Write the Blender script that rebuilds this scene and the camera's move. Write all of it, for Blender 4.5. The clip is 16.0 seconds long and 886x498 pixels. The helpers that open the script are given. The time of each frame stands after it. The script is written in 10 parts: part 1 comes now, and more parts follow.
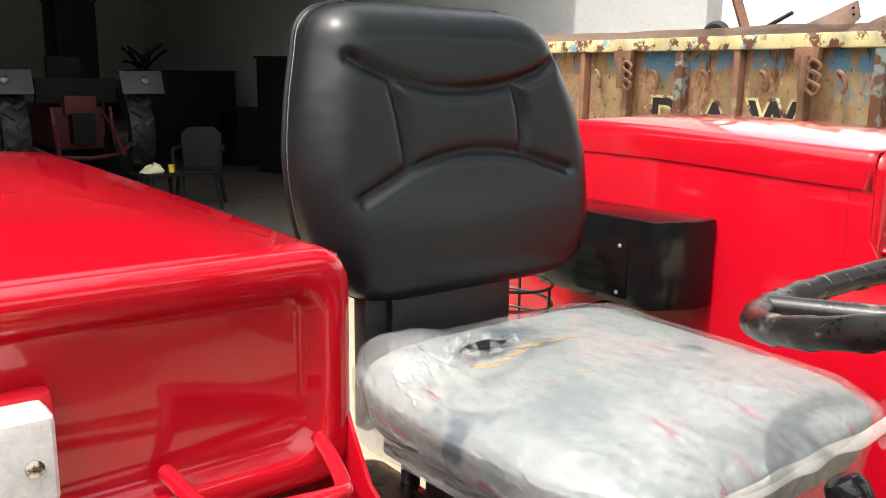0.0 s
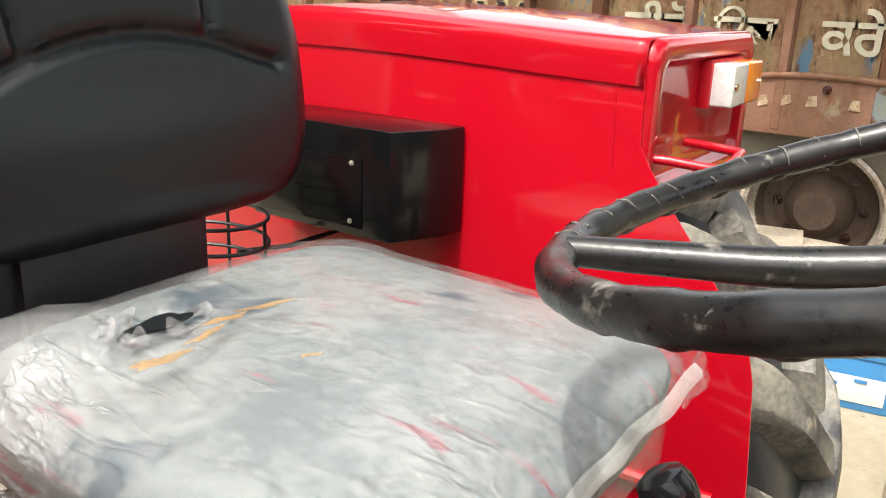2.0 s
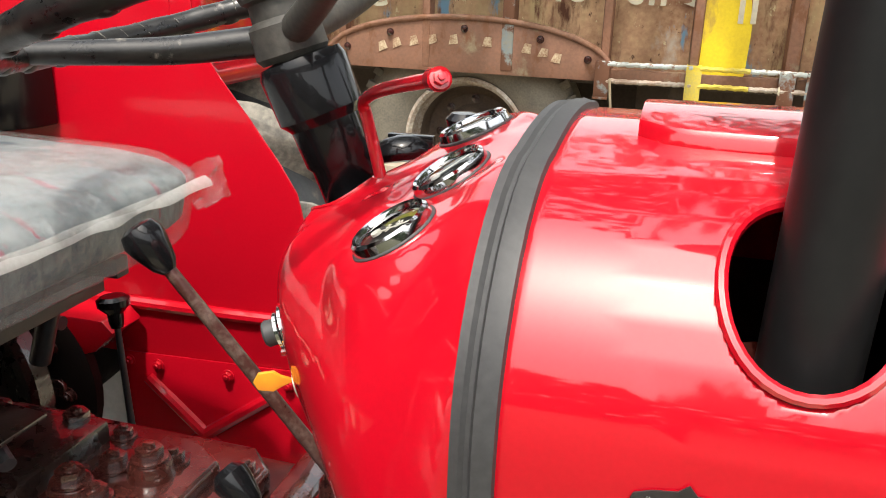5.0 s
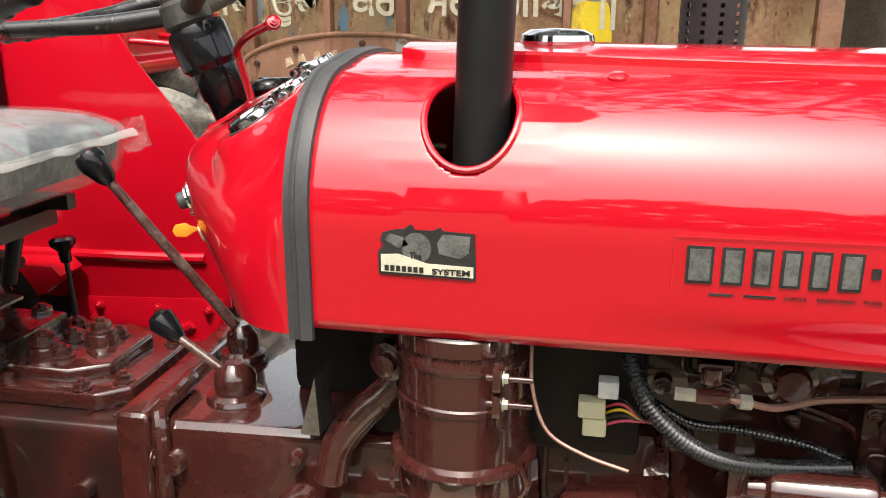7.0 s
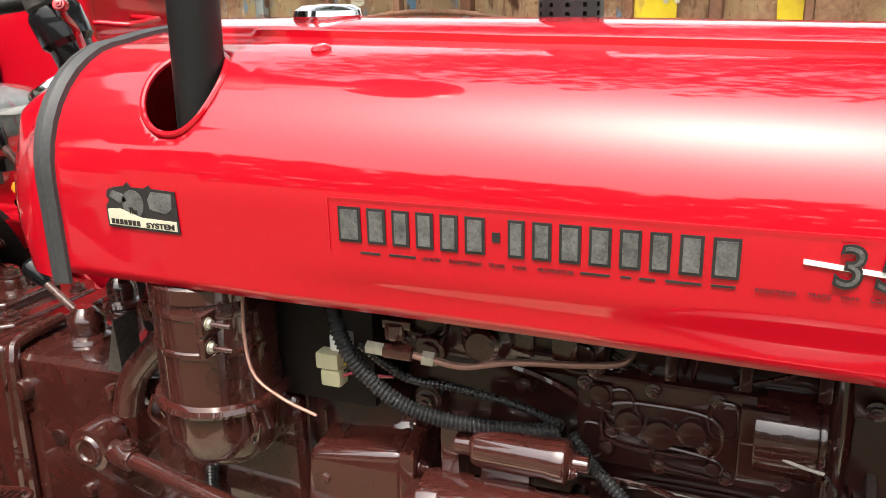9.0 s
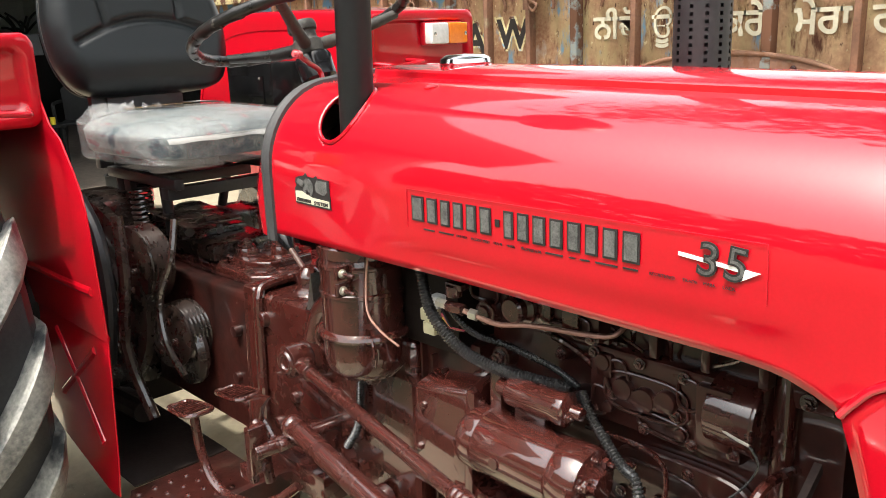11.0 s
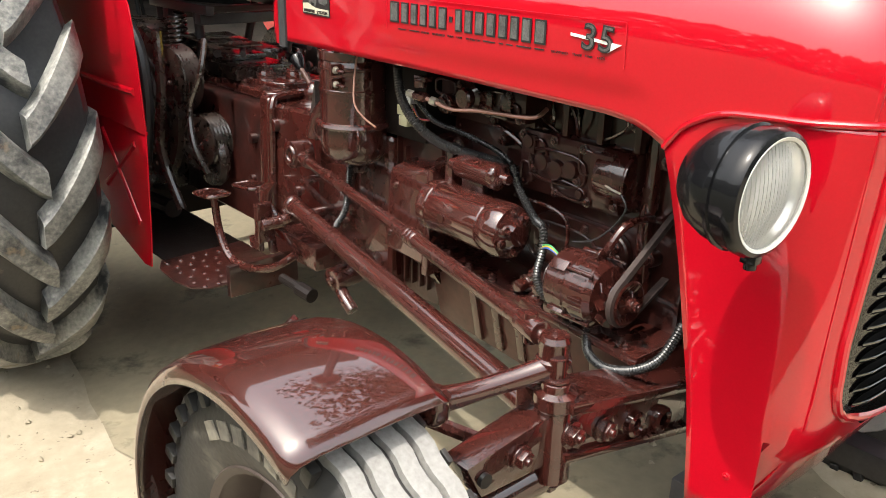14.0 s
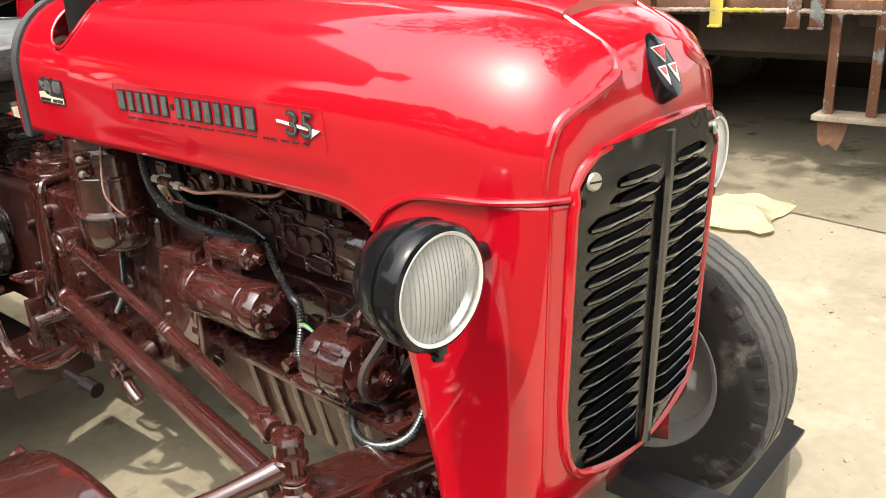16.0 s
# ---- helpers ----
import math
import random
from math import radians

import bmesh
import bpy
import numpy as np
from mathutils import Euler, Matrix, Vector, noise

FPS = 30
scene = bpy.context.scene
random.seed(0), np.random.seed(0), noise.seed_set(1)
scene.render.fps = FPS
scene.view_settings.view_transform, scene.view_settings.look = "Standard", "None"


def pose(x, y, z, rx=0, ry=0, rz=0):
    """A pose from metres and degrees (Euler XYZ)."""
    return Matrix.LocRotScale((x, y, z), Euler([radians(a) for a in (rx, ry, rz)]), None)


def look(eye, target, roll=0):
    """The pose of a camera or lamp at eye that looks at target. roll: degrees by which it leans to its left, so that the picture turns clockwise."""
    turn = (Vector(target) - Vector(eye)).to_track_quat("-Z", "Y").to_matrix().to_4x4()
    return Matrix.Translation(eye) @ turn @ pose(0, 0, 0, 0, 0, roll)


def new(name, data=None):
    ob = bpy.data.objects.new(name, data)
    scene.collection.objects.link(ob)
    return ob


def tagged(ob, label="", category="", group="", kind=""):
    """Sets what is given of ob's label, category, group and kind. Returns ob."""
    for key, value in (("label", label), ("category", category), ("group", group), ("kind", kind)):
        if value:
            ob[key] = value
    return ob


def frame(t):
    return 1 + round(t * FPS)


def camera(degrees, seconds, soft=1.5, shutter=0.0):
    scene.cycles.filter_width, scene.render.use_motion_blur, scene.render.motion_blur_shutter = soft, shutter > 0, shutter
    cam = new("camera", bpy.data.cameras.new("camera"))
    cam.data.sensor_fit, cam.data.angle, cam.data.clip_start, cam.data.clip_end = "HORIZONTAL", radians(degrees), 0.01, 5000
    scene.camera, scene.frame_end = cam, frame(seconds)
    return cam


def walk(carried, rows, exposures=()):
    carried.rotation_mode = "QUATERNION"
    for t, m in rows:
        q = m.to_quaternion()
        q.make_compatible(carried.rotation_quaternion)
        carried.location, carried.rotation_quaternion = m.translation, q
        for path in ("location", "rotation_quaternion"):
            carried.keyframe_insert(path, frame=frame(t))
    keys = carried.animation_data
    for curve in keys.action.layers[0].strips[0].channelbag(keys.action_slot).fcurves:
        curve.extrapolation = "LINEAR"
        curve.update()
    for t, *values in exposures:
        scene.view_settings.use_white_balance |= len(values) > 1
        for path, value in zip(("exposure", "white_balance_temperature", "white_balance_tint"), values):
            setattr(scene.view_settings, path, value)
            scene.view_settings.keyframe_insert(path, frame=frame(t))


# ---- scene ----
cam = camera(55.6, 16.0, soft=0.9)
PATH = [
    (0, (0.02, -0.009, 1.506), (-1.53, 1.19, 1.102), 0.7),
    (0.5, (-0.114, 0.088, 1.536), (-1.599, 1.371, 1.152), 1.5),
    (1, (-0.191, 0.165, 1.503), (-1.57, 1.539, 1.045), 1.6),
    (1.5, (-0.201, 0.212, 1.474), (-1.431, 1.689, 0.923), 1.7),
    (2, (-0.183, 0.238, 1.454), (-1.247, 1.825, 0.862), 2.1),
    (2.5, (-0.153, 0.247, 1.444), (-1.022, 1.943, 0.837), 2.7),
    (3, (-0.12, 0.248, 1.434), (-0.82, 2.017, 0.817), 2.7),
    (3.5, (-0.077, 0.223, 1.428), (-0.658, 2.03, 0.799), 2.4),
    (4, (-0.001, 0.196, 1.417), (-0.519, 2.02, 0.781), 1.8),
    (4.2, (0.041, 0.182, 1.396), (-0.494, 2.012, 0.793), 2.4),
    (4.5, (0.082, 0.149, 1.401), (-0.418, 1.977, 0.763), 1.5),
    (5, (0.17, 0.084, 1.375), (-0.34, 1.912, 0.744), 1.9),
    (5.2, (0.196, 0.058, 1.361), (-0.314, 1.887, 0.732), 1.8),
    (7.3, (0.493, -0.324, 1.328), (0.143, 1.564, 0.766), 0.0),
    (7.4, (0.566, -0.32, 1.343), (0.111, 1.537, 0.758), 0.8),
    (7.5, (0.565, -0.34, 1.326), (0.159, 1.537, 0.768), 0.2),
    (8, (0.715, -0.348, 1.329), (0.202, 1.5, 0.761), -0.8),
    (8.5, (0.799, -0.303, 1.326), (0.209, 1.514, 0.733), -1.4),
    (9, (0.895, -0.239, 1.322), (0.178, 1.527, 0.714), -1.4),
    (9.5, (1.039, -0.251, 1.318), (0.088, 1.41, 0.74), -1.2),
    (9.7, (1.116, -0.266, 1.321), (0.043, 1.323, 0.752), -1.0),
    (11.8, (1.443, -0.38, 1.337), (0.002, 0.92, 0.85), -2.4),
    (11.9, (1.442, -0.407, 1.335), (0.082, 0.976, 0.846), -1.1),
    (12, (1.454, -0.415, 1.33), (0.161, 1.031, 0.844), -2.1),
    (12.5, (1.504, -0.487, 1.316), (0.555, 1.2, 0.815), -2.1),
    (13, (1.555, -0.518, 1.302), (0.662, 1.178, 0.731), -1.6),
    (13.5, (1.649, -0.517, 1.263), (0.503, 0.983, 0.603), 0.3),
    (14, (1.789, -0.496, 1.231), (0.383, 0.735, 0.518), 1.4),
    (14.5, (1.879, -0.461, 1.259), (0.39, 0.693, 0.588), -0.1),
    (15, (1.921, -0.42, 1.304), (0.488, 0.826, 0.677), -2.0),
    (15.5, (1.938, -0.363, 1.319), (0.613, 0.98, 0.654), -2.9),
    (16, (1.925, -0.274, 1.327), (0.69, 1.14, 0.636), -2.9),
]
walk(cam, [(t, look(eye, target, roll)) for t, eye, target, roll in PATH], exposures=((0, 0.62), (1, 0.48), (2, 0.42), (3, 0.36), (5, 0.34), (7.5, 0.42), (9, 0.46), (9.7, 0.50), (12, 0.72), (12.5, 0.40), (13, 0.2), (13.5, 0.38), (14, 0.48), (15, 0.57), (16, 0.48)))

# ---------------- light ----------------
world = bpy.data.worlds.new("sky")
scene.world = world
world.use_nodes = True
wn = world.node_tree
sky = wn.nodes.new("ShaderNodeTexSky")
sky.sky_type, sky.sun_disc = 'NISHITA', False
sky.sun_elevation, sky.sun_rotation = radians(65), radians(180)
sky.air_density, sky.dust_density, sky.ozone_density = 2.0, 6.0, 1.0
wn.nodes["Background"].inputs[1].default_value = 0.11
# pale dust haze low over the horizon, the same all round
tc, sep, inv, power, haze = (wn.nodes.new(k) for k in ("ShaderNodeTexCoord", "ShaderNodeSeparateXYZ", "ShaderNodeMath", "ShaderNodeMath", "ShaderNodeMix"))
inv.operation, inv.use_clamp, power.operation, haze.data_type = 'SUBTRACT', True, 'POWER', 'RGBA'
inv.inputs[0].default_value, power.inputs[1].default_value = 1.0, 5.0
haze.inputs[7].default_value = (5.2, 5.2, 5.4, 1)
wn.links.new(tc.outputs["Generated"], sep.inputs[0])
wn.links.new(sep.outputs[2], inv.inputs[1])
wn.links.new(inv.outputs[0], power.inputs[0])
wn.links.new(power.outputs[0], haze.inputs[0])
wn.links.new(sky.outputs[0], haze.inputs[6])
# thin white cloud all over the sky, brightest round the sun
dot, clip, halo, glow, total = (wn.nodes.new(k) for k in ("ShaderNodeVectorMath", "ShaderNodeMath", "ShaderNodeMath", "ShaderNodeMix", "ShaderNodeMix"))
dot.operation, clip.operation, halo.operation = 'DOT_PRODUCT', 'MAXIMUM', 'POWER'
dot.inputs[1].default_value = Vector((0.2, -4.2, 9.05)).normalized()
clip.inputs[1].default_value, halo.inputs[1].default_value = 0.0, 10.0
glow.data_type = total.data_type = 'RGBA'
glow.inputs[6].default_value, glow.inputs[7].default_value = (8.0, 8.0, 7.9, 1), (42.0, 41.0, 39.0, 1)
total.blend_type, total.inputs[0].default_value = 'ADD', 1.0
wn.links.new(tc.outputs["Generated"], dot.inputs[0])
wn.links.new(dot.outputs["Value"], clip.inputs[0])
wn.links.new(clip.outputs[0], halo.inputs[0])
wn.links.new(halo.outputs[0], glow.inputs[0])
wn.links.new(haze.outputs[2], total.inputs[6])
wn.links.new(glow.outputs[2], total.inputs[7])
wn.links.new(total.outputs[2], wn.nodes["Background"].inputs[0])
sun = new("sun", bpy.data.lights.new("sun", 'SUN'))
sun.data.energy, sun.data.angle, sun.data.color = 3.0, radians(0.7), (1.0, 0.955, 0.88)
sun.matrix_world = look((0.2, -4.2, 9.05), (0, 0, 0))
scene.view_settings.exposure = 0.4

# ---------------- materials ----------------
def mat(name, c1, c2=None, rough=0.5, rough2=None, metal=0.0, coat=0.0, s1=6.0, s2=80.0, lo=0.35, hi=0.65, bump=0.1, dist=0.002, spec=0.5, detail=6.0, ior=1.5, crough=0.035):
    """A surface with two scales of variation: patches (s1) and grain (s2)."""
    m = bpy.data.materials.new(name)
    m.use_nodes = True
    nt = m.node_tree
    b = nt.nodes["Principled BSDF"]
    tc = nt.nodes.new("ShaderNodeTexCoord")
    n1, n2 = nt.nodes.new("ShaderNodeTexNoise"), nt.nodes.new("ShaderNodeTexNoise")
    for n, s in ((n1, s1), (n2, s2)):
        n.inputs["Scale"].default_value, n.inputs["Detail"].default_value = s, detail
        nt.links.new(tc.outputs["Object"], n.inputs["Vector"])
    add = nt.nodes.new("ShaderNodeMath")
    add.operation = 'MULTIPLY_ADD'
    add.inputs[1].default_value = 0.45
    nt.links.new(n2.outputs[0], add.inputs[0])
    sc = nt.nodes.new("ShaderNodeMath")
    sc.operation = 'MULTIPLY'
    sc.inputs[1].default_value = 0.55
    nt.links.new(n1.outputs[0], sc.inputs[0])
    nt.links.new(sc.outputs[0], add.inputs[2])
    ramp = nt.nodes.new("ShaderNodeMapRange")
    ramp.inputs[1].default_value, ramp.inputs[2].default_value = lo, hi
    nt.links.new(add.outputs[0], ramp.inputs[0])
    mix = nt.nodes.new("ShaderNodeMix")
    mix.data_type = 'RGBA'
    mix.inputs[6].default_value, mix.inputs[7].default_value = (*c1, 1), (*(c2 or c1), 1)
    nt.links.new(ramp.outputs[0], mix.inputs[0])
    nt.links.new(mix.outputs[2], b.inputs["Base Color"])
    rr = nt.nodes.new("ShaderNodeMapRange")
    rr.inputs[1].default_value, rr.inputs[2].default_value = 0.3, 0.7
    rr.inputs[3].default_value, rr.inputs[4].default_value = rough, rough if rough2 is None else rough2
    nt.links.new(add.outputs[0], rr.inputs[0])
    nt.links.new(rr.outputs[0], b.inputs["Roughness"])
    b.inputs["Metallic"].default_value, b.inputs["Coat Weight"].default_value = metal, coat
    b.inputs["Coat Roughness"].default_value = crough
    b.inputs["Coat IOR"].default_value = ior
    b.inputs["Specular IOR Level"].default_value = spec
    if bump:
        bp = nt.nodes.new("ShaderNodeBump")
        bp.inputs["Strength"].default_value, bp.inputs["Distance"].default_value = bump, dist
        nt.links.new(add.outputs[0], bp.inputs["Height"])
        nt.links.new(bp.outputs[0], b.inputs["Normal"])
    return m

def layer(m, colour, scale, lo, hi, rough=None, stretch=(1, 1, 1), seed=0.0, rise=0.0, z0=0.0):
    """Lays patches of another paint, dust, rust or darker tone over a material."""
    nt = m.node_tree
    b = nt.nodes["Principled BSDF"]
    old = b.inputs["Base Color"].links[0].from_socket
    tc, mp, n = (nt.nodes.new(k) for k in ("ShaderNodeTexCoord", "ShaderNodeMapping", "ShaderNodeTexNoise"))
    mp.inputs["Scale"].default_value, mp.inputs["Location"].default_value = stretch, (seed, seed * 1.7, seed * 0.6)
    n.inputs["Scale"].default_value, n.inputs["Detail"].default_value, n.inputs["Roughness"].default_value = scale, 8.0, 0.65
    nt.links.new(tc.outputs["Object"], mp.inputs[0])
    nt.links.new(mp.outputs[0], n.inputs["Vector"])
    r = nt.nodes.new("ShaderNodeMapRange")
    r.inputs[1].default_value, r.inputs[2].default_value = lo, hi
    nt.links.new(n.outputs[0], r.inputs[0])
    if rise:
        # the paint has lasted better above the height z0
        sp, ma = nt.nodes.new("ShaderNodeSeparateXYZ"), nt.nodes.new("ShaderNodeMath")
        up = nt.nodes.new("ShaderNodeMapRange")
        up.inputs[1].default_value, up.inputs[2].default_value, up.inputs[4].default_value = z0, z0 + 0.04, rise
        ma.operation = 'ADD'
        nt.links.new(tc.outputs["Object"], sp.inputs[0])
        nt.links.new(sp.outputs[2], up.inputs[0])
        nt.links.new(up.outputs[0], ma.inputs[0])
        nt.links.new(n.outputs[0], ma.inputs[1])
        nt.links.new(ma.outputs[0], r.inputs[0])
    mix = nt.nodes.new("ShaderNodeMix")
    mix.data_type = 'RGBA'
    mix.inputs[7].default_value = (*colour, 1)
    nt.links.new(r.outputs[0], mix.inputs[0])
    nt.links.new(old, mix.inputs[6])
    nt.links.new(mix.outputs[2], b.inputs["Base Color"])
    if rough is not None:
        oldr = b.inputs["Roughness"].links[0].from_socket
        mr = nt.nodes.new("ShaderNodeMix")
        mr.inputs[3].default_value = rough
        nt.links.new(r.outputs[0], mr.inputs[0])
        nt.links.new(oldr, mr.inputs[2])
        nt.links.new(mr.outputs[0], b.inputs["Roughness"])
    return m

RED = mat("red_gloss_paint", (0.43, 0.002, 0.011), (0.48, 0.003, 0.013), 0.36, 0.42, coat=1.0, s1=3, s2=260, bump=0.012, dist=0.0005, spec=0.10, ior=1.75, crough=0.05)
layer(RED, (0.75, 0.30, 0.28), 300, 0.80, 0.82, 0.6)
RED_F = mat("red_fender_paint", (0.43, 0.002, 0.011), (0.47, 0.003, 0.013), 0.32, 0.38, coat=1.0, s1=3, s2=260, bump=0.012, dist=0.0005, spec=0.10, ior=1.5, crough=0.06)
RED_IN = mat("red_satin_paint", (0.55, 0.006, 0.02), (0.62, 0.01, 0.025), 0.3, 0.45, coat=0.35, s1=5, s2=120, bump=0.05, dist=0.001)
BROWN = mat("brown_gloss_paint", (0.054, 0.0135, 0.0102), (0.036, 0.0090, 0.0068), 0.2, 0.32, coat=1.0, s1=14, s2=55, bump=0.13, dist=0.002, ior=1.68, spec=0.3, crough=0.02)
layer(BROWN, (0.16, 0.12, 0.085), 9, 0.7, 0.85, 0.6)
GLOSSB = mat("fresh_brown_gloss", (0.060, 0.0150, 0.0115), (0.042, 0.0105, 0.0080), 0.18, 0.3, coat=1.0, s1=14, s2=90, bump=0.05, dist=0.0015, ior=1.9, spec=0.35)
CAST = mat("brown_cast_iron", (0.046, 0.0118, 0.0090), (0.024, 0.0066, 0.0052), 0.25, 0.4, coat=0.9, s1=20, s2=60, bump=0.42, dist=0.003, ior=1.5, spec=0.2)
PAN = mat("brown_sump_paint", (0.070, 0.018, 0.0135), (0.045, 0.012, 0.009), 0.28, 0.4, coat=0.5, s1=16, s2=60, bump=0.2, dist=0.003, ior=1.45, spec=0.2)
layer(CAST, (0.014, 0.008, 0.007), 7, 0.5, 0.68, 0.4)
OILY = mat("oily_black_casting", (0.012, 0.008, 0.0068), (0.026, 0.016, 0.0125), 0.2, 0.36, coat=0.9, s1=22, s2=70, bump=0.35, dist=0.003, ior=1.6)
# black paint, and a stand-in for deep shade between the engine parts
SLOT = mat("black_paint_and_shade", (0.006, 0.004, 0.0035), (0.011, 0.007, 0.006), 0.4, 0.6, s1=18, s2=110, bump=0.35, dist=0.003, spec=0.22)
BLACK = mat("black_gloss_paint", (0.005, 0.005, 0.006), (0.008, 0.008, 0.009), 0.2, 0.26, coat=0.4, s1=8, s2=150, bump=0.06, dist=0.001, spec=0.2)
BOXK = mat("black_box_paint", (0.005, 0.005, 0.0055), (0.007, 0.007, 0.0075), 0.1, 0.16, s1=10, s2=120, bump=0.04, dist=0.001, spec=0.34)
GRILLE = mat("black_grille_paint", (0.004, 0.004, 0.0045), (0.007, 0.007, 0.0075), 0.1, 0.16, coat=1.0, s1=8, s2=150, bump=0.03, dist=0.001, spec=0.5, ior=1.7)
SATIN = mat("black_satin_paint", (0.016, 0.016, 0.018), (0.03, 0.03, 0.032), 0.32, 0.5, s1=12, s2=120, bump=0.15, dist=0.0015)
layer(SATIN, (0.22, 0.2, 0.18), 70, 0.72, 0.78, 0.7)
GRIP = mat("worn_black_tape", (0.006, 0.006, 0.0065), (0.018, 0.017, 0.016), 0.22, 0.42, s1=30, s2=200, bump=0.3, dist=0.0015)
layer(GRIP, (0.25, 0.23, 0.2), 45, 0.63, 0.72, 0.75, (0.35, 0.35, 0.35))
TAPE = mat("dusty_tape_edge", (0.2, 0.19, 0.165), (0.05, 0.048, 0.045), 0.6, 0.8, s1=60, s2=300, bump=0.1)
# rusty brown, darkened further for the shade deep in the rim
RUST_SHADE = mat("rusty_shaded_wheel_disc", (0.07, 0.045, 0.032), (0.13, 0.09, 0.06), 0.7, 0.85, s1=14, s2=80, bump=0.3, dist=0.003)
VINYL = mat("black_vinyl", (0.006, 0.0078, 0.0088), (0.0085, 0.0108, 0.0121), 0.32, 0.4, s1=5, s2=420, bump=0.3, dist=0.0010, spec=0.42)
layer(VINYL, (0.3, 0.3, 0.3), 260, 0.76, 0.79, 0.6)
RUBBER = mat("black_rubber", (0.03, 0.03, 0.032), (0.055, 0.055, 0.056), 0.5, 0.65, s1=9, s2=160, bump=0.15, dist=0.001)
TYRE = mat("dusty_tyre_rubber", (0.05, 0.048, 0.045), (0.09, 0.083, 0.074), 0.42, 0.65, s1=7, s2=120, bump=0.4, dist=0.003)
layer(TYRE, (0.36, 0.33, 0.26), 4.2, 0.44, 0.62, 0.85)
TYRE_D = mat("khaki_dust_on_rubber", (0.10, 0.092, 0.075), (0.21, 0.185, 0.14), 0.6, 0.8, s1=7, s2=120, bump=0.4, dist=0.003)
TYRE_F = mat("black_tyre_rubber", (0.018, 0.018, 0.018), (0.034, 0.032, 0.03), 0.38, 0.6, s1=9, s2=120, bump=0.4, dist=0.003)
layer(TYRE_F, (0.22, 0.2, 0.165), 7, 0.58, 0.74, 0.85)
LUG = mat("grey_worn_rubber", (0.085, 0.093, 0.095), (0.36, 0.355, 0.32), 0.3, 0.5, s1=11, s2=110, bump=0.5, dist=0.004)
layer(LUG, (0.028, 0.031, 0.034), 6, 0.48, 0.60, 0.3)
layer(LUG, (0.3, 0.23, 0.15), 9, 0.6, 0.72, 0.8, (1, 1, 1), 4.0)
LUG_D = mat("dry_mud_on_rubber", (0.075, 0.072, 0.064), (0.29, 0.27, 0.22), 0.4, 0.65, s1=11, s2=110, bump=0.5, dist=0.004)
layer(LUG_D, (0.028, 0.029, 0.03), 5, 0.5, 0.62, 0.4)
layer(LUG_D, (0.42, 0.37, 0.28), 9, 0.6, 0.7, 0.85, (1, 1, 1), 4.0)
TYRE_R = mat("dusty_grey_tyre", (0.014, 0.0155, 0.017), (0.032, 0.032, 0.032), 0.3, 0.46, s1=6, s2=110, bump=0.4, dist=0.003)
layer(TYRE_R, (0.24, 0.2, 0.15), 6, 0.62, 0.76, 0.85)
# the same worn tread, coloured darker for the shaded far wheel
TREAD_SHADE = mat("shaded_tread", (0.05, 0.05, 0.048), (0.13, 0.125, 0.115), 0.45, 0.7, s1=9, s2=150, bump=0.4, dist=0.003)
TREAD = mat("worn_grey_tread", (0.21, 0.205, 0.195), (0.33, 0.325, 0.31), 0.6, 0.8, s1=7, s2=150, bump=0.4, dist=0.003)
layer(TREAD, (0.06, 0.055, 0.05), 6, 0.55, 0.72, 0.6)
CHROME = mat("chrome", (0.72, 0.72, 0.72), (0.62, 0.62, 0.63), 0.06, 0.16, metal=1.0, s1=20, s2=200, bump=0.03)
STEEL = mat("bare_steel", (0.42, 0.4, 0.37), (0.26, 0.23, 0.2), 0.3, 0.5, metal=0.9, s1=25, s2=180, bump=0.2)
ZINC = mat("pale_zinc", (0.6, 0.57, 0.48), (0.45, 0.42, 0.35), 0.3, 0.45, metal=0.7, s1=40, s2=200, bump=0.1)
DIAL = mat("dial_black", (0.006, 0.006, 0.006), (0.01, 0.01, 0.01), 0.5, bump=0)
WHITE = mat("white_paint", (0.78, 0.77, 0.72), (0.68, 0.67, 0.62), 0.5, 0.6, s1=12, s2=120, bump=0.05)
GREEN = mat("green_paint", (0.02, 0.45, 0.09), (0.02, 0.4, 0.08), 0.5, bump=0)
OLIVE = mat("olive_scale", (0.2, 0.2, 0.03), (0.16, 0.16, 0.03), 0.5, bump=0)
DECAL_G = mat("grey_foil", (0.07, 0.07, 0.068), (0.2, 0.2, 0.19), 0.3, 0.5, metal=0.3, s1=60, s2=400, bump=0.05)
DECAL_C = mat("cream_foil", (0.62, 0.58, 0.44), (0.5, 0.47, 0.36), 0.4, 0.5, s1=40, s2=300, bump=0.02)
DECAL_K = mat("black_foil", (0.018, 0.016, 0.016), (0.03, 0.026, 0.026), 0.35, 0.5, s1=30, s2=200, bump=0.02)
ORANGE = mat("orange_lens", (0.85, 0.24, 0.02), (0.75, 0.18, 0.015), 0.12, 0.2, coat=0.5, s1=60, s2=260, bump=0.25, dist=0.002)
CLEAR = mat("frosted_lens", (0.8, 0.8, 0.78), (0.62, 0.62, 0.6), 0.14, 0.22, coat=0.5, s1=90, s2=300, bump=0.3, dist=0.002)
AMBER = mat("amber_plastic", (0.8, 0.3, 0.02), (0.7, 0.22, 0.015), 0.3, 0.4, s1=20, s2=90, bump=0.05)
CHALK = mat("worn_cream_lettering", (0.55, 0.45, 0.3), (0.26, 0.14, 0.08), 0.7, 0.85, s1=24, s2=160, lo=0.4, hi=0.6, bump=0.2)
YELLOW = mat("yellow_paint", (0.78, 0.6, 0.02), (0.66, 0.48, 0.02), 0.45, 0.6, s1=8, s2=90, bump=0.1)
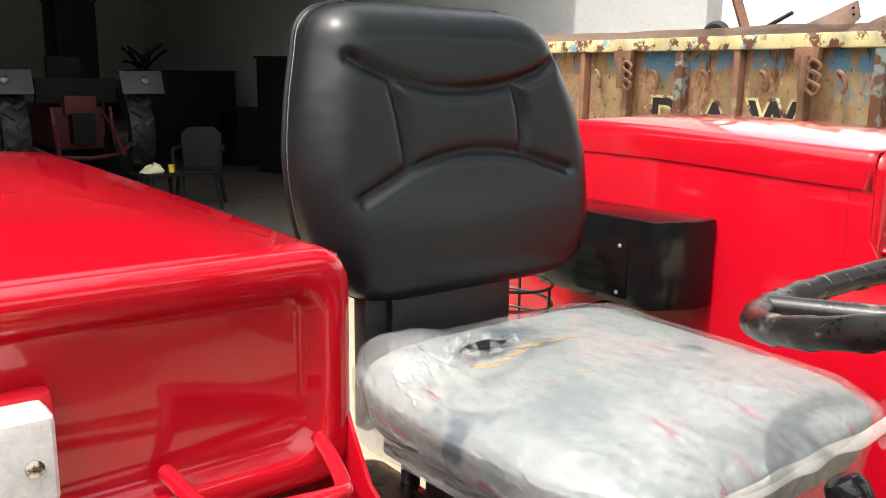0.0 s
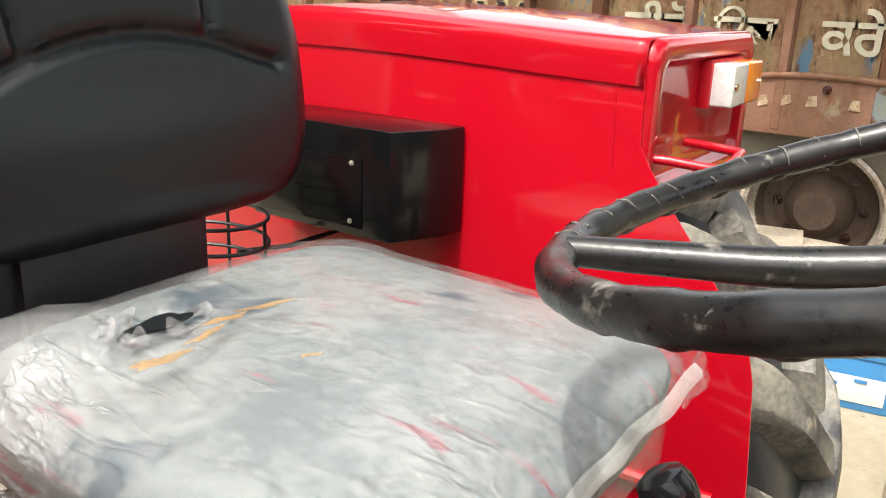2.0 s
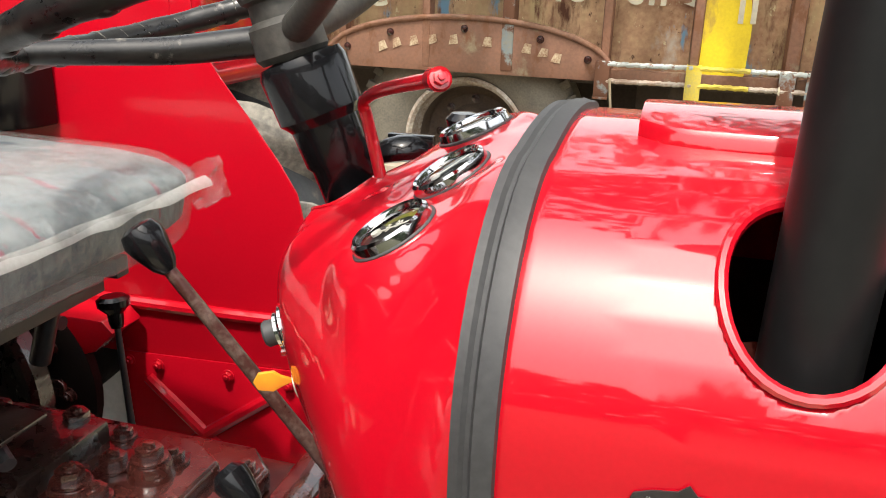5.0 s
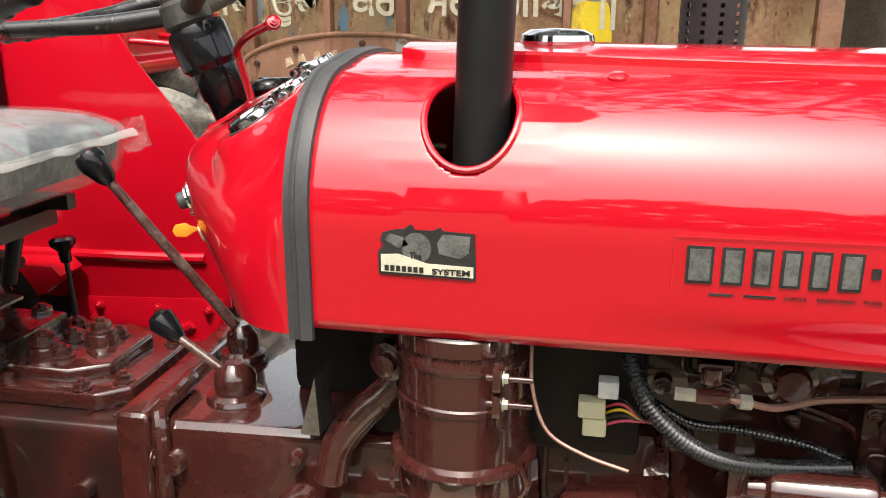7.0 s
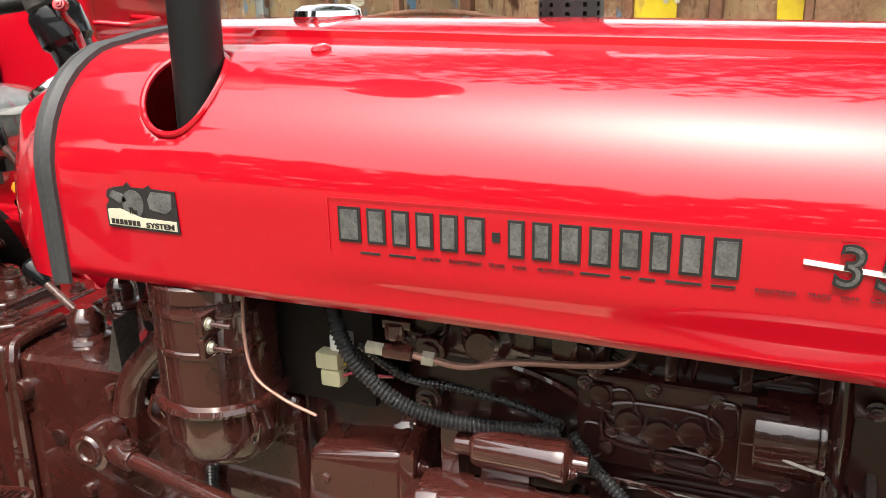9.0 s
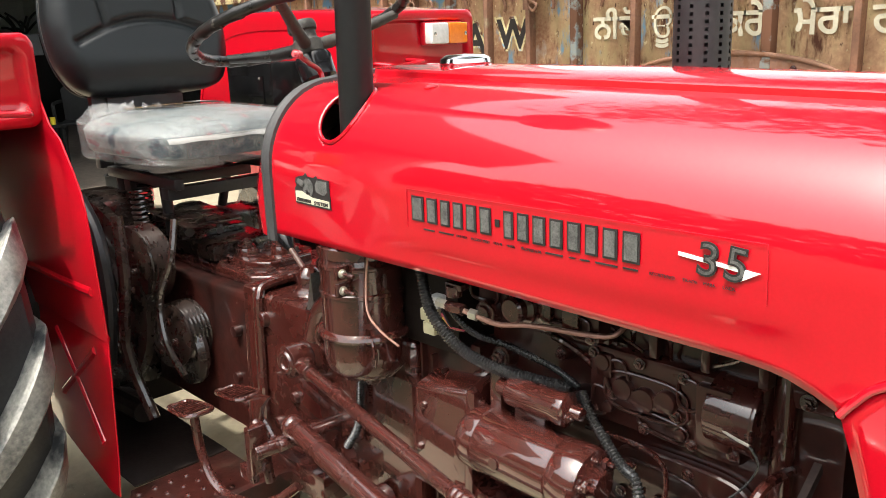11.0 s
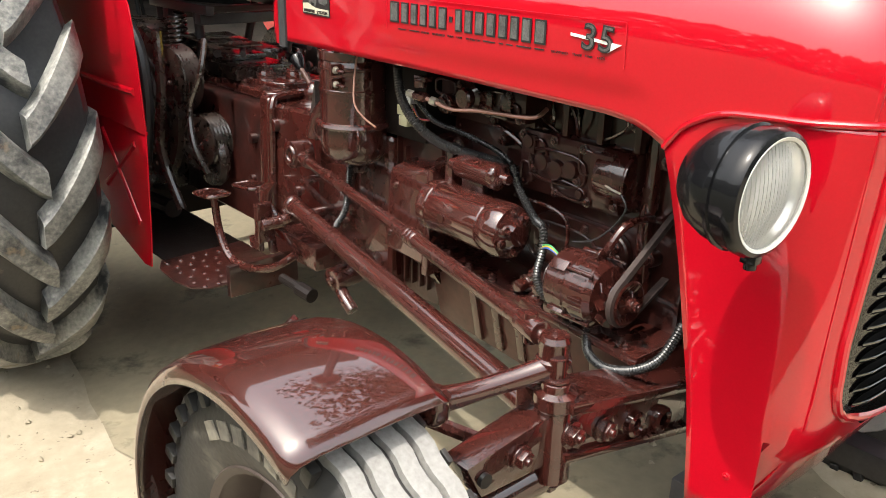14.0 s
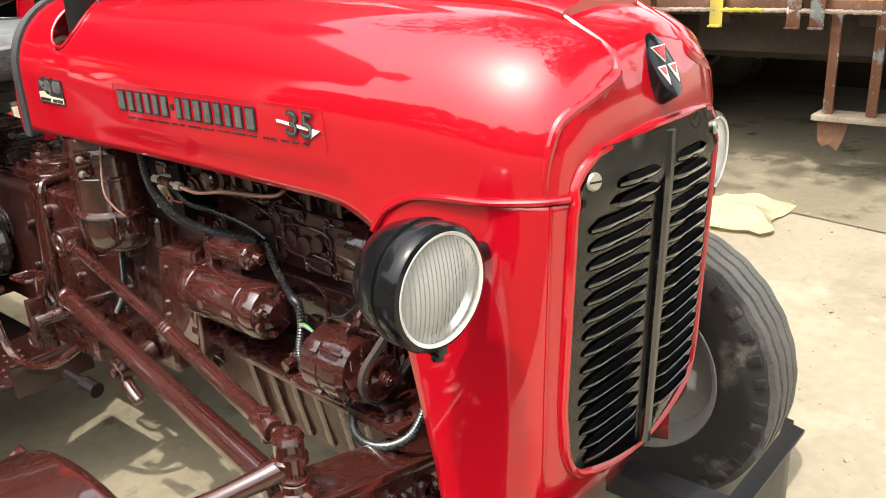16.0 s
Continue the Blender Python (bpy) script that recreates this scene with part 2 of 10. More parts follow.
layer(YELLOW, (0.34, 0.2, 0.06), 9, 0.54, 0.70, 0.7, (1, 1, 0.4), 2.0)
WIRE_W = mat("pale_plug_plastic", (0.55, 0.52, 0.34), (0.5, 0.47, 0.3), 0.4, s1=30, s2=100, bump=0.05)
PINK = mat("pink_wire", (0.6, 0.06, 0.12), (0.5, 0.05, 0.1), 0.4, bump=0)
BLUEW = mat("blue_wire", (0.03, 0.12, 0.5), (0.03, 0.1, 0.4), 0.4, bump=0)
YELW = mat("yellow_wire", (0.7, 0.5, 0.03), (0.6, 0.42, 0.03), 0.4, bump=0)
GRNW = mat("green_wire", (0.05, 0.35, 0.12), (0.05, 0.3, 0.1), 0.4, bump=0)

RUST = mat("rusty_steel_sheet", (0.31, 0.15, 0.082), (0.60, 0.40, 0.235), 0.6, 0.85, s1=3.2, s2=45, bump=0.4, dist=0.004)
layer(RUST, (0.48, 0.37, 0.19), 4.5, 0.50, 0.66, 0.6, (1, 1, 0.35), 3.0)
layer(RUST, (0.13, 0.05, 0.027), 13, 0.54, 0.66, 0.85, (1, 1, 0.3), 5.0)
layer(RUST, (0.58, 0.57, 0.52), 3.2, 0.62, 0.74, 0.45, (1, 1, 0.6), 12.0)
layer(RUST, (0.17, 0.33, 0.47), 5.0, 0.60, 0.66, 0.55, (1.4, 1, 0.45), 8.0, 0.13, 1.53)
layer(RUST, (0.66, 0.58, 0.34), 26, 0.62, 0.66, 0.6, (1, 1, 0.6), 15.0)
layer(RUST, (0.07, 0.026, 0.014), 34, 0.62, 0.68, 0.85, (1, 1, 0.5), 22.0)
RAIL = mat("chipped_yellow_rail", (0.55, 0.45, 0.2), (0.62, 0.56, 0.36), 0.55, 0.75, s1=6, s2=60, bump=0.3, dist=0.003)
layer(RAIL, (0.2, 0.34, 0.45), 7, 0.58, 0.63, 0.6, (1, 1, 1), 4.0)
layer(RAIL, (0.13, 0.055, 0.03), 12, 0.50, 0.56, 0.85)
POST = mat("chipped_blue_post", (0.17, 0.24, 0.28), (0.26, 0.25, 0.20), 0.55, 0.75, s1=5, s2=60, bump=0.3, dist=0.003)
layer(POST, (0.13, 0.055, 0.028), 7, 0.42, 0.48, 0.85)
layer(POST, (0.6, 0.56, 0.42), 18, 0.62, 0.66, 0.7, (1, 1, 0.6), 3.0)
POST_B = mat("rusty_brown_post", (0.25, 0.12, 0.072), (0.16, 0.085, 0.055), 0.6, 0.8, s1=5, s2=70, bump=0.35, dist=0.003)
layer(POST_B, (0.3, 0.25, 0.16), 5, 0.6, 0.72, 0.8)
layer(POST_B, (0.18, 0.08, 0.04), 16, 0.54, 0.64, 0.85, (1, 1, 0.6), 7.0)
BAR = mat("chipped_pale_blue_bar", (0.42, 0.50, 0.52), (0.5, 0.5, 0.45), 0.5, 0.7, s1=5, s2=120, bump=0.6, dist=0.004)
layer(BAR, (0.2, 0.12, 0.08), 20, 0.56, 0.62, 0.8)
BAR_R = mat("rusty_twisted_bar", (0.3, 0.2, 0.14), (0.44, 0.4, 0.34), 0.6, 0.8, s1=9, s2=120, bump=0.6, dist=0.004)
BAR_Y = mat("yellow_bar", (0.72, 0.55, 0.03), (0.5, 0.42, 0.12), 0.5, 0.7, s1=6, s2=120, bump=0.6, dist=0.004)
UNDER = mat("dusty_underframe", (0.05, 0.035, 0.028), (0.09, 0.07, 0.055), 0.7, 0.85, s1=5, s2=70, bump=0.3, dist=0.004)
SOIL = mat("trodden_pale_soil", (0.27, 0.232, 0.165), (0.35, 0.305, 0.222), 0.85, 0.95, s1=1.3, s2=26, bump=0.55, dist=0.012)
layer(SOIL, (0.20, 0.165, 0.11), 0.9, 0.52, 0.68)
layer(SOIL, (0.40, 0.355, 0.27), 3.0, 0.56, 0.7)
layer(SOIL, (0.12, 0.10, 0.07), 38, 0.64, 0.70)
# darker soil tone that paints in the shade below tractor and lorry
SHADE_SOIL = mat("shade_soil", (0.19, 0.163, 0.11), (0.26, 0.225, 0.15), 0.8, 0.95, s1=2.2, s2=26, bump=0.55, dist=0.012)
layer(SHADE_SOIL, (0.08, 0.068, 0.045), 5.0, 0.56, 0.68)
layer(SHADE_SOIL, (0.3, 0.26, 0.18), 30, 0.68, 0.74)
# base and patches set darker to carry the dim light of the shed
FLOOR = mat("dimmed_concrete", (0.085, 0.068, 0.053), (0.045, 0.036, 0.028), 0.7, 0.9, s1=0.8, s2=24, bump=0.25, dist=0.006)
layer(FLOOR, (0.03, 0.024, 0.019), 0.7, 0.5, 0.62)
WALL = mat("grey_plaster", (0.60, 0.61, 0.60), (0.50, 0.51, 0.51), 0.85, 0.95, s1=0.7, s2=20, bump=0.2, dist=0.006)
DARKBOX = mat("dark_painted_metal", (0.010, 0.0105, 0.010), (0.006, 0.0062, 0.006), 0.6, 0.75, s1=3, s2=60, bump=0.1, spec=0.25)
GREYP = mat("grey_dusty_paint", (0.12, 0.125, 0.13), (0.08, 0.083, 0.085), 0.4, 0.55, s1=4, s2=60, bump=0.1)
BLUEP = mat("blue_battery_plastic", (0.05, 0.25, 0.55), (0.06, 0.22, 0.45), 0.35, 0.5, s1=10, s2=90, bump=0.1)
WOOD = mat("weathered_timber", (0.46, 0.4, 0.31), (0.3, 0.25, 0.19), 0.7, 0.9, s1=5, s2=60, bump=0.4, dist=0.004)
CLOTH = mat("pale_yellow_sack", (0.75, 0.72, 0.5), (0.65, 0.6, 0.4), 0.8, 0.9, s1=12, s2=200, bump=0.3, dist=0.003)
LEAF = mat("dark_leaves", (0.035, 0.065, 0.02), (0.06, 0.1, 0.03), 0.6, 0.75, s1=2, s2=30, bump=0.2)
BARK = mat("bark", (0.1, 0.075, 0.05), (0.06, 0.045, 0.03), 0.85, 0.95, s1=5, s2=40, bump=0.5, dist=0.01)
DARK_GROUND = mat("dark_unseen_ground", (0.032, 0.034, 0.014), (0.055, 0.054, 0.024), 0.9, 0.95, s1=0.8, s2=30, bump=0.5, dist=0.02)
TOWER = mat("off_white_render", (0.6, 0.59, 0.56), (0.5, 0.49, 0.46), 0.8, 0.9, s1=0.8, s2=16, bump=0.2, dist=0.005)

def glass(name, colour=(1, 1, 1), rough=0.02, alpha=0.9):
    """A thin clear cover: mostly see-through, with a mirror gloss."""
    m = bpy.data.materials.new(name)
    m.use_nodes = True
    nt = m.node_tree
    nt.nodes.remove(nt.nodes["Principled BSDF"])
    tr, gl, mx, fr = (nt.nodes.new(k) for k in ("ShaderNodeBsdfTransparent", "ShaderNodeBsdfGlossy", "ShaderNodeMixShader", "ShaderNodeFresnel"))
    tr.inputs[0].default_value = (*colour, 1)
    gl.inputs["Roughness"].default_value = rough
    fr.inputs[0].default_value = 1.5
    nt.links.new(fr.outputs[0], mx.inputs[0])
    nt.links.new(tr.outputs[0], mx.inputs[1])
    nt.links.new(gl.outputs[0], mx.inputs[2])
    nt.links.new(mx.outputs[0], nt.nodes["Material Output"].inputs[0])
    return m

STAIN = mat("ochre_stain", (0.42, 0.25, 0.08), (0.32, 0.18, 0.06), 0.6, s1=40, s2=200, bump=0)
STAIN.node_tree.nodes["Principled BSDF"].inputs["Alpha"].default_value = 0.42
CONDUIT = mat("black_corrugated_plastic", (0.016, 0.016, 0.017), (0.03, 0.03, 0.03), 0.2, 0.3, s1=20, s2=150, bump=0.03, dist=0.001, spec=0.6, coat=0.4, ior=1.5)
COPPER = mat("brownish_copper_pipe", (0.42, 0.24, 0.19), (0.30, 0.16, 0.12), 0.25, 0.4, metal=0.6, s1=20, s2=120, bump=0.1)
PIPE = mat("black_pipe_paint", (0.006, 0.006, 0.0065), (0.011, 0.011, 0.0115), 0.34, 0.46, s1=12, s2=120, bump=0.12, dist=0.0015, spec=0.4)
GLASS = glass("clear_glass")
LENS = mat("ribbed_lamp_glass", (0.9, 0.9, 0.86), (0.8, 0.8, 0.76), 0.1, 0.16, coat=0.6, s1=12, s2=120, bump=0.05)
LENS.node_tree.nodes["Principled BSDF"].inputs["Alpha"].default_value = 0.42
MIRROR = mat("lamp_reflector", (0.93, 0.92, 0.88), (0.88, 0.87, 0.83), 0.22, 0.32, metal=1.0, s1=20, s2=200, bump=0.02)

def film():
    """Milky plastic film: part see-through, part white haze, with a wet gloss and fine creases."""
    m = bpy.data.materials.new("milky_plastic_film")
    m.use_nodes = True
    nt = m.node_tree
    b = nt.nodes["Principled BSDF"]
    def node(kind):
        return nt.nodes.new("ShaderNode" + kind)
    tc = node("TexCoord")
    def ridge(scale, dist, rot, stretch, width):
        mp, n, a, s, r = node("Mapping"), node("TexNoise"), node("Math"), node("Math"), node("MapRange")
        mp.inputs["Rotation"].default_value, mp.inputs["Scale"].default_value = (0.2, 0.1, rot), (1, stretch, 1)
        n.inputs["Scale"].default_value, n.inputs["Detail"].default_value, n.inputs["Distortion"].default_value = scale, 3.0, dist
        s.operation, a.operation = 'SUBTRACT', 'ABSOLUTE'
        s.inputs[1].default_value = 0.5
        r.inputs[1].default_value, r.inputs[2].default_value, r.inputs[3].default_value, r.inputs[4].default_value = 0.0, width, 1.0, 0.0
        nt.links.new(tc.outputs["Object"], mp.inputs[0])
        nt.links.new(mp.outputs[0], n.inputs["Vector"])
        nt.links.new(n.outputs[0], s.inputs[0])
        nt.links.new(s.outputs[0], a.inputs[0])
        nt.links.new(a.outputs[0], r.inputs[0])
        return r.outputs[0]
    def plus(x, y, k):
        q = node("Math")
        q.operation = 'MULTIPLY_ADD'
        q.inputs[1].default_value = k
        nt.links.new(y, q.inputs[0])
        nt.links.new(x, q.inputs[2])
        return q.outputs[0]
    haze = node("TexNoise")
    haze.inputs["Scale"].default_value, haze.inputs["Detail"].default_value = 6.0, 2.0
    nt.links.new(tc.outputs["Object"], haze.inputs["Vector"])
    r1, r2, r3 = ridge(5.0, 0.6, 0.5, 1.8, 0.035), ridge(13.0, 0.4, -0.6, 1.5, 0.03), ridge(11.0, 0.1, 1.2, 4.0, 0.035)
    r4 = ridge(5.0, 0.1, 2.1, 4.0, 0.03)
    r5 = ridge(22.0, 0.5, 0.9, 2.4, 0.022)
    lines = plus(plus(plus(plus(r1, r2, 0.7), r3, 0.8), r4, 1.0), r5, 0.45)
    b.inputs["Base Color"].default_value = (0.45, 0.462, 0.465, 1)
    b.inputs["Roughness"].default_value, b.inputs["Coat Weight"].default_value, b.inputs["Coat Roughness"].default_value = 0.25, 1.0, 0.06
    al, tot = node("MapRange"), plus(haze.outputs[0], lines, 0.13)
    al.inputs[1].default_value, al.inputs[2].default_value, al.inputs[3].default_value, al.inputs[4].default_value = 0.36, 1.0, 0.12, 0.62
    nt.links.new(tot, al.inputs[0])
    nt.links.new(al.outputs[0], b.inputs["Alpha"])
    bp = node("Bump")
    bp.inputs["Strength"].default_value, bp.inputs["Distance"].default_value = 1.0, 0.0055
    nt.links.new(plus(haze.outputs[0], lines, 0.5), bp.inputs["Height"])
    nt.links.new(bp.outputs[0], b.inputs["Normal"])
    return m

FILM = film()
HEM = mat("white_folded_film", (0.66, 0.66, 0.63), (0.52, 0.52, 0.49), 0.35, 0.5, s1=30, s2=180, bump=0.3, dist=0.002)
HEM.node_tree.nodes["Principled BSDF"].inputs["Alpha"].default_value = 0.5

# ---------------- building helpers ----------------
def part(name, bm, material, parent=None, label="", bevel=0.0, smooth=35.0, segs=2):
    if bevel:
        bmesh.ops.remove_doubles(bm, verts=bm.verts, dist=1e-5)
        sharp = [e for e in bm.edges if len(e.link_faces) == 2 and e.calc_face_angle(0) > radians(38)]
        bmesh.ops.bevel(bm, geom=sharp, offset=bevel, segments=segs, affect='EDGES', profile=0.6, clamp_overlap=True)
    bmesh.ops.recalc_face_normals(bm, faces=bm.faces)
    me = bpy.data.meshes.new(name)
    bm.to_mesh(me)
    bm.free()
    me.materials.append(material)
    if smooth:
        me.polygons.foreach_set("use_smooth", [True] * len(me.polygons))
        me.set_sharp_from_angle(angle=radians(smooth))
    ob = new(name, me)
    if parent:
        ob.parent = parent
    if label:
        ob["label"] = label
    return ob

def share(name, ob, m, parent=None):
    """Another object on ob's mesh at the pose m."""
    o = new(name, ob.data)
    o.matrix_basis = m
    if parent:
        o.parent = parent
    return o

def thing(name, label, category, group="", kind="", at=(0, 0, 0)):
    e = new(name)
    e.empty_display_size = 0.1
    e.location = at
    return tagged(e, label, category, group, kind)

def box(bm, lo, hi, m=None):
    c, s = [(a + b) / 2 for a, b in zip(lo, hi)], [b - a for a, b in zip(lo, hi)]
    t = Matrix.Translation(c) @ Matrix.Diagonal((*s, 1))
    return bmesh.ops.create_cube(bm, size=1.0, matrix=(m @ t) if m else t)["verts"]

def aim(a, b):
    d = Vector(b) - Vector(a)
    return Matrix.Translation((Vector(a) + Vector(b)) / 2) @ d.to_track_quat('Z', 'Y').to_matrix().to_4x4(), d.length

def cyl(bm, a, b, r, r2=None, n=20, caps=True):
    m, l = aim(a, b)
    return bmesh.ops.create_cone(bm, cap_ends=caps, segments=n, radius1=r, radius2=r if r2 is None else r2, depth=l, matrix=m)["verts"]

def spline(pts, k=8, closed=False):
    P, out = [Vector(p) for p in pts], []
    n = len(P)
    for i in range(n if closed else n - 1):
        a, b, c, d = (P[(i - 1) % n], P[i], P[(i + 1) % n], P[(i + 2) % n]) if closed else (P[max(i - 1, 0)], P[i], P[i + 1], P[min(i + 2, n - 1)])
        for j in range(k):
            t = j / k
            out.append(0.5 * (2 * b + (c - a) * t + (2 * a - 5 * b + 4 * c - d) * t * t + (3 * b - a - 3 * c + d) * t ** 3))
    if not closed:
        out.append(P[-1])
    return out

def tube(bm, pts, r, n=10, closed=False, caps=True):
    """Sweeps a round section; r is a number or a function of the place 0..1 and the ring's number."""
    P = [Vector(p) for p in pts]
    k = len(P)
    up, rings = None, []
    for i in range(k):
        d = (P[(i + 1) % k] - P[i - 1]) if closed else (P[min(i + 1, k - 1)] - P[max(i - 1, 0)])
        d.normalize()
        if up is None:
            up = d.orthogonal().normalized()
        up = (up - d * up.dot(d)).normalized()
        side = d.cross(up)
        rr = r(i / max(k - 1, 1), i) if callable(r) else r
        rings.append([bm.verts.new(P[i] + (up * math.cos(2 * math.pi * j / n) + side * math.sin(2 * math.pi * j / n)) * rr) for j in range(n)])
    for i in range(k if closed else k - 1):
        A, B = rings[i], rings[(i + 1) % k]
        for j in range(n):
            bm.faces.new((A[j], A[(j + 1) % n], B[(j + 1) % n], B[j]))
    if caps and not closed:
        bm.faces.new(rings[0][::-1])
        bm.faces.new(rings[-1])

def rev(bm, prof, m, n=32, close=False):
    """Turns a profile of (radius, height) about the z axis of m."""
    rings = []
    for r, h in prof:
        if r < 1e-6:
            rings.append([bm.verts.new(m @ Vector((0, 0, h)))])
        else:
            rings.append([bm.verts.new(m @ Vector((r * math.cos(2 * math.pi * j / n), r * math.sin(2 * math.pi * j / n), h))) for j in range(n)])
    for A, B in list(zip(rings, rings[1:])) + ([(rings[-1], rings[0])] if close else []):
        for j in range(n):
            q = [A[j % len(A)], A[(j + 1) % len(A)], B[(j + 1) % len(B)], B[j % len(B)]]
            q = [v for i, v in enumerate(q) if v not in q[:i]]
            if len(q) > 2:
                bm.faces.new(q)

def axis(p, d):
    return Matrix.Translation(p) @ Vector(d).to_track_quat('Z', 'Y').to_matrix().to_4x4()

def prism(bm, pts, d):
    """A plate: the outline pts (3D, one plane) thickened along d."""
    A = [bm.verts.new(p) for p in pts]
    B = [bm.verts.new(Vector(p) + Vector(d)) for p in pts]
    bm.faces.new(A)
    bm.faces.new(B[::-1])
    for i in range(len(A)):
        j = (i + 1) % len(A)
        bm.faces.new((A[j], A[i], B[i], B[j]))

def grid(bm, rows, closed=False):
    V = [[bm.verts.new(p) for p in row] for row in rows]
    for A, B in zip(V, V[1:]):
        for j in range(len(A) if closed else len(A) - 1):
            k = (j + 1) % len(A)
            bm.faces.new((A[j], A[k], B[k], B[j]))
    return V

def words(name, body, size, material, parent, m, bold=0.0, depth=0.0008):
    """Writing as a thin raised mesh."""
    cu = bpy.data.curves.new(name, 'FONT')
    cu.body, cu.size, cu.extrude, cu.offset, cu.align_x = body, size, depth, bold, 'LEFT'
    tmp = bpy.data.objects.new(name, cu)
    scene.collection.objects.link(tmp)
    me = bpy.data.meshes.new_from_object(tmp.evaluated_get(bpy.context.evaluated_depsgraph_get()))
    bpy.data.objects.remove(tmp)
    me.materials.clear()
    me.materials.append(material)
    ob = new(name, me)
    ob.matrix_basis = m
    ob.parent = parent
    return ob

def lerp(table, x):
    xs = [r[0] for r in table]
    return [float(np.interp(x, xs, [r[i] for r in table])) for i in range(1, len(table[0]))]

bm = bmesh.new()
cyl(bm, (0, 0, 0), (0, 0, 0.25), 1.35, n=20)
cyl(bm, (0, 0, 0.2), (0, 0, 1.0), 1.0, n=6)
cyl(bm, (0, 0, 0.9), (0, 0, 1.35), 0.5, 0.45, n=12)
bolt_brown = part("bolt", bm, BROWN, bevel=0.08)
bolt_red = new("bolt", bolt_brown.data.copy())
bolt_red.data.materials[0] = RED
bolt_zinc = new("bolt", bolt_brown.data.copy())
bolt_zinc.data.materials[0] = ZINC
SEEDS = [bolt_brown, bolt_red, bolt_zinc]

def bolt(seed, p, d, r, parent, turn=0.0):
    m = axis(p, d) @ pose(0, 0, 0, 0, 0, turn) @ Matrix.Diagonal((r, r, r, 1))
    return share("bolt", seed, m, parent)

C = 0.78   # the tractor's middle line

# ---------------- setting ----------------
bm = bmesh.new()
def ground_z(x, y):
    near = max(0.0, 1 - math.hypot(x, y) / 30)
    rise = 0.04 * min(max(y - 0.1, 0.0), 6.5) * min(1.0, max(0.0, (x + 5.5) / 3.0))
    dip = 0.068 * min(1.0, max(0.0, (0.35 - x) / 0.8)) * min(1.0, max(0.0, (0.95 - y) / 0.6)) * min(1.0, max(0.0, (x + 4.5) / 2.5))
    return rise - dip + near * (0.012 * noise.noise((x * 1.1, y * 1.1, 0)) + 0.006 * noise.noise((x * 4, y * 4, 3))) - 0.004
xs = [-900, -200, -60, -30] + [-22 + 0.5 * i for i in range(28)] + [-8 + 0.16 * i for i in range(75)] + [4.2, 5, 7, 10, 16, 30, 60, 200, 900]
ys = [-900, -200, -60, -30, -16, -10, -7, -5, -3.5, -2.5] + [-2 + 0.16 * i for i in range(60)] + [7.8, 9, 12, 18, 30, 60, 200, 900]
grid(bm, [[(x, y, ground_z(x, y)) for x in xs] for y in ys])
ground = tagged(part("ground", bm, SOIL), "trodden pale dusty soil of the yard", "ground", kind="structure")

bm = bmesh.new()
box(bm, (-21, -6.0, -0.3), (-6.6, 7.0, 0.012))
tagged(part("floor", bm, FLOOR, bevel=0.01), "stained concrete floor, coloured darker for the dim shed", "floor", kind="structure")
bm = bmesh.new()
box(bm, (-21, 7.0, -0.3), (-5.0, 7.25, 5.2))
tagged(part("wall_east", bm, WALL, bevel=0.01), "plain grey plastered shed wall", "wall", kind="structure")
bm = bmesh.new()
box(bm, (-21.25, -6.25, -0.3), (-21, 7.25, 5.2))
tagged(part("wall_back", bm, WALL, bevel=0.01), "plain grey plastered back wall in shade", "wall", kind="structure")
bm = bmesh.new()
box(bm, (-21, -6.25, -0.3), (-7.4, -6.0, 5.2))
tagged(part("wall_west", bm, WALL, bevel=0.01), "plain grey plastered shed wall in shade", "wall", kind="structure")
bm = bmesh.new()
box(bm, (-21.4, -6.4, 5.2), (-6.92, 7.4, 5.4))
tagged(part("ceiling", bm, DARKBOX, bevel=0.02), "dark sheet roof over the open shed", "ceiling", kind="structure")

# unseen high wall, added so the near fender mirrors something dark
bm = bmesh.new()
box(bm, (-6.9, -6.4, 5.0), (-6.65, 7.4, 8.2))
tagged(part("reflection_wall", bm, UNDER, bevel=0.01), "unseen dark wall added over the shed front for reflections", "wall", kind="structure")

# loose pebbles and crumbs of earth
rnd = random.Random(21)
V, F = [], []
for n in range(1500):
    x, y = rnd.uniform(-2.5, 4.0), rnd.choice((rnd.uniform(-0.5, 0.7), rnd.uniform(0.9, 4.2), rnd.uniform(1.6, 4.2)))
    r = 0.0025 + 0.010 * rnd.random() ** 4
    z = ground_z(x, y) + r * 0.4
    i = len(V)
    V += [(x + r * rnd.uniform(0.6, 1.2) * math.cos(a), y + r * rnd.uniform(0.6, 1.2) * math.sin(a), z + r * rnd.uniform(-0.2, 0.3)) for a in (0.3, 1.6, 2.8, 4.1, 5.3)]
    V += [(x, y, z + r * rnd.uniform(0.5, 0.9)), (x, y, z - r)]
    for k in range(5):
        F += [(i + k, i + (k + 1) % 5, i + 5), (i + (k + 1) % 5, i + k, i + 6)]
me = bpy.data.meshes.new("pebbles")
me.from_pydata(V, [], F)
me.materials.append(SOIL)
tagged(new("pebbles", me), "small pale pebbles and crumbs on the soil", "pebbles", kind="stuff")

# unseen dark ground added on the sunny side to dim bounce and reflections
bm = bmesh.new()
gx, gy = [-80, -40, -20] + [-12 + i for i in range(25)] + [20, 40, 80], [-60, -40, -25, -15, -10, -8, -6.5, -5.5, -4.8, -4.2, -3.6, -3.1, -2.6, -2.2, -1.8, -1.5, -1.2, -0.95, -0.75, -0.58]
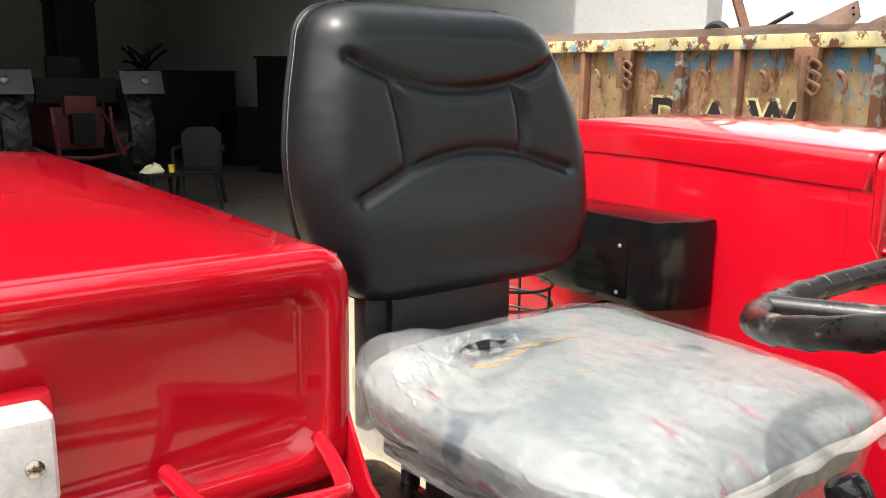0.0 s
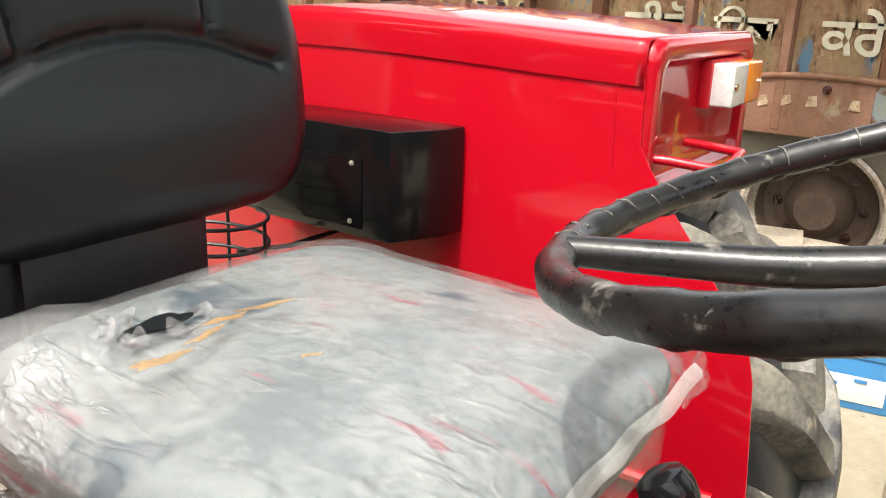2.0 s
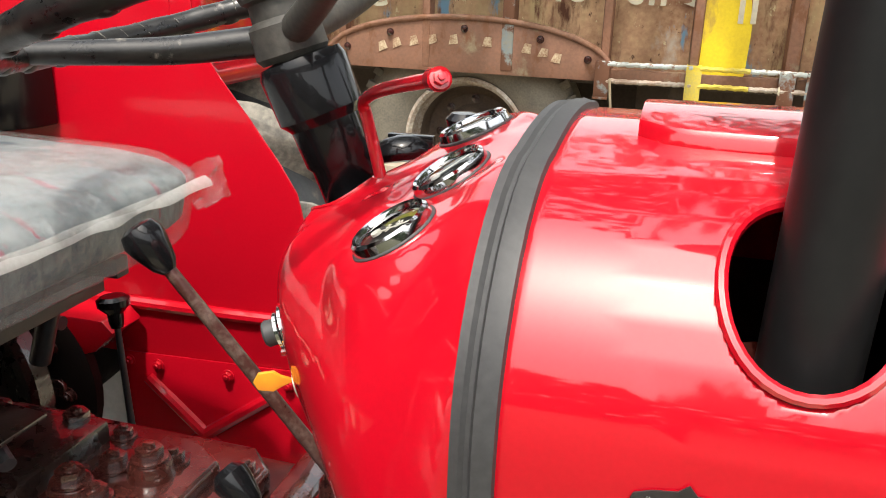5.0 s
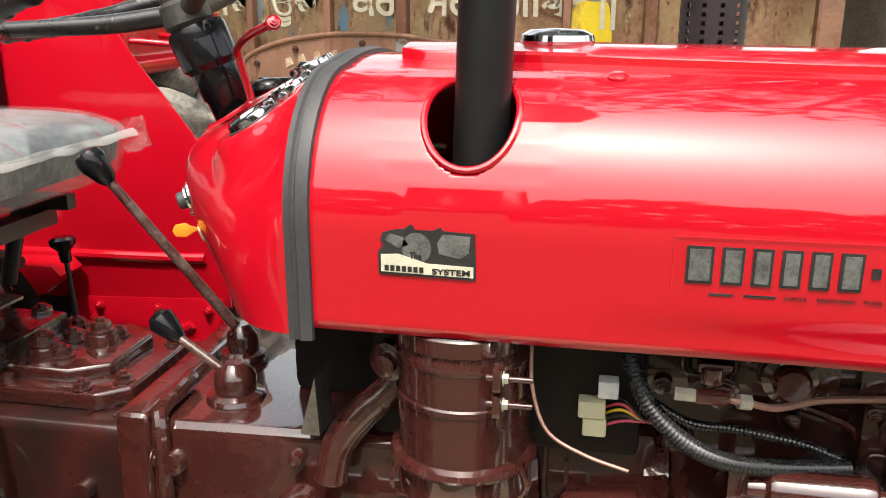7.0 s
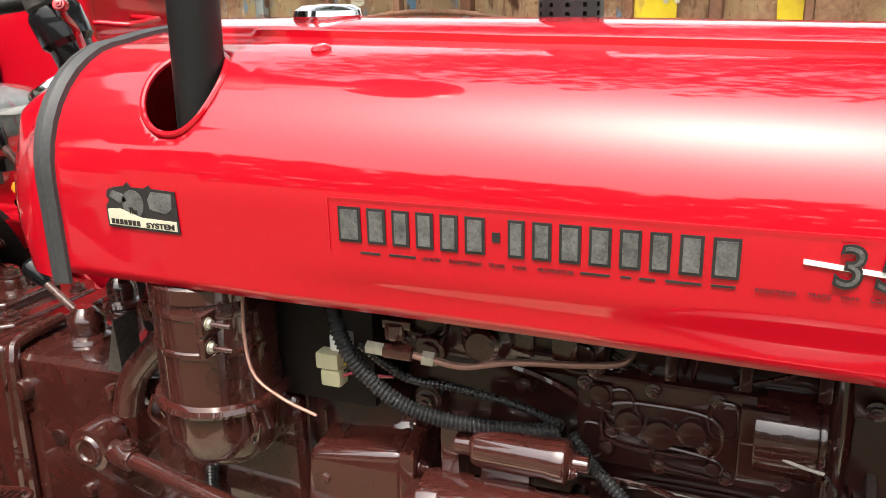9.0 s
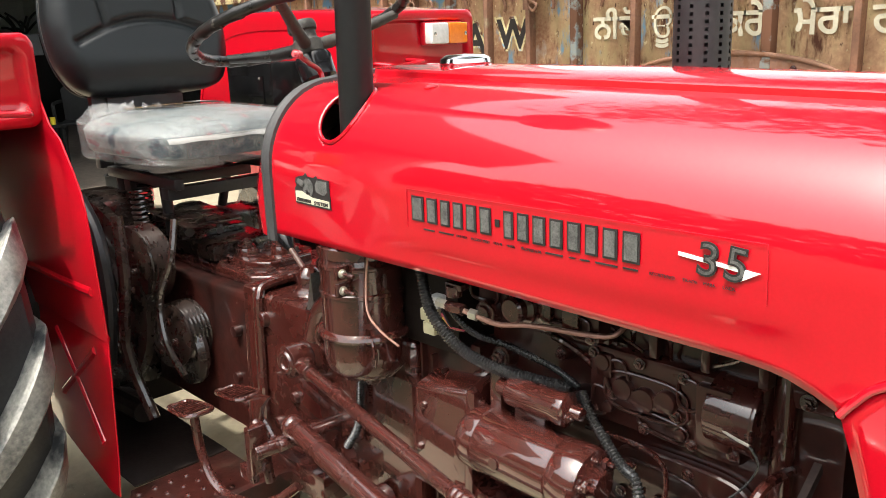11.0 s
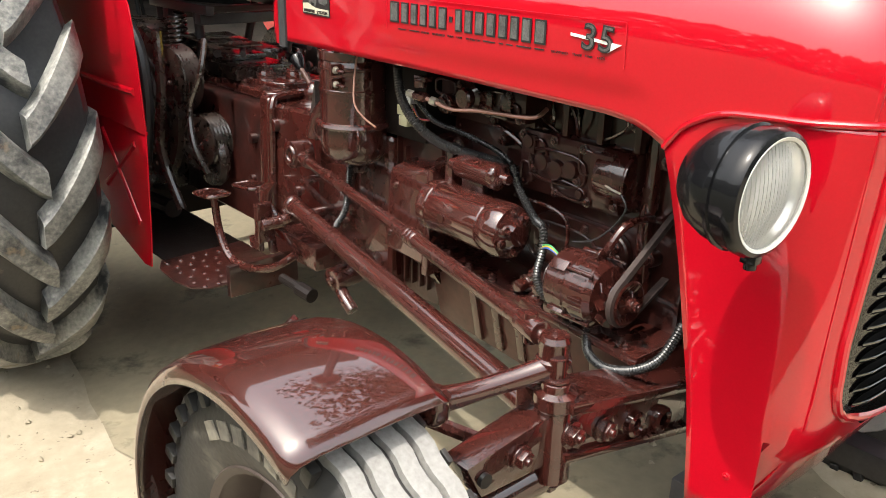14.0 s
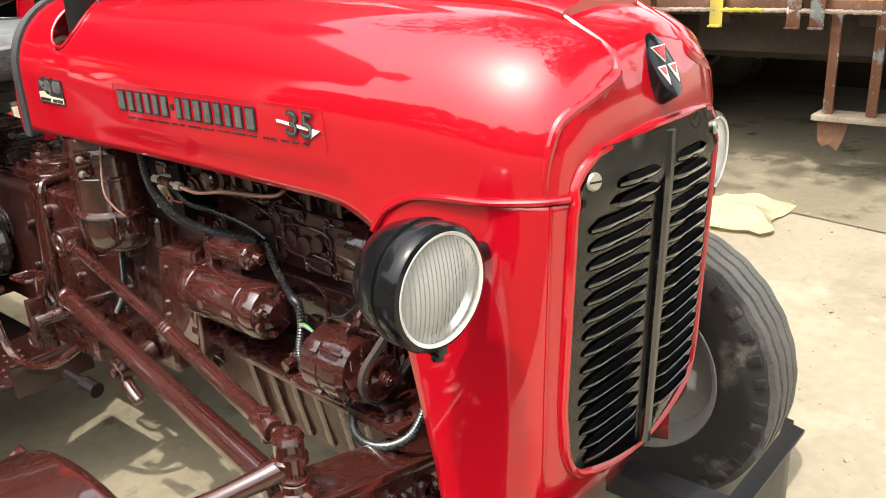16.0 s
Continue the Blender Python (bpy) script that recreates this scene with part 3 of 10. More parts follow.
grid(bm, [[(x, y + (0.06 * noise.noise((x * 0.7, 0, 5)) if y > -2 else 0), ground_z(x, y) + 0.025 + 0.02 * noise.noise((x, y, 8)) - (0.06 if y > -0.6 else 0)) for x in gx] for y in gy])
tagged(part("grass", bm, DARK_GROUND), "unseen dark ground added beyond the yard to dim reflections", "grass", kind="structure")

# ground sheets coloured darker for the shade under the vehicles
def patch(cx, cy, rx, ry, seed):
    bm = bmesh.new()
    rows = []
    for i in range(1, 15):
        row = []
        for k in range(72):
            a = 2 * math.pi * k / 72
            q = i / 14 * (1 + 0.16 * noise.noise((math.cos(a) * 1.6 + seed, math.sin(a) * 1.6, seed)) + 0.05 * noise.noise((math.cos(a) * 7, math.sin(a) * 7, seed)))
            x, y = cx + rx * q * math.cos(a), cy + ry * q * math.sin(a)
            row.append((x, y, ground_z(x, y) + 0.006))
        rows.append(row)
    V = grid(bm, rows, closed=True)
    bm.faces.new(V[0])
    return tagged(part("ground_shade", bm, SHADE_SOIL), "soil coloured darker for the shade under the vehicles", "soil", kind="structure")
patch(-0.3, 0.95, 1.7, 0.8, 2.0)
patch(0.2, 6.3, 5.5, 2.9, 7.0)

# far belt of trees all round
rnd = random.Random(11)
V, F = [], []
for n in range(5200):
    a = rnd.uniform(0, 2 * math.pi)
    R = rnd.uniform(46, 60)
    top = 3.6 + 2.6 * noise.noise((math.cos(a) * 9, math.sin(a) * 9, 0)) + 1.6 * noise.noise((math.cos(a) * 40, math.sin(a) * 40, 2))
    if 1.0 < a < 3.3:
        continue
    c = Vector((R * math.cos(a), R * math.sin(a), max(0.3, top * rnd.random() ** 0.7)))
    u = Vector((rnd.uniform(-1, 1), rnd.uniform(-1, 1), rnd.uniform(-0.7, 0.7))).normalized() * rnd.uniform(0.5, 1.3)
    w = u.orthogonal().normalized() * u.length * 0.7
    i = len(V)
    V += [c - u, c + w, c + u, c - w]
    F.append((i, i + 1, i + 2, i + 3))
# the taller belt on the sunny side of the yard
for n in range(9000):
    a = rnd.uniform(-2.9, 0.95)
    R = rnd.uniform(44, 52)
    top = 14.5 + 7.0 * noise.noise((a * 3.1, 4.0, 0)) + 2.2 * noise.noise((a * 14, 1.0, 2))
    c = Vector((R * math.cos(a), R * math.sin(a), max(0.3, top * rnd.random() ** 0.8)))
    u = Vector((rnd.uniform(-1, 1), rnd.uniform(-1, 1), rnd.uniform(-0.7, 0.7))).normalized() * rnd.uniform(0.7, 1.5)
    w = u.orthogonal().normalized() * u.length * 0.7
    i = len(V)
    V += [c - u, c + w, c + u, c - w]
    F.append((i, i + 1, i + 2, i + 3))
me = bpy.data.meshes.new("far_trees")
me.from_pydata(V, [], F)
me.materials.append(LEAF)
tagged(new("far_trees", me), "far dark belt of field trees", "trees", kind="stuff")

# ---------------- shade tree behind the lorry, mirrored in the paint ----------------
def shade_tree(px, py, clumps, seed):
    rnd = random.Random(seed)
    t = thing("shade_tree", "tall leafy shade tree standing behind the rusty lorry", "tree", at=(px, py, 0.2))
    bm = bmesh.new()
    tube(bm, spline([(0, 0, -0.3), (0.05, -0.05, 1.0), (-0.08, 0.0, 2.4), (0.0, -0.2, 3.8)], 6), lambda q, i: 0.27 - 0.11 * q + 0.015 * math.sin(i * 1.9), 14)
    part("trunk", bm, BARK, t)
    for x, y, z, r in clumps:
        bm = bmesh.new()
        e = Vector((x - px, y - py, z - 0.2))
        tube(bm, spline([(0, -0.15, 3.6), Vector((0, -0.15, 3.6)).lerp(e, 0.5) + Vector((rnd.uniform(-0.3, 0.3), 0, 0.4)), e], 6), lambda q, i: 0.13 * (1 - 0.8 * q), 8)
        part("limb", bm, BARK, t)
    V, F = [], []
    for x, y, z, r in clumps:
        for n in range(int((130 if y < 4.2 and x < 2.4 else 280) * r * r)):
            d = Vector((rnd.gauss(0, 1), rnd.gauss(0, 1), rnd.gauss(0, 0.55))).normalized() * r * rnd.random() ** 0.45
            c = Vector((x - px, y - py, z - 0.2)) + d
            u = Vector((rnd.uniform(-1, 1), rnd.uniform(-1, 1), rnd.uniform(-0.6, 0.3))).normalized() * rnd.uniform(0.07, 0.15)
            w = u.cross(Vector((rnd.uniform(-0.4, 0.4), rnd.uniform(-0.4, 0.4), 1))).normalized() * u.length * 0.55
            i = len(V)
            V += [c - u, c + w * 0.9 - u * 0.2, c + u, c - w * 0.9 - u * 0.2]
            F.append((i, i + 1, i + 2, i + 3))
    me = bpy.data.meshes.new("crown")
    me.from_pydata(V, [], F)
    me.materials.append(LEAF)
    crown = new("crown", me)
    crown.parent = t
    crown["kind"] = "stuff"
    return t
CLUMPS = [(x + 0.5 * math.sin(3.1 * k), 2.3 + 1.5 * row + 0.35 * math.sin(1.7 * k + row), 5.6 + 0.55 * row - 0.10 * row * row + 0.3 * math.cos(2.3 * k), 1.15 + 0.2 * math.sin(k * 1.3 + row))
          for row in range(4) for k, x in enumerate((-2.3, -1.0, 0.3, 1.6, 2.9, 4.2))]
CLUMPS += [(x, 6.6 + 0.3 * math.sin(4 * x), 4.1 + 0.25 * math.cos(5 * x), 1.05) for x in (-0.9, 0.5, 1.9, 3.3, 4.7)]
CLUMPS += [(x + 0.3 * math.sin(5 * x), y, 6.5 + 0.3 * math.cos(3 * x + y), 1.05) for x in (2.9, 4.1, 5.3) for y in (1.0, 2.1)]
shade_tree(2.6, 8.2, CLUMPS, 5)

# ---------------- lorry ----------------
TY = 3.9
lorry = thing("lorry", "old rusty lorry with a chipped blue and yellow steel load body", "truck", at=(0, TY, 0))
def tpart(*a, **k):
    o = part(*a, **k)
    o.location.y = -TY
    return o

X0, X1 = -6.2, 1.36
posts = [-5.6, -5.1, -4.6, -4.1, -3.62, -3.28, -2.91, -2.555, -2.19, -1.83, -1.41, -1.0, -0.62, -0.185, 0.19, 0.58, 0.97, 1.33]
for a, b in zip([X0] + posts, posts + [X1]):
    if b - a < 0.08:
        continue
    bm = bmesh.new()
    nx = 6
    rows = []
    for z in (0.985, 1.2, 1.45, 1.7):
        rows.append([(a + (b - a) * i / nx, TY + 0.02 + 0.002 * noise.noise((a + i * 0.4, z * 2, 0)), z) for i in range(nx + 1)])
    grid(bm, rows)
    bmesh.ops.solidify(bm, geom=bm.faces[:], thickness=-0.012)
    tpart("side_panel", bm, RUST, lorry)
for k, x in enumerate(posts):
    bm = bmesh.new()
    w = 0.036 if k % 3 == 0 else 0.024
    prism(bm, [(x - w, TY + 0.018, 0.95), (x - w * 0.72, TY - 0.035, 0.95), (x + w * 0.72, TY - 0.035, 0.95), (x + w, TY + 0.018, 0.95)], (0, 0, 0.72))
    tpart("side_post", bm, (POST, POST_B, POST_B)[k % 3] if x < 0.1 else POST_B, lorry, bevel=0.004)
bm = bmesh.new()
box(bm, (X0, TY - 0.045, 1.655), (X1, TY + 0.05, 1.725))
tpart("top_rail", bm, RAIL, lorry, "chipped yellow top rail", bevel=0.008)
bm = bmesh.new()
box(bm, (X0, TY - 0.01, 0.93), (X1, TY + 0.12, 0.984))
tpart("bottom_rail", bm, POST_B, lorry, bevel=0.006)
for x in (-3.47, -3.05, -2.72, -2.374, -1.98, -1.62, -1.2, -0.8, -0.4, 0.0, 0.38, 0.78, 1.15):
    bm = bmesh.new()
    tube(bm, spline([(x - 0.03, TY - 0.004, 1.52), (x - 0.025, TY - 0.05, 1.545), (x + 0.005, TY - 0.06, 1.53), (x + 0.015, TY - 0.05, 1.48), (x + 0.0, TY - 0.04, 1.45)]), 0.011, 8)
    tpart("rope_hook", bm, POST_B, lorry)
for x, tilt in ((-3.28, 0), (-2.16, 1), (1.2, 1)):
    bm = bmesh.new()
    box(bm, (x - 0.06, TY - 0.07, 1.58), (x + 0.06, TY - 0.035, 1.66))
    cyl(bm, (x, TY - 0.08, 1.45), (x, TY - 0.08, 1.62), 0.022, n=10)
    for j in range(3):
        tube(bm, spline([(x + 0.04, TY - 0.08, 1.6 - 0.05 * j), (x + 0.09, TY - 0.09, 1.575 - 0.05 * j), (x + 0.06, TY - 0.08, 1.54 - 0.05 * j), (x + 0.02, TY - 0.08, 1.57 - 0.05 * j)], closed=True), 0.009, 6, closed=True)
    tpart("latch_chain", bm, POST_B, lorry, bevel=0.003)
# wheel arch
WX, WZ, WR = -0.82, 0.60, 0.555
bm = bmesh.new()
arc = [(WX + 0.66 * math.cos(a), TY - 0.03, 0.985 + 0.19 * math.sin(a)) for a in [math.pi * i / 20 for i in range(21)]]
prism(bm, [(WX + 0.66, TY - 0.03, 0.93)] + arc + [(WX - 0.66, TY - 0.03, 0.93)], (0, 0.04, 0))
tube(bm, arc, 0.014, 8)
tpart("wheel_arch", bm, POST_B, lorry, "rusty bolted wheel arch plate", bevel=0.003)
for a in (0.35, 0.95, 1.57, 2.2, 2.8):
    o = bolt(bolt_brown, (WX + 0.6 * math.cos(a), TY - 0.032, 0.965 + 0.16 * math.sin(a)), (0, -1, 0), 0.013, lorry)
    o.data = bolt_brown.data
    o.location.y -= TY
# low guard bars
for z, mt in ((1.012, BAR), (0.94, BAR_R)):
    for a, b, m2 in ((-0.19, 0.19, mt), (0.19, 0.42, BAR_Y), (0.42, 0.98, mt), (0.98, 1.25, BAR_Y)):
        bm = bmesh.new()
        n = int((b - a) / 0.010)
        tube(bm, [(a + (b - a) * i / n, TY - 0.075 + 0.002 * math.sin(i * 1.3), z + 0.004 * noise.noise((a + i * 0.02, z, 0)) + 0.0015 * math.cos(i * 1.3)) for i in range(n + 1)], lambda t, i: 0.0095 + (0.0022 if i % 2 else 0), 8)
        tpart("guard_bar", bm, m2, lorry)
for k, x in enumerate((-0.185, 0.195, 0.565, 0.67, 0.97, 1.25)):
    bm = bmesh.new()
    box(bm, (x - 0.032, TY - 0.085, 0.868), (x + 0.032, TY - 0.078, 1.02))
    box(bm, (x - 0.032, TY - 0.11, 0.862), (x + 0.032, TY - 0.078, 0.872))
    box(bm, (x - 0.032, TY - 0.078, 1.014), (x + 0.032, TY + 0.02, 1.022))
    tpart("guard_bracket", bm, BAR_Y if k == 1 else POST, lorry, bevel=0.002)
# hanging steps
for x in (0.74, 0.93):
    bm = bmesh.new()
    box(bm, (x - 0.022, TY - 0.02, 0.46), (x + 0.022, TY - 0.005, 0.93))
    tpart("step_strap", bm, POST, lorry, bevel=0.002)
bm = bmesh.new()
box(bm, (0.68, TY - 0.06, 0.44), (1.34, TY + 0.1, 0.468))
tpart("step_board", bm, mat("pale_weathered_board", (0.36, 0.31, 0.24), (0.2, 0.15, 0.11), 0.7, 0.9, s1=7, s2=90, bump=0.4, dist=0.003), lorry, "pale weathered wooden step board", bevel=0.005)
bm = bmesh.new()
prism(bm, [(0.70, TY - 0.02, 0.44), (0.71, TY - 0.02, 0.335), (0.735, TY - 0.02, 0.31), (0.76, TY - 0.02, 0.325), (0.80, TY - 0.02, 0.295), (0.825, TY - 0.02, 0.36), (0.84, TY - 0.02, 0.44)], (0, 0.012, 0))
tpart("step_plate", bm, POST_B, lorry, "ragged rusty plate under the step", bevel=0.002)
# loose cord hanging from the guard bar
bm = bmesh.new()
tube(bm, spline([(-0.15, TY - 0.09, 0.95), (-0.13, TY - 0.1, 0.8), (-0.105, TY - 0.1, 0.72), (-0.112, TY - 0.1, 0.66), (-0.09, TY - 0.09, 0.56), (-0.1, TY - 0.08, 0.46)], 8), 0.006, 7)
bmesh.ops.create_uvsphere(bm, u_segments=8, v_segments=6, radius=0.014, matrix=Matrix.Translation((-0.108, TY - 0.1, 0.70)))
tpart("knotted_cord", bm, mat("old_jute_cord", (0.36, 0.3, 0.2), (0.24, 0.19, 0.12), 0.9, s1=40, s2=300, bump=0.4), lorry, "old knotted jute cord")
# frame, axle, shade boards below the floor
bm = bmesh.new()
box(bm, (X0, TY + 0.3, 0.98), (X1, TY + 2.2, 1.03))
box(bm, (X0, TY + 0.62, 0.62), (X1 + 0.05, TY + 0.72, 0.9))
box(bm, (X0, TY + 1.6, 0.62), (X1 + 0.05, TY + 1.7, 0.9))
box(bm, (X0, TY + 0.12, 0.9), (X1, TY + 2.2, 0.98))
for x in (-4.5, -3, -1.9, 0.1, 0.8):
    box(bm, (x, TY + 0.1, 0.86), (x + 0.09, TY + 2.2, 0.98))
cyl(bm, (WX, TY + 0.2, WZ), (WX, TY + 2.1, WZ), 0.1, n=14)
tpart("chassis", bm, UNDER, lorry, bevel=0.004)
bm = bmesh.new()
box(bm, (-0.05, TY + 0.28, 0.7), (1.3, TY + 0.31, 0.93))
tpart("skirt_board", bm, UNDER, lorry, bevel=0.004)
# board added on the far side to keep the view underneath dark
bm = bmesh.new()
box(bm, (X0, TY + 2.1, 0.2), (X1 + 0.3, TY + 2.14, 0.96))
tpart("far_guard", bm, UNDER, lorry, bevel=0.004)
bm = bmesh.new()
box(bm, (X0, TY + 2.25, 0.98), (X1, TY + 2.3, 1.7))
tpart("far_side", bm, RUST, lorry, bevel=0.004)
bm = bmesh.new()
box(bm, (X0 - 0.05, TY + 0.0, 0.98), (X0, TY + 2.3, 1.75))
tpart("front_board", bm, RUST, lorry, bevel=0.004)
bm = bmesh.new()
box(bm, (X1, TY + 0.0, 0.98), (X1 + 0.04, TY + 2.3, 1.66))
tpart("tail_board", bm, RUST, lorry, bevel=0.004)
# rear cross members
bm = bmesh.new()
box(bm, (1.32, TY - 0.04, 0.35), (1.42, TY + 0.08, 1.72))
tpart("corner_post", bm, POST_B, lorry, bevel=0.006)
bm = bmesh.new()
for x in (1.46, 1.5):
    box(bm, (x, TY + 0.3, 0.2), (x + 0.1, TY + 0.4, 0.95))
box(bm, (1.4, TY + 0.28, 0.86), (1.62, TY + 2.0, 0.95))
for z in (0.45, 0.62):
    cyl(bm, (1.45, TY + 0.1, z), (2.5, TY + 0.5, z), 0.025, n=10)
tpart("tail_frame", bm, POST_B, lorry, bevel=0.005)
# wheels
def lorry_wheel(x, y):
    m = axis((x, y, WZ), (0, -1, 0))
    bm = bmesh.new()
    prof = [(0.27, -0.10), (0.285, 0.0), (0.30, 0.035), (0.36, 0.06), (0.42, 0.065), (0.47, 0.052), (0.505, 0.03)]
    prof += [(0.53, 0.005), (WR, -0.03), (WR, -0.19), (0.53, -0.22), (0.46, -0.26), (0.36, -0.26), (0.27, -0.2)]
    rev(bm, prof, m, 56, close=True)
    t = tpart("tyre", bm, TYRE_D, lorry, "dusty worn lorry tyre")
    bm = bmesh.new()
    for k in range(44):
        a = 2 * math.pi * k / 44
        mm = m @ pose(0, 0, 0, 0, 0, math.degrees(a))
        box(bm, (0.505, -0.022, -0.03), (WR + 0.008, 0.016, 0.018), mm)
    part("tread_block", bm, TYRE_D, t, bevel=0.004)["kind"] = "stuff"
    bm = bmesh.new()
    rev(bm, [(0.295, 0.03), (0.30, 0.045), (0.285, 0.05), (0.27, 0.035), (0.268, 0.0), (0.262, -0.03), (0.25, -0.045)], m, 48)
    rim = part("rim", bm, mat("dusty_rusty_rim", (0.56, 0.52, 0.44), (0.24, 0.16, 0.11), 0.6, 0.85, s1=12, s2=80, bump=0.3, dist=0.003), t)
    bm = bmesh.new()
    rev(bm, [(0.252, -0.04), (0.235, -0.13), (0.2, -0.15), (0.15, -0.14), (0.13, -0.10), (0.10, -0.07), (0.085, -0.03), (0.0, -0.03)], m, 48)
    part("wheel_disc", bm, RUST_SHADE, t, "rusty wheel disc, coloured darker for its shaded recess")
    for k in range(8):
        a = 2 * math.pi * k / 8
        p = m @ Vector((0.175 * math.cos(a), 0.175 * math.sin(a), -0.145))
        o = bolt(bolt_brown, p, (0, -1, 0), 0.016, t)
    bm = bmesh.new()
    for k in range(7):
        a = math.radians(58 + 10.5 * k)
        mm = m @ Matrix.Rotation(a, 4, 'Z') @ Matrix.Translation((0.418, 0, 0.0655)) @ Matrix.Rotation(math.pi / 2, 4, 'Z')
        box(bm, (-0.024, -0.02, -0.001), (0.024, 0.02, 0.003), mm)
    part("lettering", bm, mat("worn_tyre_relief", (0.42, 0.39, 0.31), (0.28, 0.25, 0.2), 0.7, bump=0.2), t)
lorry_wheel(WX, TY + 0.1)
lorry_wheel(WX, TY + 1.9)
lorry_wheel(-5.2, TY + 0.1)
# painted text and patches on the side
TZ = 1.262
for body, x, w in (("\u0a28\u0a40\u0a1a\u0a4b\u0a02", -1.71, 0.0), ("\u0a0a\u0a1a", -1.31, 0.0), ("\u0a15\u0a30\u0a47", -0.88, 0.0), ("\u0a2e\u0a47\u0a30\u0a3e", -0.50, 0.0), ("\u0a17\u0a4b\u0a3f\u0a2c\u0a70\u0a26", -0.13, 0.0)):
    words("painted_word", body, 0.19, DECAL_C, lorry, pose(x, 0.0155, TZ, 90), 0.004, 0.0025)
for x in (0.345, 0.395):
    bm = bmesh.new()
    box(bm, (x, TY - 0.002, 1.2), (x + 0.022, TY + 0.006, 1.345))
    tpart("painted_bar", bm, DECAL_C, lorry)
for body, x, z, size in (("D", -3.125, 1.195, 0.29), ("A", -2.79, 1.185, 0.28), ("W", -2.49, 1.22, 0.255)):
    words("letter_edge", body, size, RAIL, lorry, pose(x, 0.0165, z, 90), 0.022, 0.0015)
    words("painted_letter", body, size, DECAL_K, lorry, pose(x, 0.0145, z, 90), 0.007, 0.0015)
def blot(name, x, z, w, h, material, seed, y=0.004):
    bm = bmesh.new()
    pts = []
    for k in range(40):
        a = 2 * math.pi * k / 40
        s = 1 + 0.12 * noise.noise((math.cos(a) * 2 + seed, math.sin(a) * 2, seed))
        u, v = math.copysign(abs(math.cos(a)) ** 0.55, math.cos(a)), math.copysign(abs(math.sin(a)) ** 0.55, math.sin(a))
        pts.append((x + w * u * s, TY + y, z + h * v * s))
    prism(bm, pts, (0, 0.012, 0))
    return tpart(name, bm, material, lorry)
blot("yellow_patch", 0.30, 1.14, 0.105, 0.19, YELLOW, 1.0)
rnd = random.Random(8)
for k in range(10):
    a = 0.55 + 0.2 * k + (0.12 if k > 4 else 0.0)
    bm = bmesh.new()
    prism(bm, [pose(WX + 0.5 * math.cos(a), TY - 0.0345, 0.955 + 0.12 * math.sin(a), 0, -math.degrees(0.35 * math.cos(a)) * -1, 0) @ Vector(p) for p in ((-0.022, 0, -0.022), (0.022, 0, -0.02 + 0.01 * rnd.random()), (0.016, 0, 0.024), (-0.014, 0, 0.02))], (0, 0.003, 0))
    tpart("lettering_bar", bm, CHALK, lorry)
blot("yellow_patch", 0.905, 1.13, 0.065, 0.18, YELLOW, 5.0)
# load: scrap implements over the side
load = thing("scrap_heap", "rusty plough beams and brown sheet scrap on the lorry", "scrap", at=(-3, 5, 1.0))
def lpart(*a, **k):
    o = part(*a, **k)
    o.location = (3, -5, -1.0)
    return o
bm = bmesh.new()
rows = [[(-5.9 + 0.3 * i, TY + 0.12 + 0.35 * j, 1.05 + (0.75 + 0.05 * noise.noise((i * 0.6, j, 0))) * (1 if 0 < j < 5 else 0.75)) for i in range(22)] for j in range(6)]
grid(bm, rows)
bmesh.ops.solidify(bm, geom=bm.faces[:], thickness=0.05)
lpart("sheet", bm, mat("brown_tarpaulin", (0.3, 0.2, 0.15), (0.24, 0.16, 0.12), 0.8, 0.9, s1=4, s2=40, bump=0.3, dist=0.01), load)
for a, b, r, mt in (((-2.80, 4.4, 1.62), (-3.06, 4.4, 2.25), 0.034, POST_B), ((-2.83, 4.44, 1.765), (-2.608, 4.44, 1.872), 0.014, RUBBER)):
    bm = bmesh.new()
    cyl(bm, a, b, r, n=4)
    lpart("beam", bm, mt, load, bevel=0.003)
SHARE = mat("dusty_pinkish_scrap", (0.34, 0.24, 0.19), (0.24, 0.15, 0.11), 0.7, 0.85, s1=6, s2=60, bump=0.3, dist=0.003)
bm = bmesh.new()
prism(bm, [(-2.66, 4.38, 1.70), (-2.60, 4.38, 1.764), (-2.42, 4.38, 1.83), (-2.223, 4.38, 1.91), (-2.2, 4.38, 1.824), (-2.33, 4.38, 1.70)], (0, 0.012, 0))
blade = lpart("share", bm, SHARE, load, bevel=0.003)
for x, z in ((-2.24, 1.872), (-2.235, 1.84)):
    bm = bmesh.new()
    cyl(bm, (x, 4.377, z), (x, 4.383, z), 0.007, n=10)
    o = part("bolt_hole", bm, SLOT, blade)
bm = bmesh.new()
prism(bm, [(-2.215, 4.5, 1.68), (-2.211, 4.5, 1.81), (-2.136, 4.5, 1.84), (-1.72, 4.5, 1.835), (-1.55, 4.5, 1.80), (-1.5, 4.5, 1.68)], (0, 0.25, 0.02))
lpart("folded_sheet", bm, SHARE, load, bevel=0.012)
bm = bmesh.new()
tube(bm, [(-3.075 + 0.075 * math.cos(a), 4.42, 1.755 + 0.07 * math.sin(a)) for a in [math.pi * i / 12 for i in range(13)]], 0.024, 8)
lpart("tyre_scrap", bm, RUBBER, load)

# ---------------- behind the left wheel: battery, planks, loose tyre ----------------
bat = thing("battery", "blue and white lorry battery standing on the soil", "battery", at=(-0.575, 3.27, 0.122))
bm = bmesh.new()
box(bm, (-0.235, -0.09, 0.0), (0.235, 0.09, 0.19))
part("case", bm, BLUEP, bat, bevel=0.008)
bm = bmesh.new()
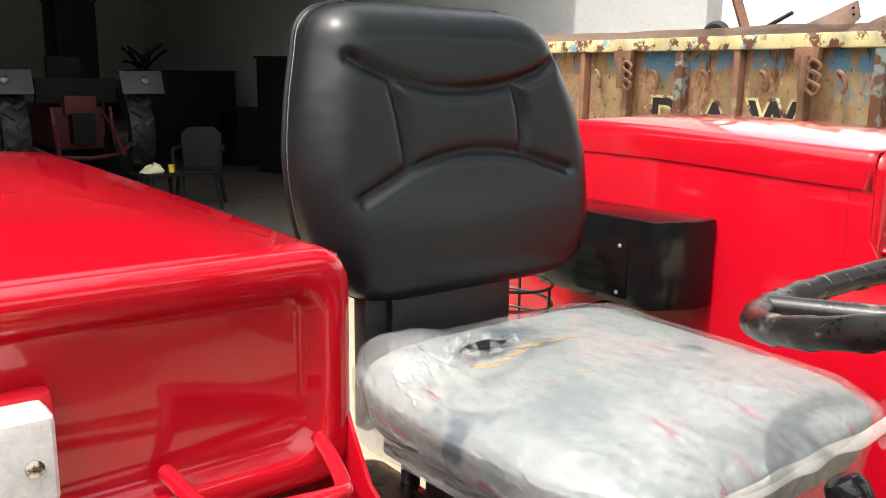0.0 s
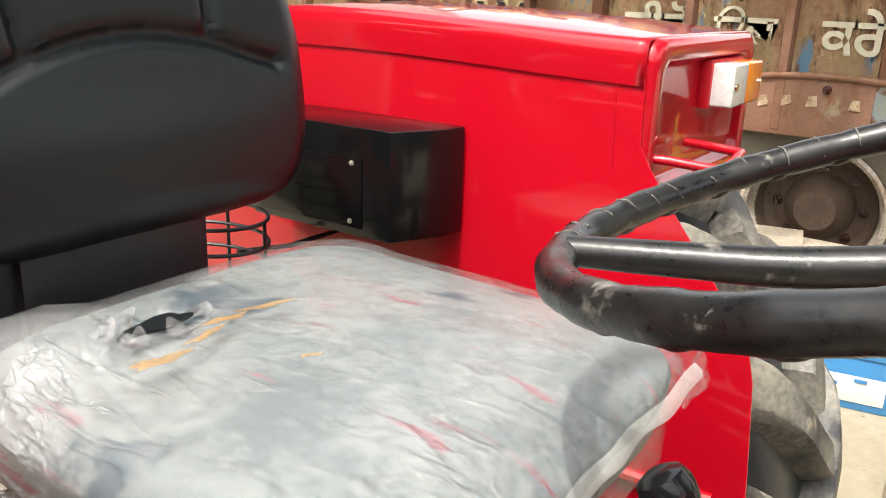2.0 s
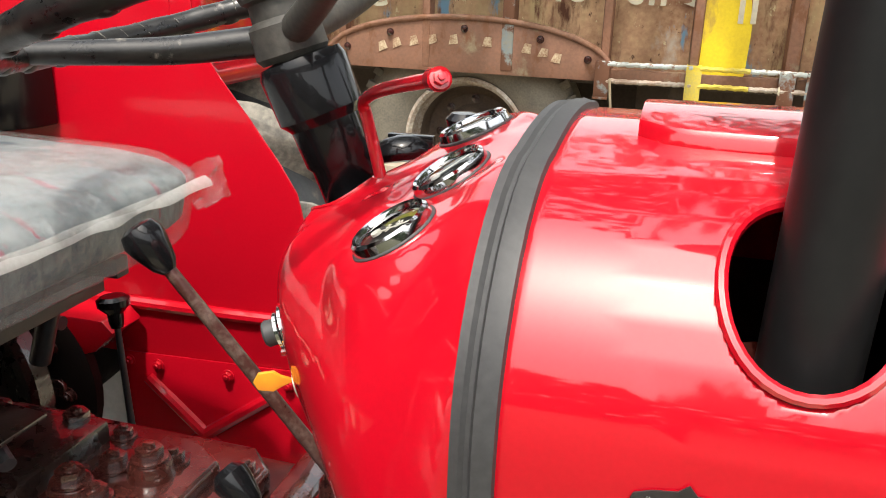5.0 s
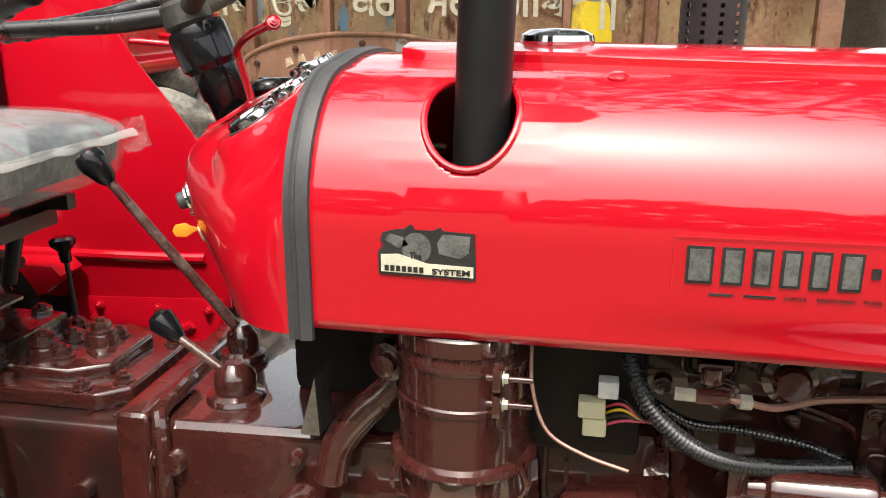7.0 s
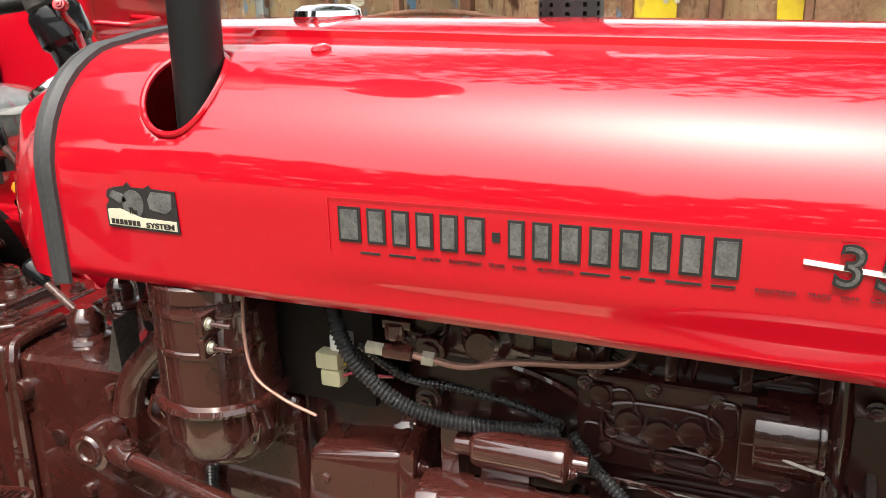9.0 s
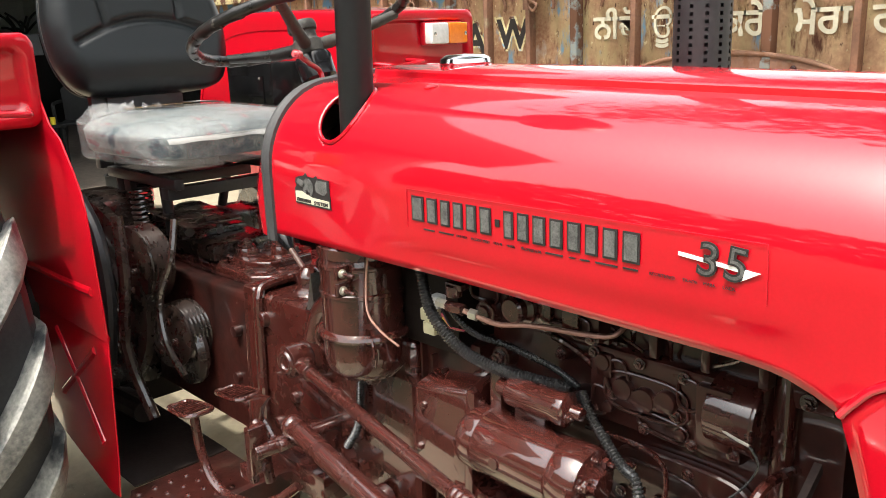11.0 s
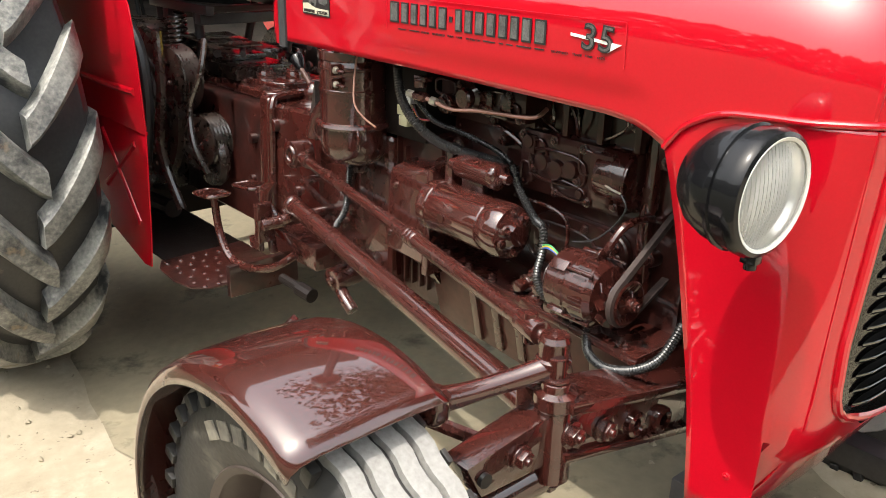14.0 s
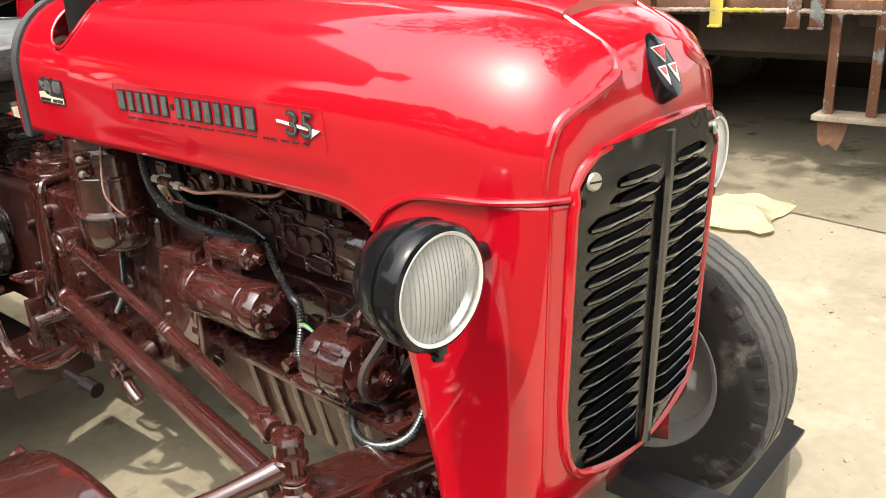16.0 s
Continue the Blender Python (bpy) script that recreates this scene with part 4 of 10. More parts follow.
box(bm, (-0.24, -0.095, 0.19), (0.24, 0.095, 0.222))
for k in range(6):
    cyl(bm, (-0.18 + 0.072 * k, 0, 0.215), (-0.18 + 0.072 * k, 0, 0.236), 0.016, n=12)
part("lid", bm, BLUEP, bat, bevel=0.004)
bm = bmesh.new()
box(bm, (-0.19, -0.094, 0.03), (0.20, -0.0905, 0.125))
part("label_plate", bm, WHITE, bat, bevel=0.001)
bm = bmesh.new()
for k, (x, z, w) in enumerate(((-0.06, 0.105, 0.05), (-0.01, 0.105, 0.03), (-0.06, 0.085, 0.11), (0.1, 0.105, 0.04), (-0.02, 0.05, 0.05))):
    box(bm, (x, -0.0975, z), (x + w, -0.0945, z + 0.012))
part("label_bars", bm, BLUEP, bat)
bat.rotation_euler = (0, 0, radians(8))
for k, (x, y, z, l, w, rz, rx) in enumerate(((-0.72, 3.46, 0.53, 1.15, 0.2, 3, 0), (-0.62, 3.66, 0.535, 1.1, 0.14, -3, 0), (-1.0, 3.48, 0.575, 0.5, 0.28, 12, 2))):
    bm = bmesh.new()
    box(bm, (-l / 2, -w / 2, -0.02), (l / 2, w / 2, 0.02))
    o = part("plank", bm, WOOD, bevel=0.006)
    o.matrix_basis = pose(x, y, z, rx, 0, rz)
    tagged(o, "weathered grey plank lying across the loose tyre", "plank", "planks", "")
loose = thing("loose_tyre", "old grey tyre lying under the planks", "tyre", at=(-0.75, 3.52, 0.13))
bm = bmesh.new()
rev(bm, [(0.2, 0.03), (0.24, 0.0), (0.33, 0.0), (0.37, 0.06), (0.37, 0.3), (0.33, 0.375), (0.24, 0.375), (0.2, 0.34)], pose(0, 0, 0), 40, close=True)
part("carcass", bm, TYRE, loose)
bm = bmesh.new()
rev(bm, [(0.2, 0.19), (0.19, 0.1), (0.08, 0.08), (0.0, 0.08)], pose(0, 0, 0), 28)
part("wheel_disc", bm, POST_B, loose, "rusty brown wheel disc")
bm = bmesh.new()
cyl(bm, (-0.27, 2.72, 0.09), (-0.26, 2.74, 0.3), 0.02, 0.03, n=10)
tagged(part("stake", bm, WOOD), "grey timber stake standing in the soil", "stake")
bm = bmesh.new()
V = []
rows = []
for i in range(15):
    row = []
    for j in range(12):
        u, v = i / 14, j / 11
        e = min(1, 4 * min(u, 1 - u, v, 1 - v) + 0.15)
        n = noise.noise((u * 4, v * 4, 1))
        row.append((0.42 + 0.36 * u + 0.05 * noise.noise((v * 3, u, 4)), 3.0 + 0.45 * v + 0.05 * noise.noise((u * 3, v, 7)), 0.13 + e * (0.05 + 0.05 * n)))
    rows.append(row)
grid(bm, rows)
bmesh.ops.solidify(bm, geom=bm.faces[:], thickness=0.004)
tagged(part("sack", bm, CLOTH), "crumpled pale yellow sack on the soil", "sack")

# ---------------- inside the shed ----------------
PARKED = mat("dusty_dark_red_paint", (0.13, 0.010, 0.013), (0.06, 0.014, 0.013), 0.5, 0.7, s1=7, s2=80, bump=0.2)
def parked(x, y):
    t = thing("parked_tractor", "dusty red tractor parked in the dark shed", "tractor", at=(x, y, 0))
    for s in (-1, 1):
        m = axis((0, s * 0.78, 0.68), (0, 1, 0))
        bm = bmesh.new()
        rev(bm, [(0.36, -0.13), (0.5, -0.17), (0.62, -0.16), (0.66, -0.1), (0.67, 0.0), (0.66, 0.1), (0.62, 0.16), (0.5, 0.17), (0.36, 0.13)], m, 32, close=True)
        w = part("rear_tyre", bm, TYRE_F, t)
        bm = bmesh.new()
        for k in range(36):
            h = 1 if k % 2 else -1
            box(bm, (0.655, -0.03, -0.0), (0.71, 0.03, 0.17), m @ pose(0, 0, 0, 0, 0, k * 10) @ pose(0, 0, 0, 40 * h if h > 0 else 140, 0, 0))
        part("tyre_lug", bm, TYRE_F, w)["kind"] = "stuff"
        bm = bmesh.new()
        prism(bm, [(-0.2, s * 0.82 - 0.28, 1.52), (0.5, s * 0.82 - 0.28, 1.52), (0.62, s * 0.82 - 0.28, 1.22), (0.6, s * 0.82 - 0.28, 1.22), (0.48, s * 0.82 - 0.28, 1.49), (-0.2, s * 0.82 - 0.28, 1.49)], (0, 0.56, 0))
        part("fender", bm, GREYP, t, bevel=0.01)
        bm = bmesh.new()
        rev(bm, [(0, 0.05), (0.03, 0.047), (0.055, 0.03), (0.06, 0.0), (0, 0)], axis((0.55, s * 0.86, 1.39), (1, 0, 0.3)), 20)
        part("lamp", bm, STEEL, t)
        bm = bmesh.new()
        tube(bm, [(0.35, s * 0.3, 1.0), (0.7, s * 0.35, 0.8), (1.0, s * 0.4, 0.45)], 0.03, 8)
        tube(bm, [(0.6, s * 0.36, 1.05), (0.72, s * 0.36, 0.6)], 0.025, 8)
        part("lift_arm", bm, PARKED, t)
    bm = bmesh.new()
    box(bm, (-1.6, -0.3, 0.5), (0.45, 0.3, 1.05))
    box(bm, (0.2, -0.2, 0.95), (0.6, 0.2, 1.2))
    part("body", bm, PARKED, t, bevel=0.02)
    bm = bmesh.new()
    box(bm, (0.35, -0.5, 1.1), (0.45, 0.5, 1.42))
    box(bm, (0.46, -0.13, 0.58), (0.66, 0.15, 0.98))
    part("rear_plate", bm, DARKBOX, t, "near-black plate across the rear", bevel=0.01)
    bm = bmesh.new()
    tube(bm, [(0.45, -0.75, 0.62), (0.75, -0.4, 0.44), (0.85, 0.0, 0.41), (0.75, 0.4, 0.44), (0.45, 0.75, 0.62)], 0.028, 8)
    part("drawbar", bm, PARKED, t)
    bm = bmesh.new()
    box(bm, (-0.2, -0.22, 1.2), (0.2, 0.22, 1.3))
    box(bm, (-0.22, -0.22, 1.3), (-0.1, 0.22, 1.7))
    part("seat", bm, DARKBOX, t, bevel=0.03)
    return t
parked(-12.15, 3.0)
def crate(name, label, cat, lo, hi, material, rz=0):
    t = thing(name, label, cat, at=((lo[0] + hi[0]) / 2, (lo[1] + hi[1]) / 2, 0.012))
    w, d, h = (hi[0] - lo[0]) / 2, (hi[1] - lo[1]) / 2, hi[2]
    bm = bmesh.new()
    box(bm, (-w, -d, 0), (w, d, h))
    part("body", bm, material, t, bevel=0.03)
    bm = bmesh.new()
    box(bm, (-w - 0.02, -d - 0.02, h), (w + 0.02, d + 0.02, h + 0.03))
    part("top", bm, material, t, bevel=0.008)
    t.rotation_euler.z = radians(rz)
    return t
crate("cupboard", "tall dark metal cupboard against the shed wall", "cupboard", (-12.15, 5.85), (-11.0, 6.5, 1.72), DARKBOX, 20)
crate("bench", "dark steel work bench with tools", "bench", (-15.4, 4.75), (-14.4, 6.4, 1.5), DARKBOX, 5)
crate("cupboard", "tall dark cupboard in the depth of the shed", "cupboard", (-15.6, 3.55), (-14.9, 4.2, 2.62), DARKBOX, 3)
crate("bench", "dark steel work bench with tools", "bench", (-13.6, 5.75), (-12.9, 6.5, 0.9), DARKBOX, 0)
scrap = thing("scrap_rods", "tangle of dark bent rods on the work bench", "scrap", at=(-14.9, 4.95, 1.542))
rnd = random.Random(12)
for k in range(11):
    bm = bmesh.new()
    p = Vector((rnd.uniform(-0.15, 0.15), rnd.uniform(-0.15, 0.15), 0.015))
    d = Vector((rnd.uniform(-0.2, 0.2), rnd.uniform(-0.35, 0.35), rnd.uniform(0.1, 0.45)))
    tube(bm, spline([p, p + d * 0.5 + Vector((0, 0.05 * math.sin(k), 0.05)), p + d], 4), 0.022, 6)
    part("rod", bm, DARKBOX, scrap)
stool = thing("stool", "small dark stool with a rag and a tin on it", "stool", at=(-9.0, 3.1, 0.012))
bm = bmesh.new()
box(bm, (-0.2, -0.19, 0.40), (0.2, 0.19, 0.437))
part("seat", bm, DARKBOX, stool, bevel=0.008)
for a in (-1, 1):
    for b in (-1, 1):
        bm = bmesh.new()
        cyl(bm, (a * 0.19, b * 0.18, 0), (a * 0.17, b * 0.16, 0.41), 0.022, n=8)
        part("leg", bm, DARKBOX, stool)
bm = bmesh.new()
rev(bm, [(0, 0), (0.03, 0), (0.032, 0.004), (0.03, 0.008), (0.03, 0.078), (0.032, 0.082), (0.03, 0.086), (0, 0.084)], pose(-8.93, 3.2, 0.449), 20)
tagged(part("jar", bm, YELLOW), "yellow tin jar on the stool", "jar")
bm = bmesh.new()
rows = []
for i in range(9):
    rr, zz = 0.125 * math.cos(i * math.pi / 18), 0.075 * math.sin(i * math.pi / 18)
    rows.append([(-9.02 + (rr * 0.7 + 0.02 * noise.noise((a, i, 2))) * math.cos(a), 3.03 + (rr + 0.03 * noise.noise((2 * math.cos(a), 2 * math.sin(a), i * 0.4))) * math.sin(a), 0.449 + zz * (1 + 0.7 * noise.noise((3 * math.cos(a), 3 * math.sin(a), 1)))) for a in [k * math.pi / 12 for k in range(24)]])
grid(bm, rows, closed=True)
tagged(part("rag", bm, CLOTH, smooth=30), "pale crumpled rag on the stool", "rag")
chair = thing("chair", "black moulded plastic armchair in the shed", "chair", at=(-9.2, 3.62, 0.012))
chair.rotation_euler.z = radians(-28)
bm = bmesh.new()
box(bm, (-0.22, -0.22, 0.4), (0.24, 0.22, 0.43))
part("seat", bm, DARKBOX, chair, bevel=0.015)
bm = bmesh.new()
prism(bm, [(-0.20, -0.2, 0.42), (-0.20, 0.2, 0.42), (-0.30, 0.23, 0.8), (-0.32, 0.14, 0.88), (-0.32, -0.14, 0.88), (-0.30, -0.23, 0.8)], (-0.025, 0, 0))
part("backrest", bm, DARKBOX, chair, bevel=0.008)
for b in (-1, 1):
    bm = bmesh.new()
    tube(bm, spline([(-0.27, b * 0.24, 0.66), (0.0, b * 0.26, 0.66), (0.2, b * 0.26, 0.64), (0.25, b * 0.25, 0.58), (0.25, b * 0.24, 0.41)], 5), 0.022, 8)
    part("armrest", bm, DARKBOX, chair)
    for a in (-1, 1):
        bm = bmesh.new()
        cyl(bm, (a * 0.24 + 0.01, b * 0.25, 0), (a * 0.2, b * 0.2, 0.41), 0.022, n=8)
        part("leg", bm, DARKBOX, chair)
mug = thing("mug", "steel mug with a handle on the concrete floor", "mug", at=(-8.47, 2.88, 0.012))
bm = bmesh.new()
rev(bm, [(0, 0), (0.07, 0), (0.074, 0.008), (0.07, 0.016), (0.074, 0.12), (0.07, 0.127), (0.074, 0.134), (0.072, 0.2), (0.08, 0.215), (0.082, 0.225), (0.077, 0.225), (0.067, 0.2), (0.066, 0.015), (0, 0.01)], pose(0, 0, 0), 28)
part("cup", bm, STEEL, mug)
bm = bmesh.new()
tube(bm, spline([(0.03, 0.066, 0.19), (0.05, 0.11, 0.185), (0.055, 0.125, 0.14), (0.05, 0.11, 0.09), (0.03, 0.066, 0.075)], 5), 0.008, 8)
part("handle", bm, STEEL, mug)
bm = bmesh.new()
rev(bm, [(0, 0), (0.042, 0), (0.046, 0.01), (0.046, 0.13), (0.04, 0.16), (0.018, 0.2), (0.016, 0.235), (0.019, 0.238), (0.019, 0.265), (0, 0.265)], pose(-8.87, 2.72, 0.012), 20)
tagged(part("bottle", bm, UNDER), "dusty brown bottle standing on the concrete floor", "bottle")
bm = bmesh.new()
rev(bm, [(0, 0), (0.05, 0), (0.06, 0.09), (0.055, 0.09), (0.045, 0.01), (0, 0.01)], pose(-6.98, 2.56, 0.012), 20)
tagged(part("cup", bm, WHITE), "small white cup on the concrete floor", "cup")
bin_ = thing("oil_tin", "open red and black oil tin on the ground", "tin", at=(-5.2, 2.45, 0))
bm = bmesh.new()
rev(bm, [(0, 0), (0.17, 0), (0.175, 0.32), (0.185, 0.33), (0.165, 0.33), (0.16, 0.02), (0, 0.02)], pose(0, 0, 0), 28)
part("drum", bm, DARKBOX, bin_)
bm = bmesh.new()
rev(bm, [(0.1765, 0.1), (0.179, 0.1), (0.179, 0.2), (0.1765, 0.2)], pose(0, 0, 0), 28, close=True)
part("band", bm, RED_IN, bin_)
bm = bmesh.new()
tube(bm, spline([(-5.4, 2.4, 0.02), (-6.3, 2.4, 0.025), (-7.0, 2.1, 0.025), (-7.6, 1.7, 0.025), (-7.2, 1.3, 0.025), (-6.6, 1.6, 0.025), (-7.1, 2.2, 0.028), (-7.9, 1.9, 0.025), (-8.3, 1.0, 0.025)], 8), 0.012, 6)
tagged(part("hose", bm, RUBBER), "black hose coiled on the concrete floor", "hose")

# ---------------- tractor ----------------
tractor = thing("tractor", "freshly painted red and brown farm tractor on the yard", "tractor")
T = tractor

# hood: x, half width, top height, shoulder radius, lower edge
HOOD = [(0.075, 0.27, 1.264, 0.155, 0.985), (0.30, 0.271, 1.266, 0.155, 0.984), (0.70, 0.271, 1.262, 0.155, 0.980), (1.00, 0.27, 1.256, 0.155, 0.975),
        (1.05, 0.27, 1.255, 0.155, 0.970), (1.085, 0.27, 1.254, 0.155, 0.960), (1.112, 0.27, 1.253, 0.155, 0.947), (1.146, 0.269, 1.252, 0.155, 0.985), (1.192, 0.269, 1.250, 0.155, 1.006),
        (1.25, 0.268, 1.246, 0.155, 1.013), (1.30, 0.264, 1.238, 0.155, 1.016), (1.34, 0.254, 1.226, 0.150, 1.019), (1.375, 0.236, 1.208, 0.140, 1.021),
        (1.398, 0.212, 1.186, 0.125, 1.022), (1.413, 0.178, 1.160, 0.105, 1.023), (1.424, 0.135, 1.128, 0.08, 1.024), (1.430, 0.08, 1.09, 0.05, 1.025)]
def flat_front(x):
    """Presses the nose flatter than the loft would make it."""
    return x if x < 1.39 else 1.39 + (x - 1.39) * 0.58
HOOD = [(flat_front(r[0]), *r[1:]) for r in HOOD]
COWL = [(0.075, 0.27, 1.262, 0.157, 0.975), (0.04, 0.269, 1.256, 0.185, 0.975), (0.0, 0.263, 1.242, 0.215, 0.975), (-0.04, 0.25, 1.222, 0.21, 0.975),
        (-0.08, 0.226, 1.201, 0.19, 0.975), (-0.11, 0.198, 1.184, 0.162, 0.975), (-0.137, 0.168, 1.170, 0.13, 0.975), (-0.156, 0.138, 1.159, 0.10, 0.975), (-0.168, 0.108, 1.147, 0.07, 0.975), (-0.175, 0.08, 1.132, 0.05, 0.975)]

def section(x, w, top, r, bot, crown=0.010, inset=0.0):
    """One rib of the hood from its lower right edge over the top to the lower left."""
    half = []
    spring = top - crown - r
    for i in range(11):
        z = bot + (spring - bot) * i / 10
        dy = 0.0
        if inset and z < 1.032:
            dy = inset * (0.5 - 0.5 * math.cos(math.pi * min(1.0, (1.032 - z) / 0.03)))
        half.append((-w + dy, z))
    for i in range(1, 11):
        a = math.pi / 2 * i / 10
        half.append((-w + r - r * math.cos(a), spring + r * math.sin(a)))
    for i in range(1, 7):
        y = (-w + r) * (1 - i / 6)
        half.append((y, top - crown * (y / max(w - r, 1e-4)) ** 2))
    full = half + [(-y, z) for y, z in half[-2::-1]]
    return [(x, C + y, z) for y, z in full]

# flat pads of the gauges: place, height, facing
PADS = [((-0.0185, 0.628, 1.1945), Vector((-0.487, -0.207, 0.848))), ((0.003, 0.702, 1.2225), Vector((-0.498, -0.191, 0.846))), ((-0.003, 0.799, 1.241), Vector((-0.40, -0.08, 0.91)))]
def padded(x, y, z):
    """The cowl's height with the gauge pads pressed into it."""
    near = [(math.hypot(x - p[0], y - p[1]), p, n) for p, n in PADS]
    total = sum(1 / (d + 0.004) ** 3 for d, p, n in near)
    flat = sum((p[2] - (n.x * (x - p[0]) + n.y * (y - p[1])) / n.z) / (d + 0.004) ** 3 for d, p, n in near) / total
    w = min(1.0, max(0.0, (0.062 - min(d for d, p, n in near)) / 0.026))
    w = w * w * (3 - 2 * w)
    return z + (flat - z) * w

def loft(table, xs, name, material, inset=False, cap=False):
    bm = bmesh.new()
    rows = []
    for x in xs:
        tab = table if table[0][0] < table[-1][0] else table[::-1]
        if inset:
            w, top, r, bot = lerp(tab, x)
        else:
            w, top, r, bot = (sum(q) / 7 for q in zip(*(lerp(tab, x + 0.006 * (i - 3) * min(1.0, (0.07 - x) / 0.03, (x + 0.175) / 0.02)) for i in range(7))))
        k = 0.005 * min(1, max(0, (x - 0.36) / 0.16)) * min(1, max(0, (1.09 - x) / 0.05)) if inset else 0
        rows.append(section(x, w, top, r, bot, inset=k))
    V = grid(bm, rows)
    if cap:
        bm.faces.new(V[-1])
    bmesh.ops.recalc_face_normals(bm, faces=bm.faces)
    return bm

hx = [0.075 + 0.02 * i for i in range(51)] + [1.085, 1.095, 1.104, 1.112, 1.12, 1.13, 1.146, 1.165, 1.192, 1.22, 1.25, 1.275, 1.3, 1.32, 1.34, 1.358, 1.375, 1.388, 1.398, 1.406, 1.413, 1.419, 1.424, 1.428, 1.430]
hx = [flat_front(x) for x in hx]
bm = loft(HOOD, hx, "hood", RED, inset=True, cap=True)
# oval hole for the intake stack
HX, HY, HZ = 0.252, 0.562, 1.215
nrm = Vector((0, -0.70, 0.71))
def in_hole(p):
    d = Vector(p) - Vector((HX, HY, HZ))
    v = Vector((0, 0.71, 0.70))
    return (d.x / 0.050) ** 2 + (d.dot(v) / 0.068) ** 2
near_faces = [f for f in bm.faces if in_hole(f.calc_center_median()) < 3.5 and f.calc_center_median().y < C - 0.08]
bmesh.ops.subdivide_edges(bm, edges=list({e for f in near_faces for e in f.edges}), cuts=5, use_grid_fill=True)
bmesh.ops.delete(bm, geom=[f for f in bm.faces if in_hole(f.calc_center_median()) < 1.0 and f.calc_center_median().y < C - 0.08], context='FACES')
edge = [v for v in bm.verts if v.is_boundary and 0.5 < in_hole(v.co) < 1.7 and v.co.y < C - 0.08 and v.co.z > 1.05]
for v in edge:
    s = in_hole(v.co) ** -0.5
    d = v.co - Vector((HX, HY, HZ))
    dx, dv = d.x * s, d.dot(Vector((0, 0.71, 0.70))) * s
    v.co = Vector((HX, HY, HZ)) + Vector((dx, 0, 0)) + Vector((0, 0.71, 0.70)) * dv + nrm * d.dot(nrm)
bmesh.ops.triangulate(bm, faces=[f for f in bm.faces if len(f.verts) > 4])
hood = part("hood", bm, RED, T, "glossy red hood with rounded shoulders", smooth=50)
sol = hood.modifiers.new("thickness", 'SOLIDIFY')
sol.thickness, sol.offset = 0.004, -1
bm = bmesh.new()
lip = []
for k in range(40):
    a = 2 * math.pi * k / 40
    p = Vector((HX, HY, HZ)) + Vector((1, 0, 0)) * 0.050 * math.cos(a) + Vector((0, 0.71, 0.70)) * 0.068 * math.sin(a)
    # drop on to the shoulder
    w, top, r, bot = lerp(HOOD, p.x)
    cy, cz = C - w + r, top - 0.010 - r
    q = Vector((0, p.y - cy, p.z - cz))
    if p.y < cy and p.z > cz:
        q = q.normalized() * r
        p = Vector((p.x, cy + q.y, cz + q.z))
    else:
        p.z = min(p.z, top - 0.004)
    lip.append(p)
tube(bm, lip, 0.004, 8, closed=True)
part("hole_lip", bm, RED, hood)

bm = loft(COWL, [0.07 - 0.007 * i for i in range(31)] + [-0.145, -0.150, -0.155, -0.160, -0.164, -0.168, -0.172, -0.175], "cowl", RED, cap=True)
near_pads = [f for f in bm.faces if f.calc_center_median().z > 1.1 and min(math.hypot(f.calc_center_median().x - p[0], f.calc_center_median().y - p[1]) for p, n in PADS) < 0.085]
bmesh.ops.subdivide_edges(bm, edges=list({e for f in near_pads for e in f.edges}), cuts=3, use_grid_fill=True)
for v in bm.verts:
    if v.co.z > 1.1:
        v.co.z = padded(v.co.x, v.co.y, v.co.z)
    v.co.x += 0.42 * max(0.0, 1.165 - v.co.z) * min(1.0, max(0.0, (0.06 - v.co.x) / 0.19))
# round opening for the steering column
HOLE, HOLE_R = Vector((-0.120, 0.791, 0.0)), 0.037
def from_hole(p):
    return math.hypot((p.x - HOLE.x) / 0.88, p.y - HOLE.y)
near_hole = [f for f in bm.faces if f.calc_center_median().z > 1.1 and from_hole(f.calc_center_median()) < 0.05]
bmesh.ops.subdivide_edges(bm, edges=list({e for f in near_hole for e in f.edges}), cuts=5, use_grid_fill=True)
skin = [v.co.copy() for v in bm.verts if v.co.z > 1.1 and from_hole(v.co) < 0.06]
ring = []
for i in range(64):
    a = 2 * math.pi * i / 64
    x, y = HOLE.x + 0.88 * HOLE_R * math.cos(a), HOLE.y + HOLE_R * math.sin(a)
    close = sorted((math.hypot(q.x - x, q.y - y) + 1e-6, q.z) for q in skin)[:4]
    ring.append(Vector((x, y, sum(z / d for d, z in close) / sum(1 / d for d, z in close))))
bmesh.ops.delete(bm, geom=[f for f in bm.faces if f.calc_center_median().z > 1.1 and from_hole(f.calc_center_median()) < HOLE_R + 0.0003], context='FACES')
cowl = part("cowl", bm, RED, T, "red dashboard cowl with gauges", smooth=50)
bm = bmesh.new()
tube(bm, ring, 0.0021, 8, closed=True)
part("opening_rim", bm, RED, cowl)
bm = bmesh.new()
V = grid(bm, [ring, [p - Vector((0, 0, 0.05)) for p in ring]], closed=True)
bm.faces.new(V[1])
part("opening_well", bm, SLOT, cowl, "dark hollow round the steering column")
# strap over the joint
bm = bmesh.new()
rows = []
for x, lift in ((0.059, 0.0), (0.060, 0.005), (0.066, 0.0055), (0.069, 0.0035), (0.072, 0.004), (0.0745, 0.0075), (0.079, 0.006), (0.087, 0.005), (0.088, 0.0)):
    w, top, r, bot = lerp(HOOD, max(x, 0.075))
    rows.append(section(x, w + lift, top + lift, r, bot - 0.014))
grid(bm, rows)
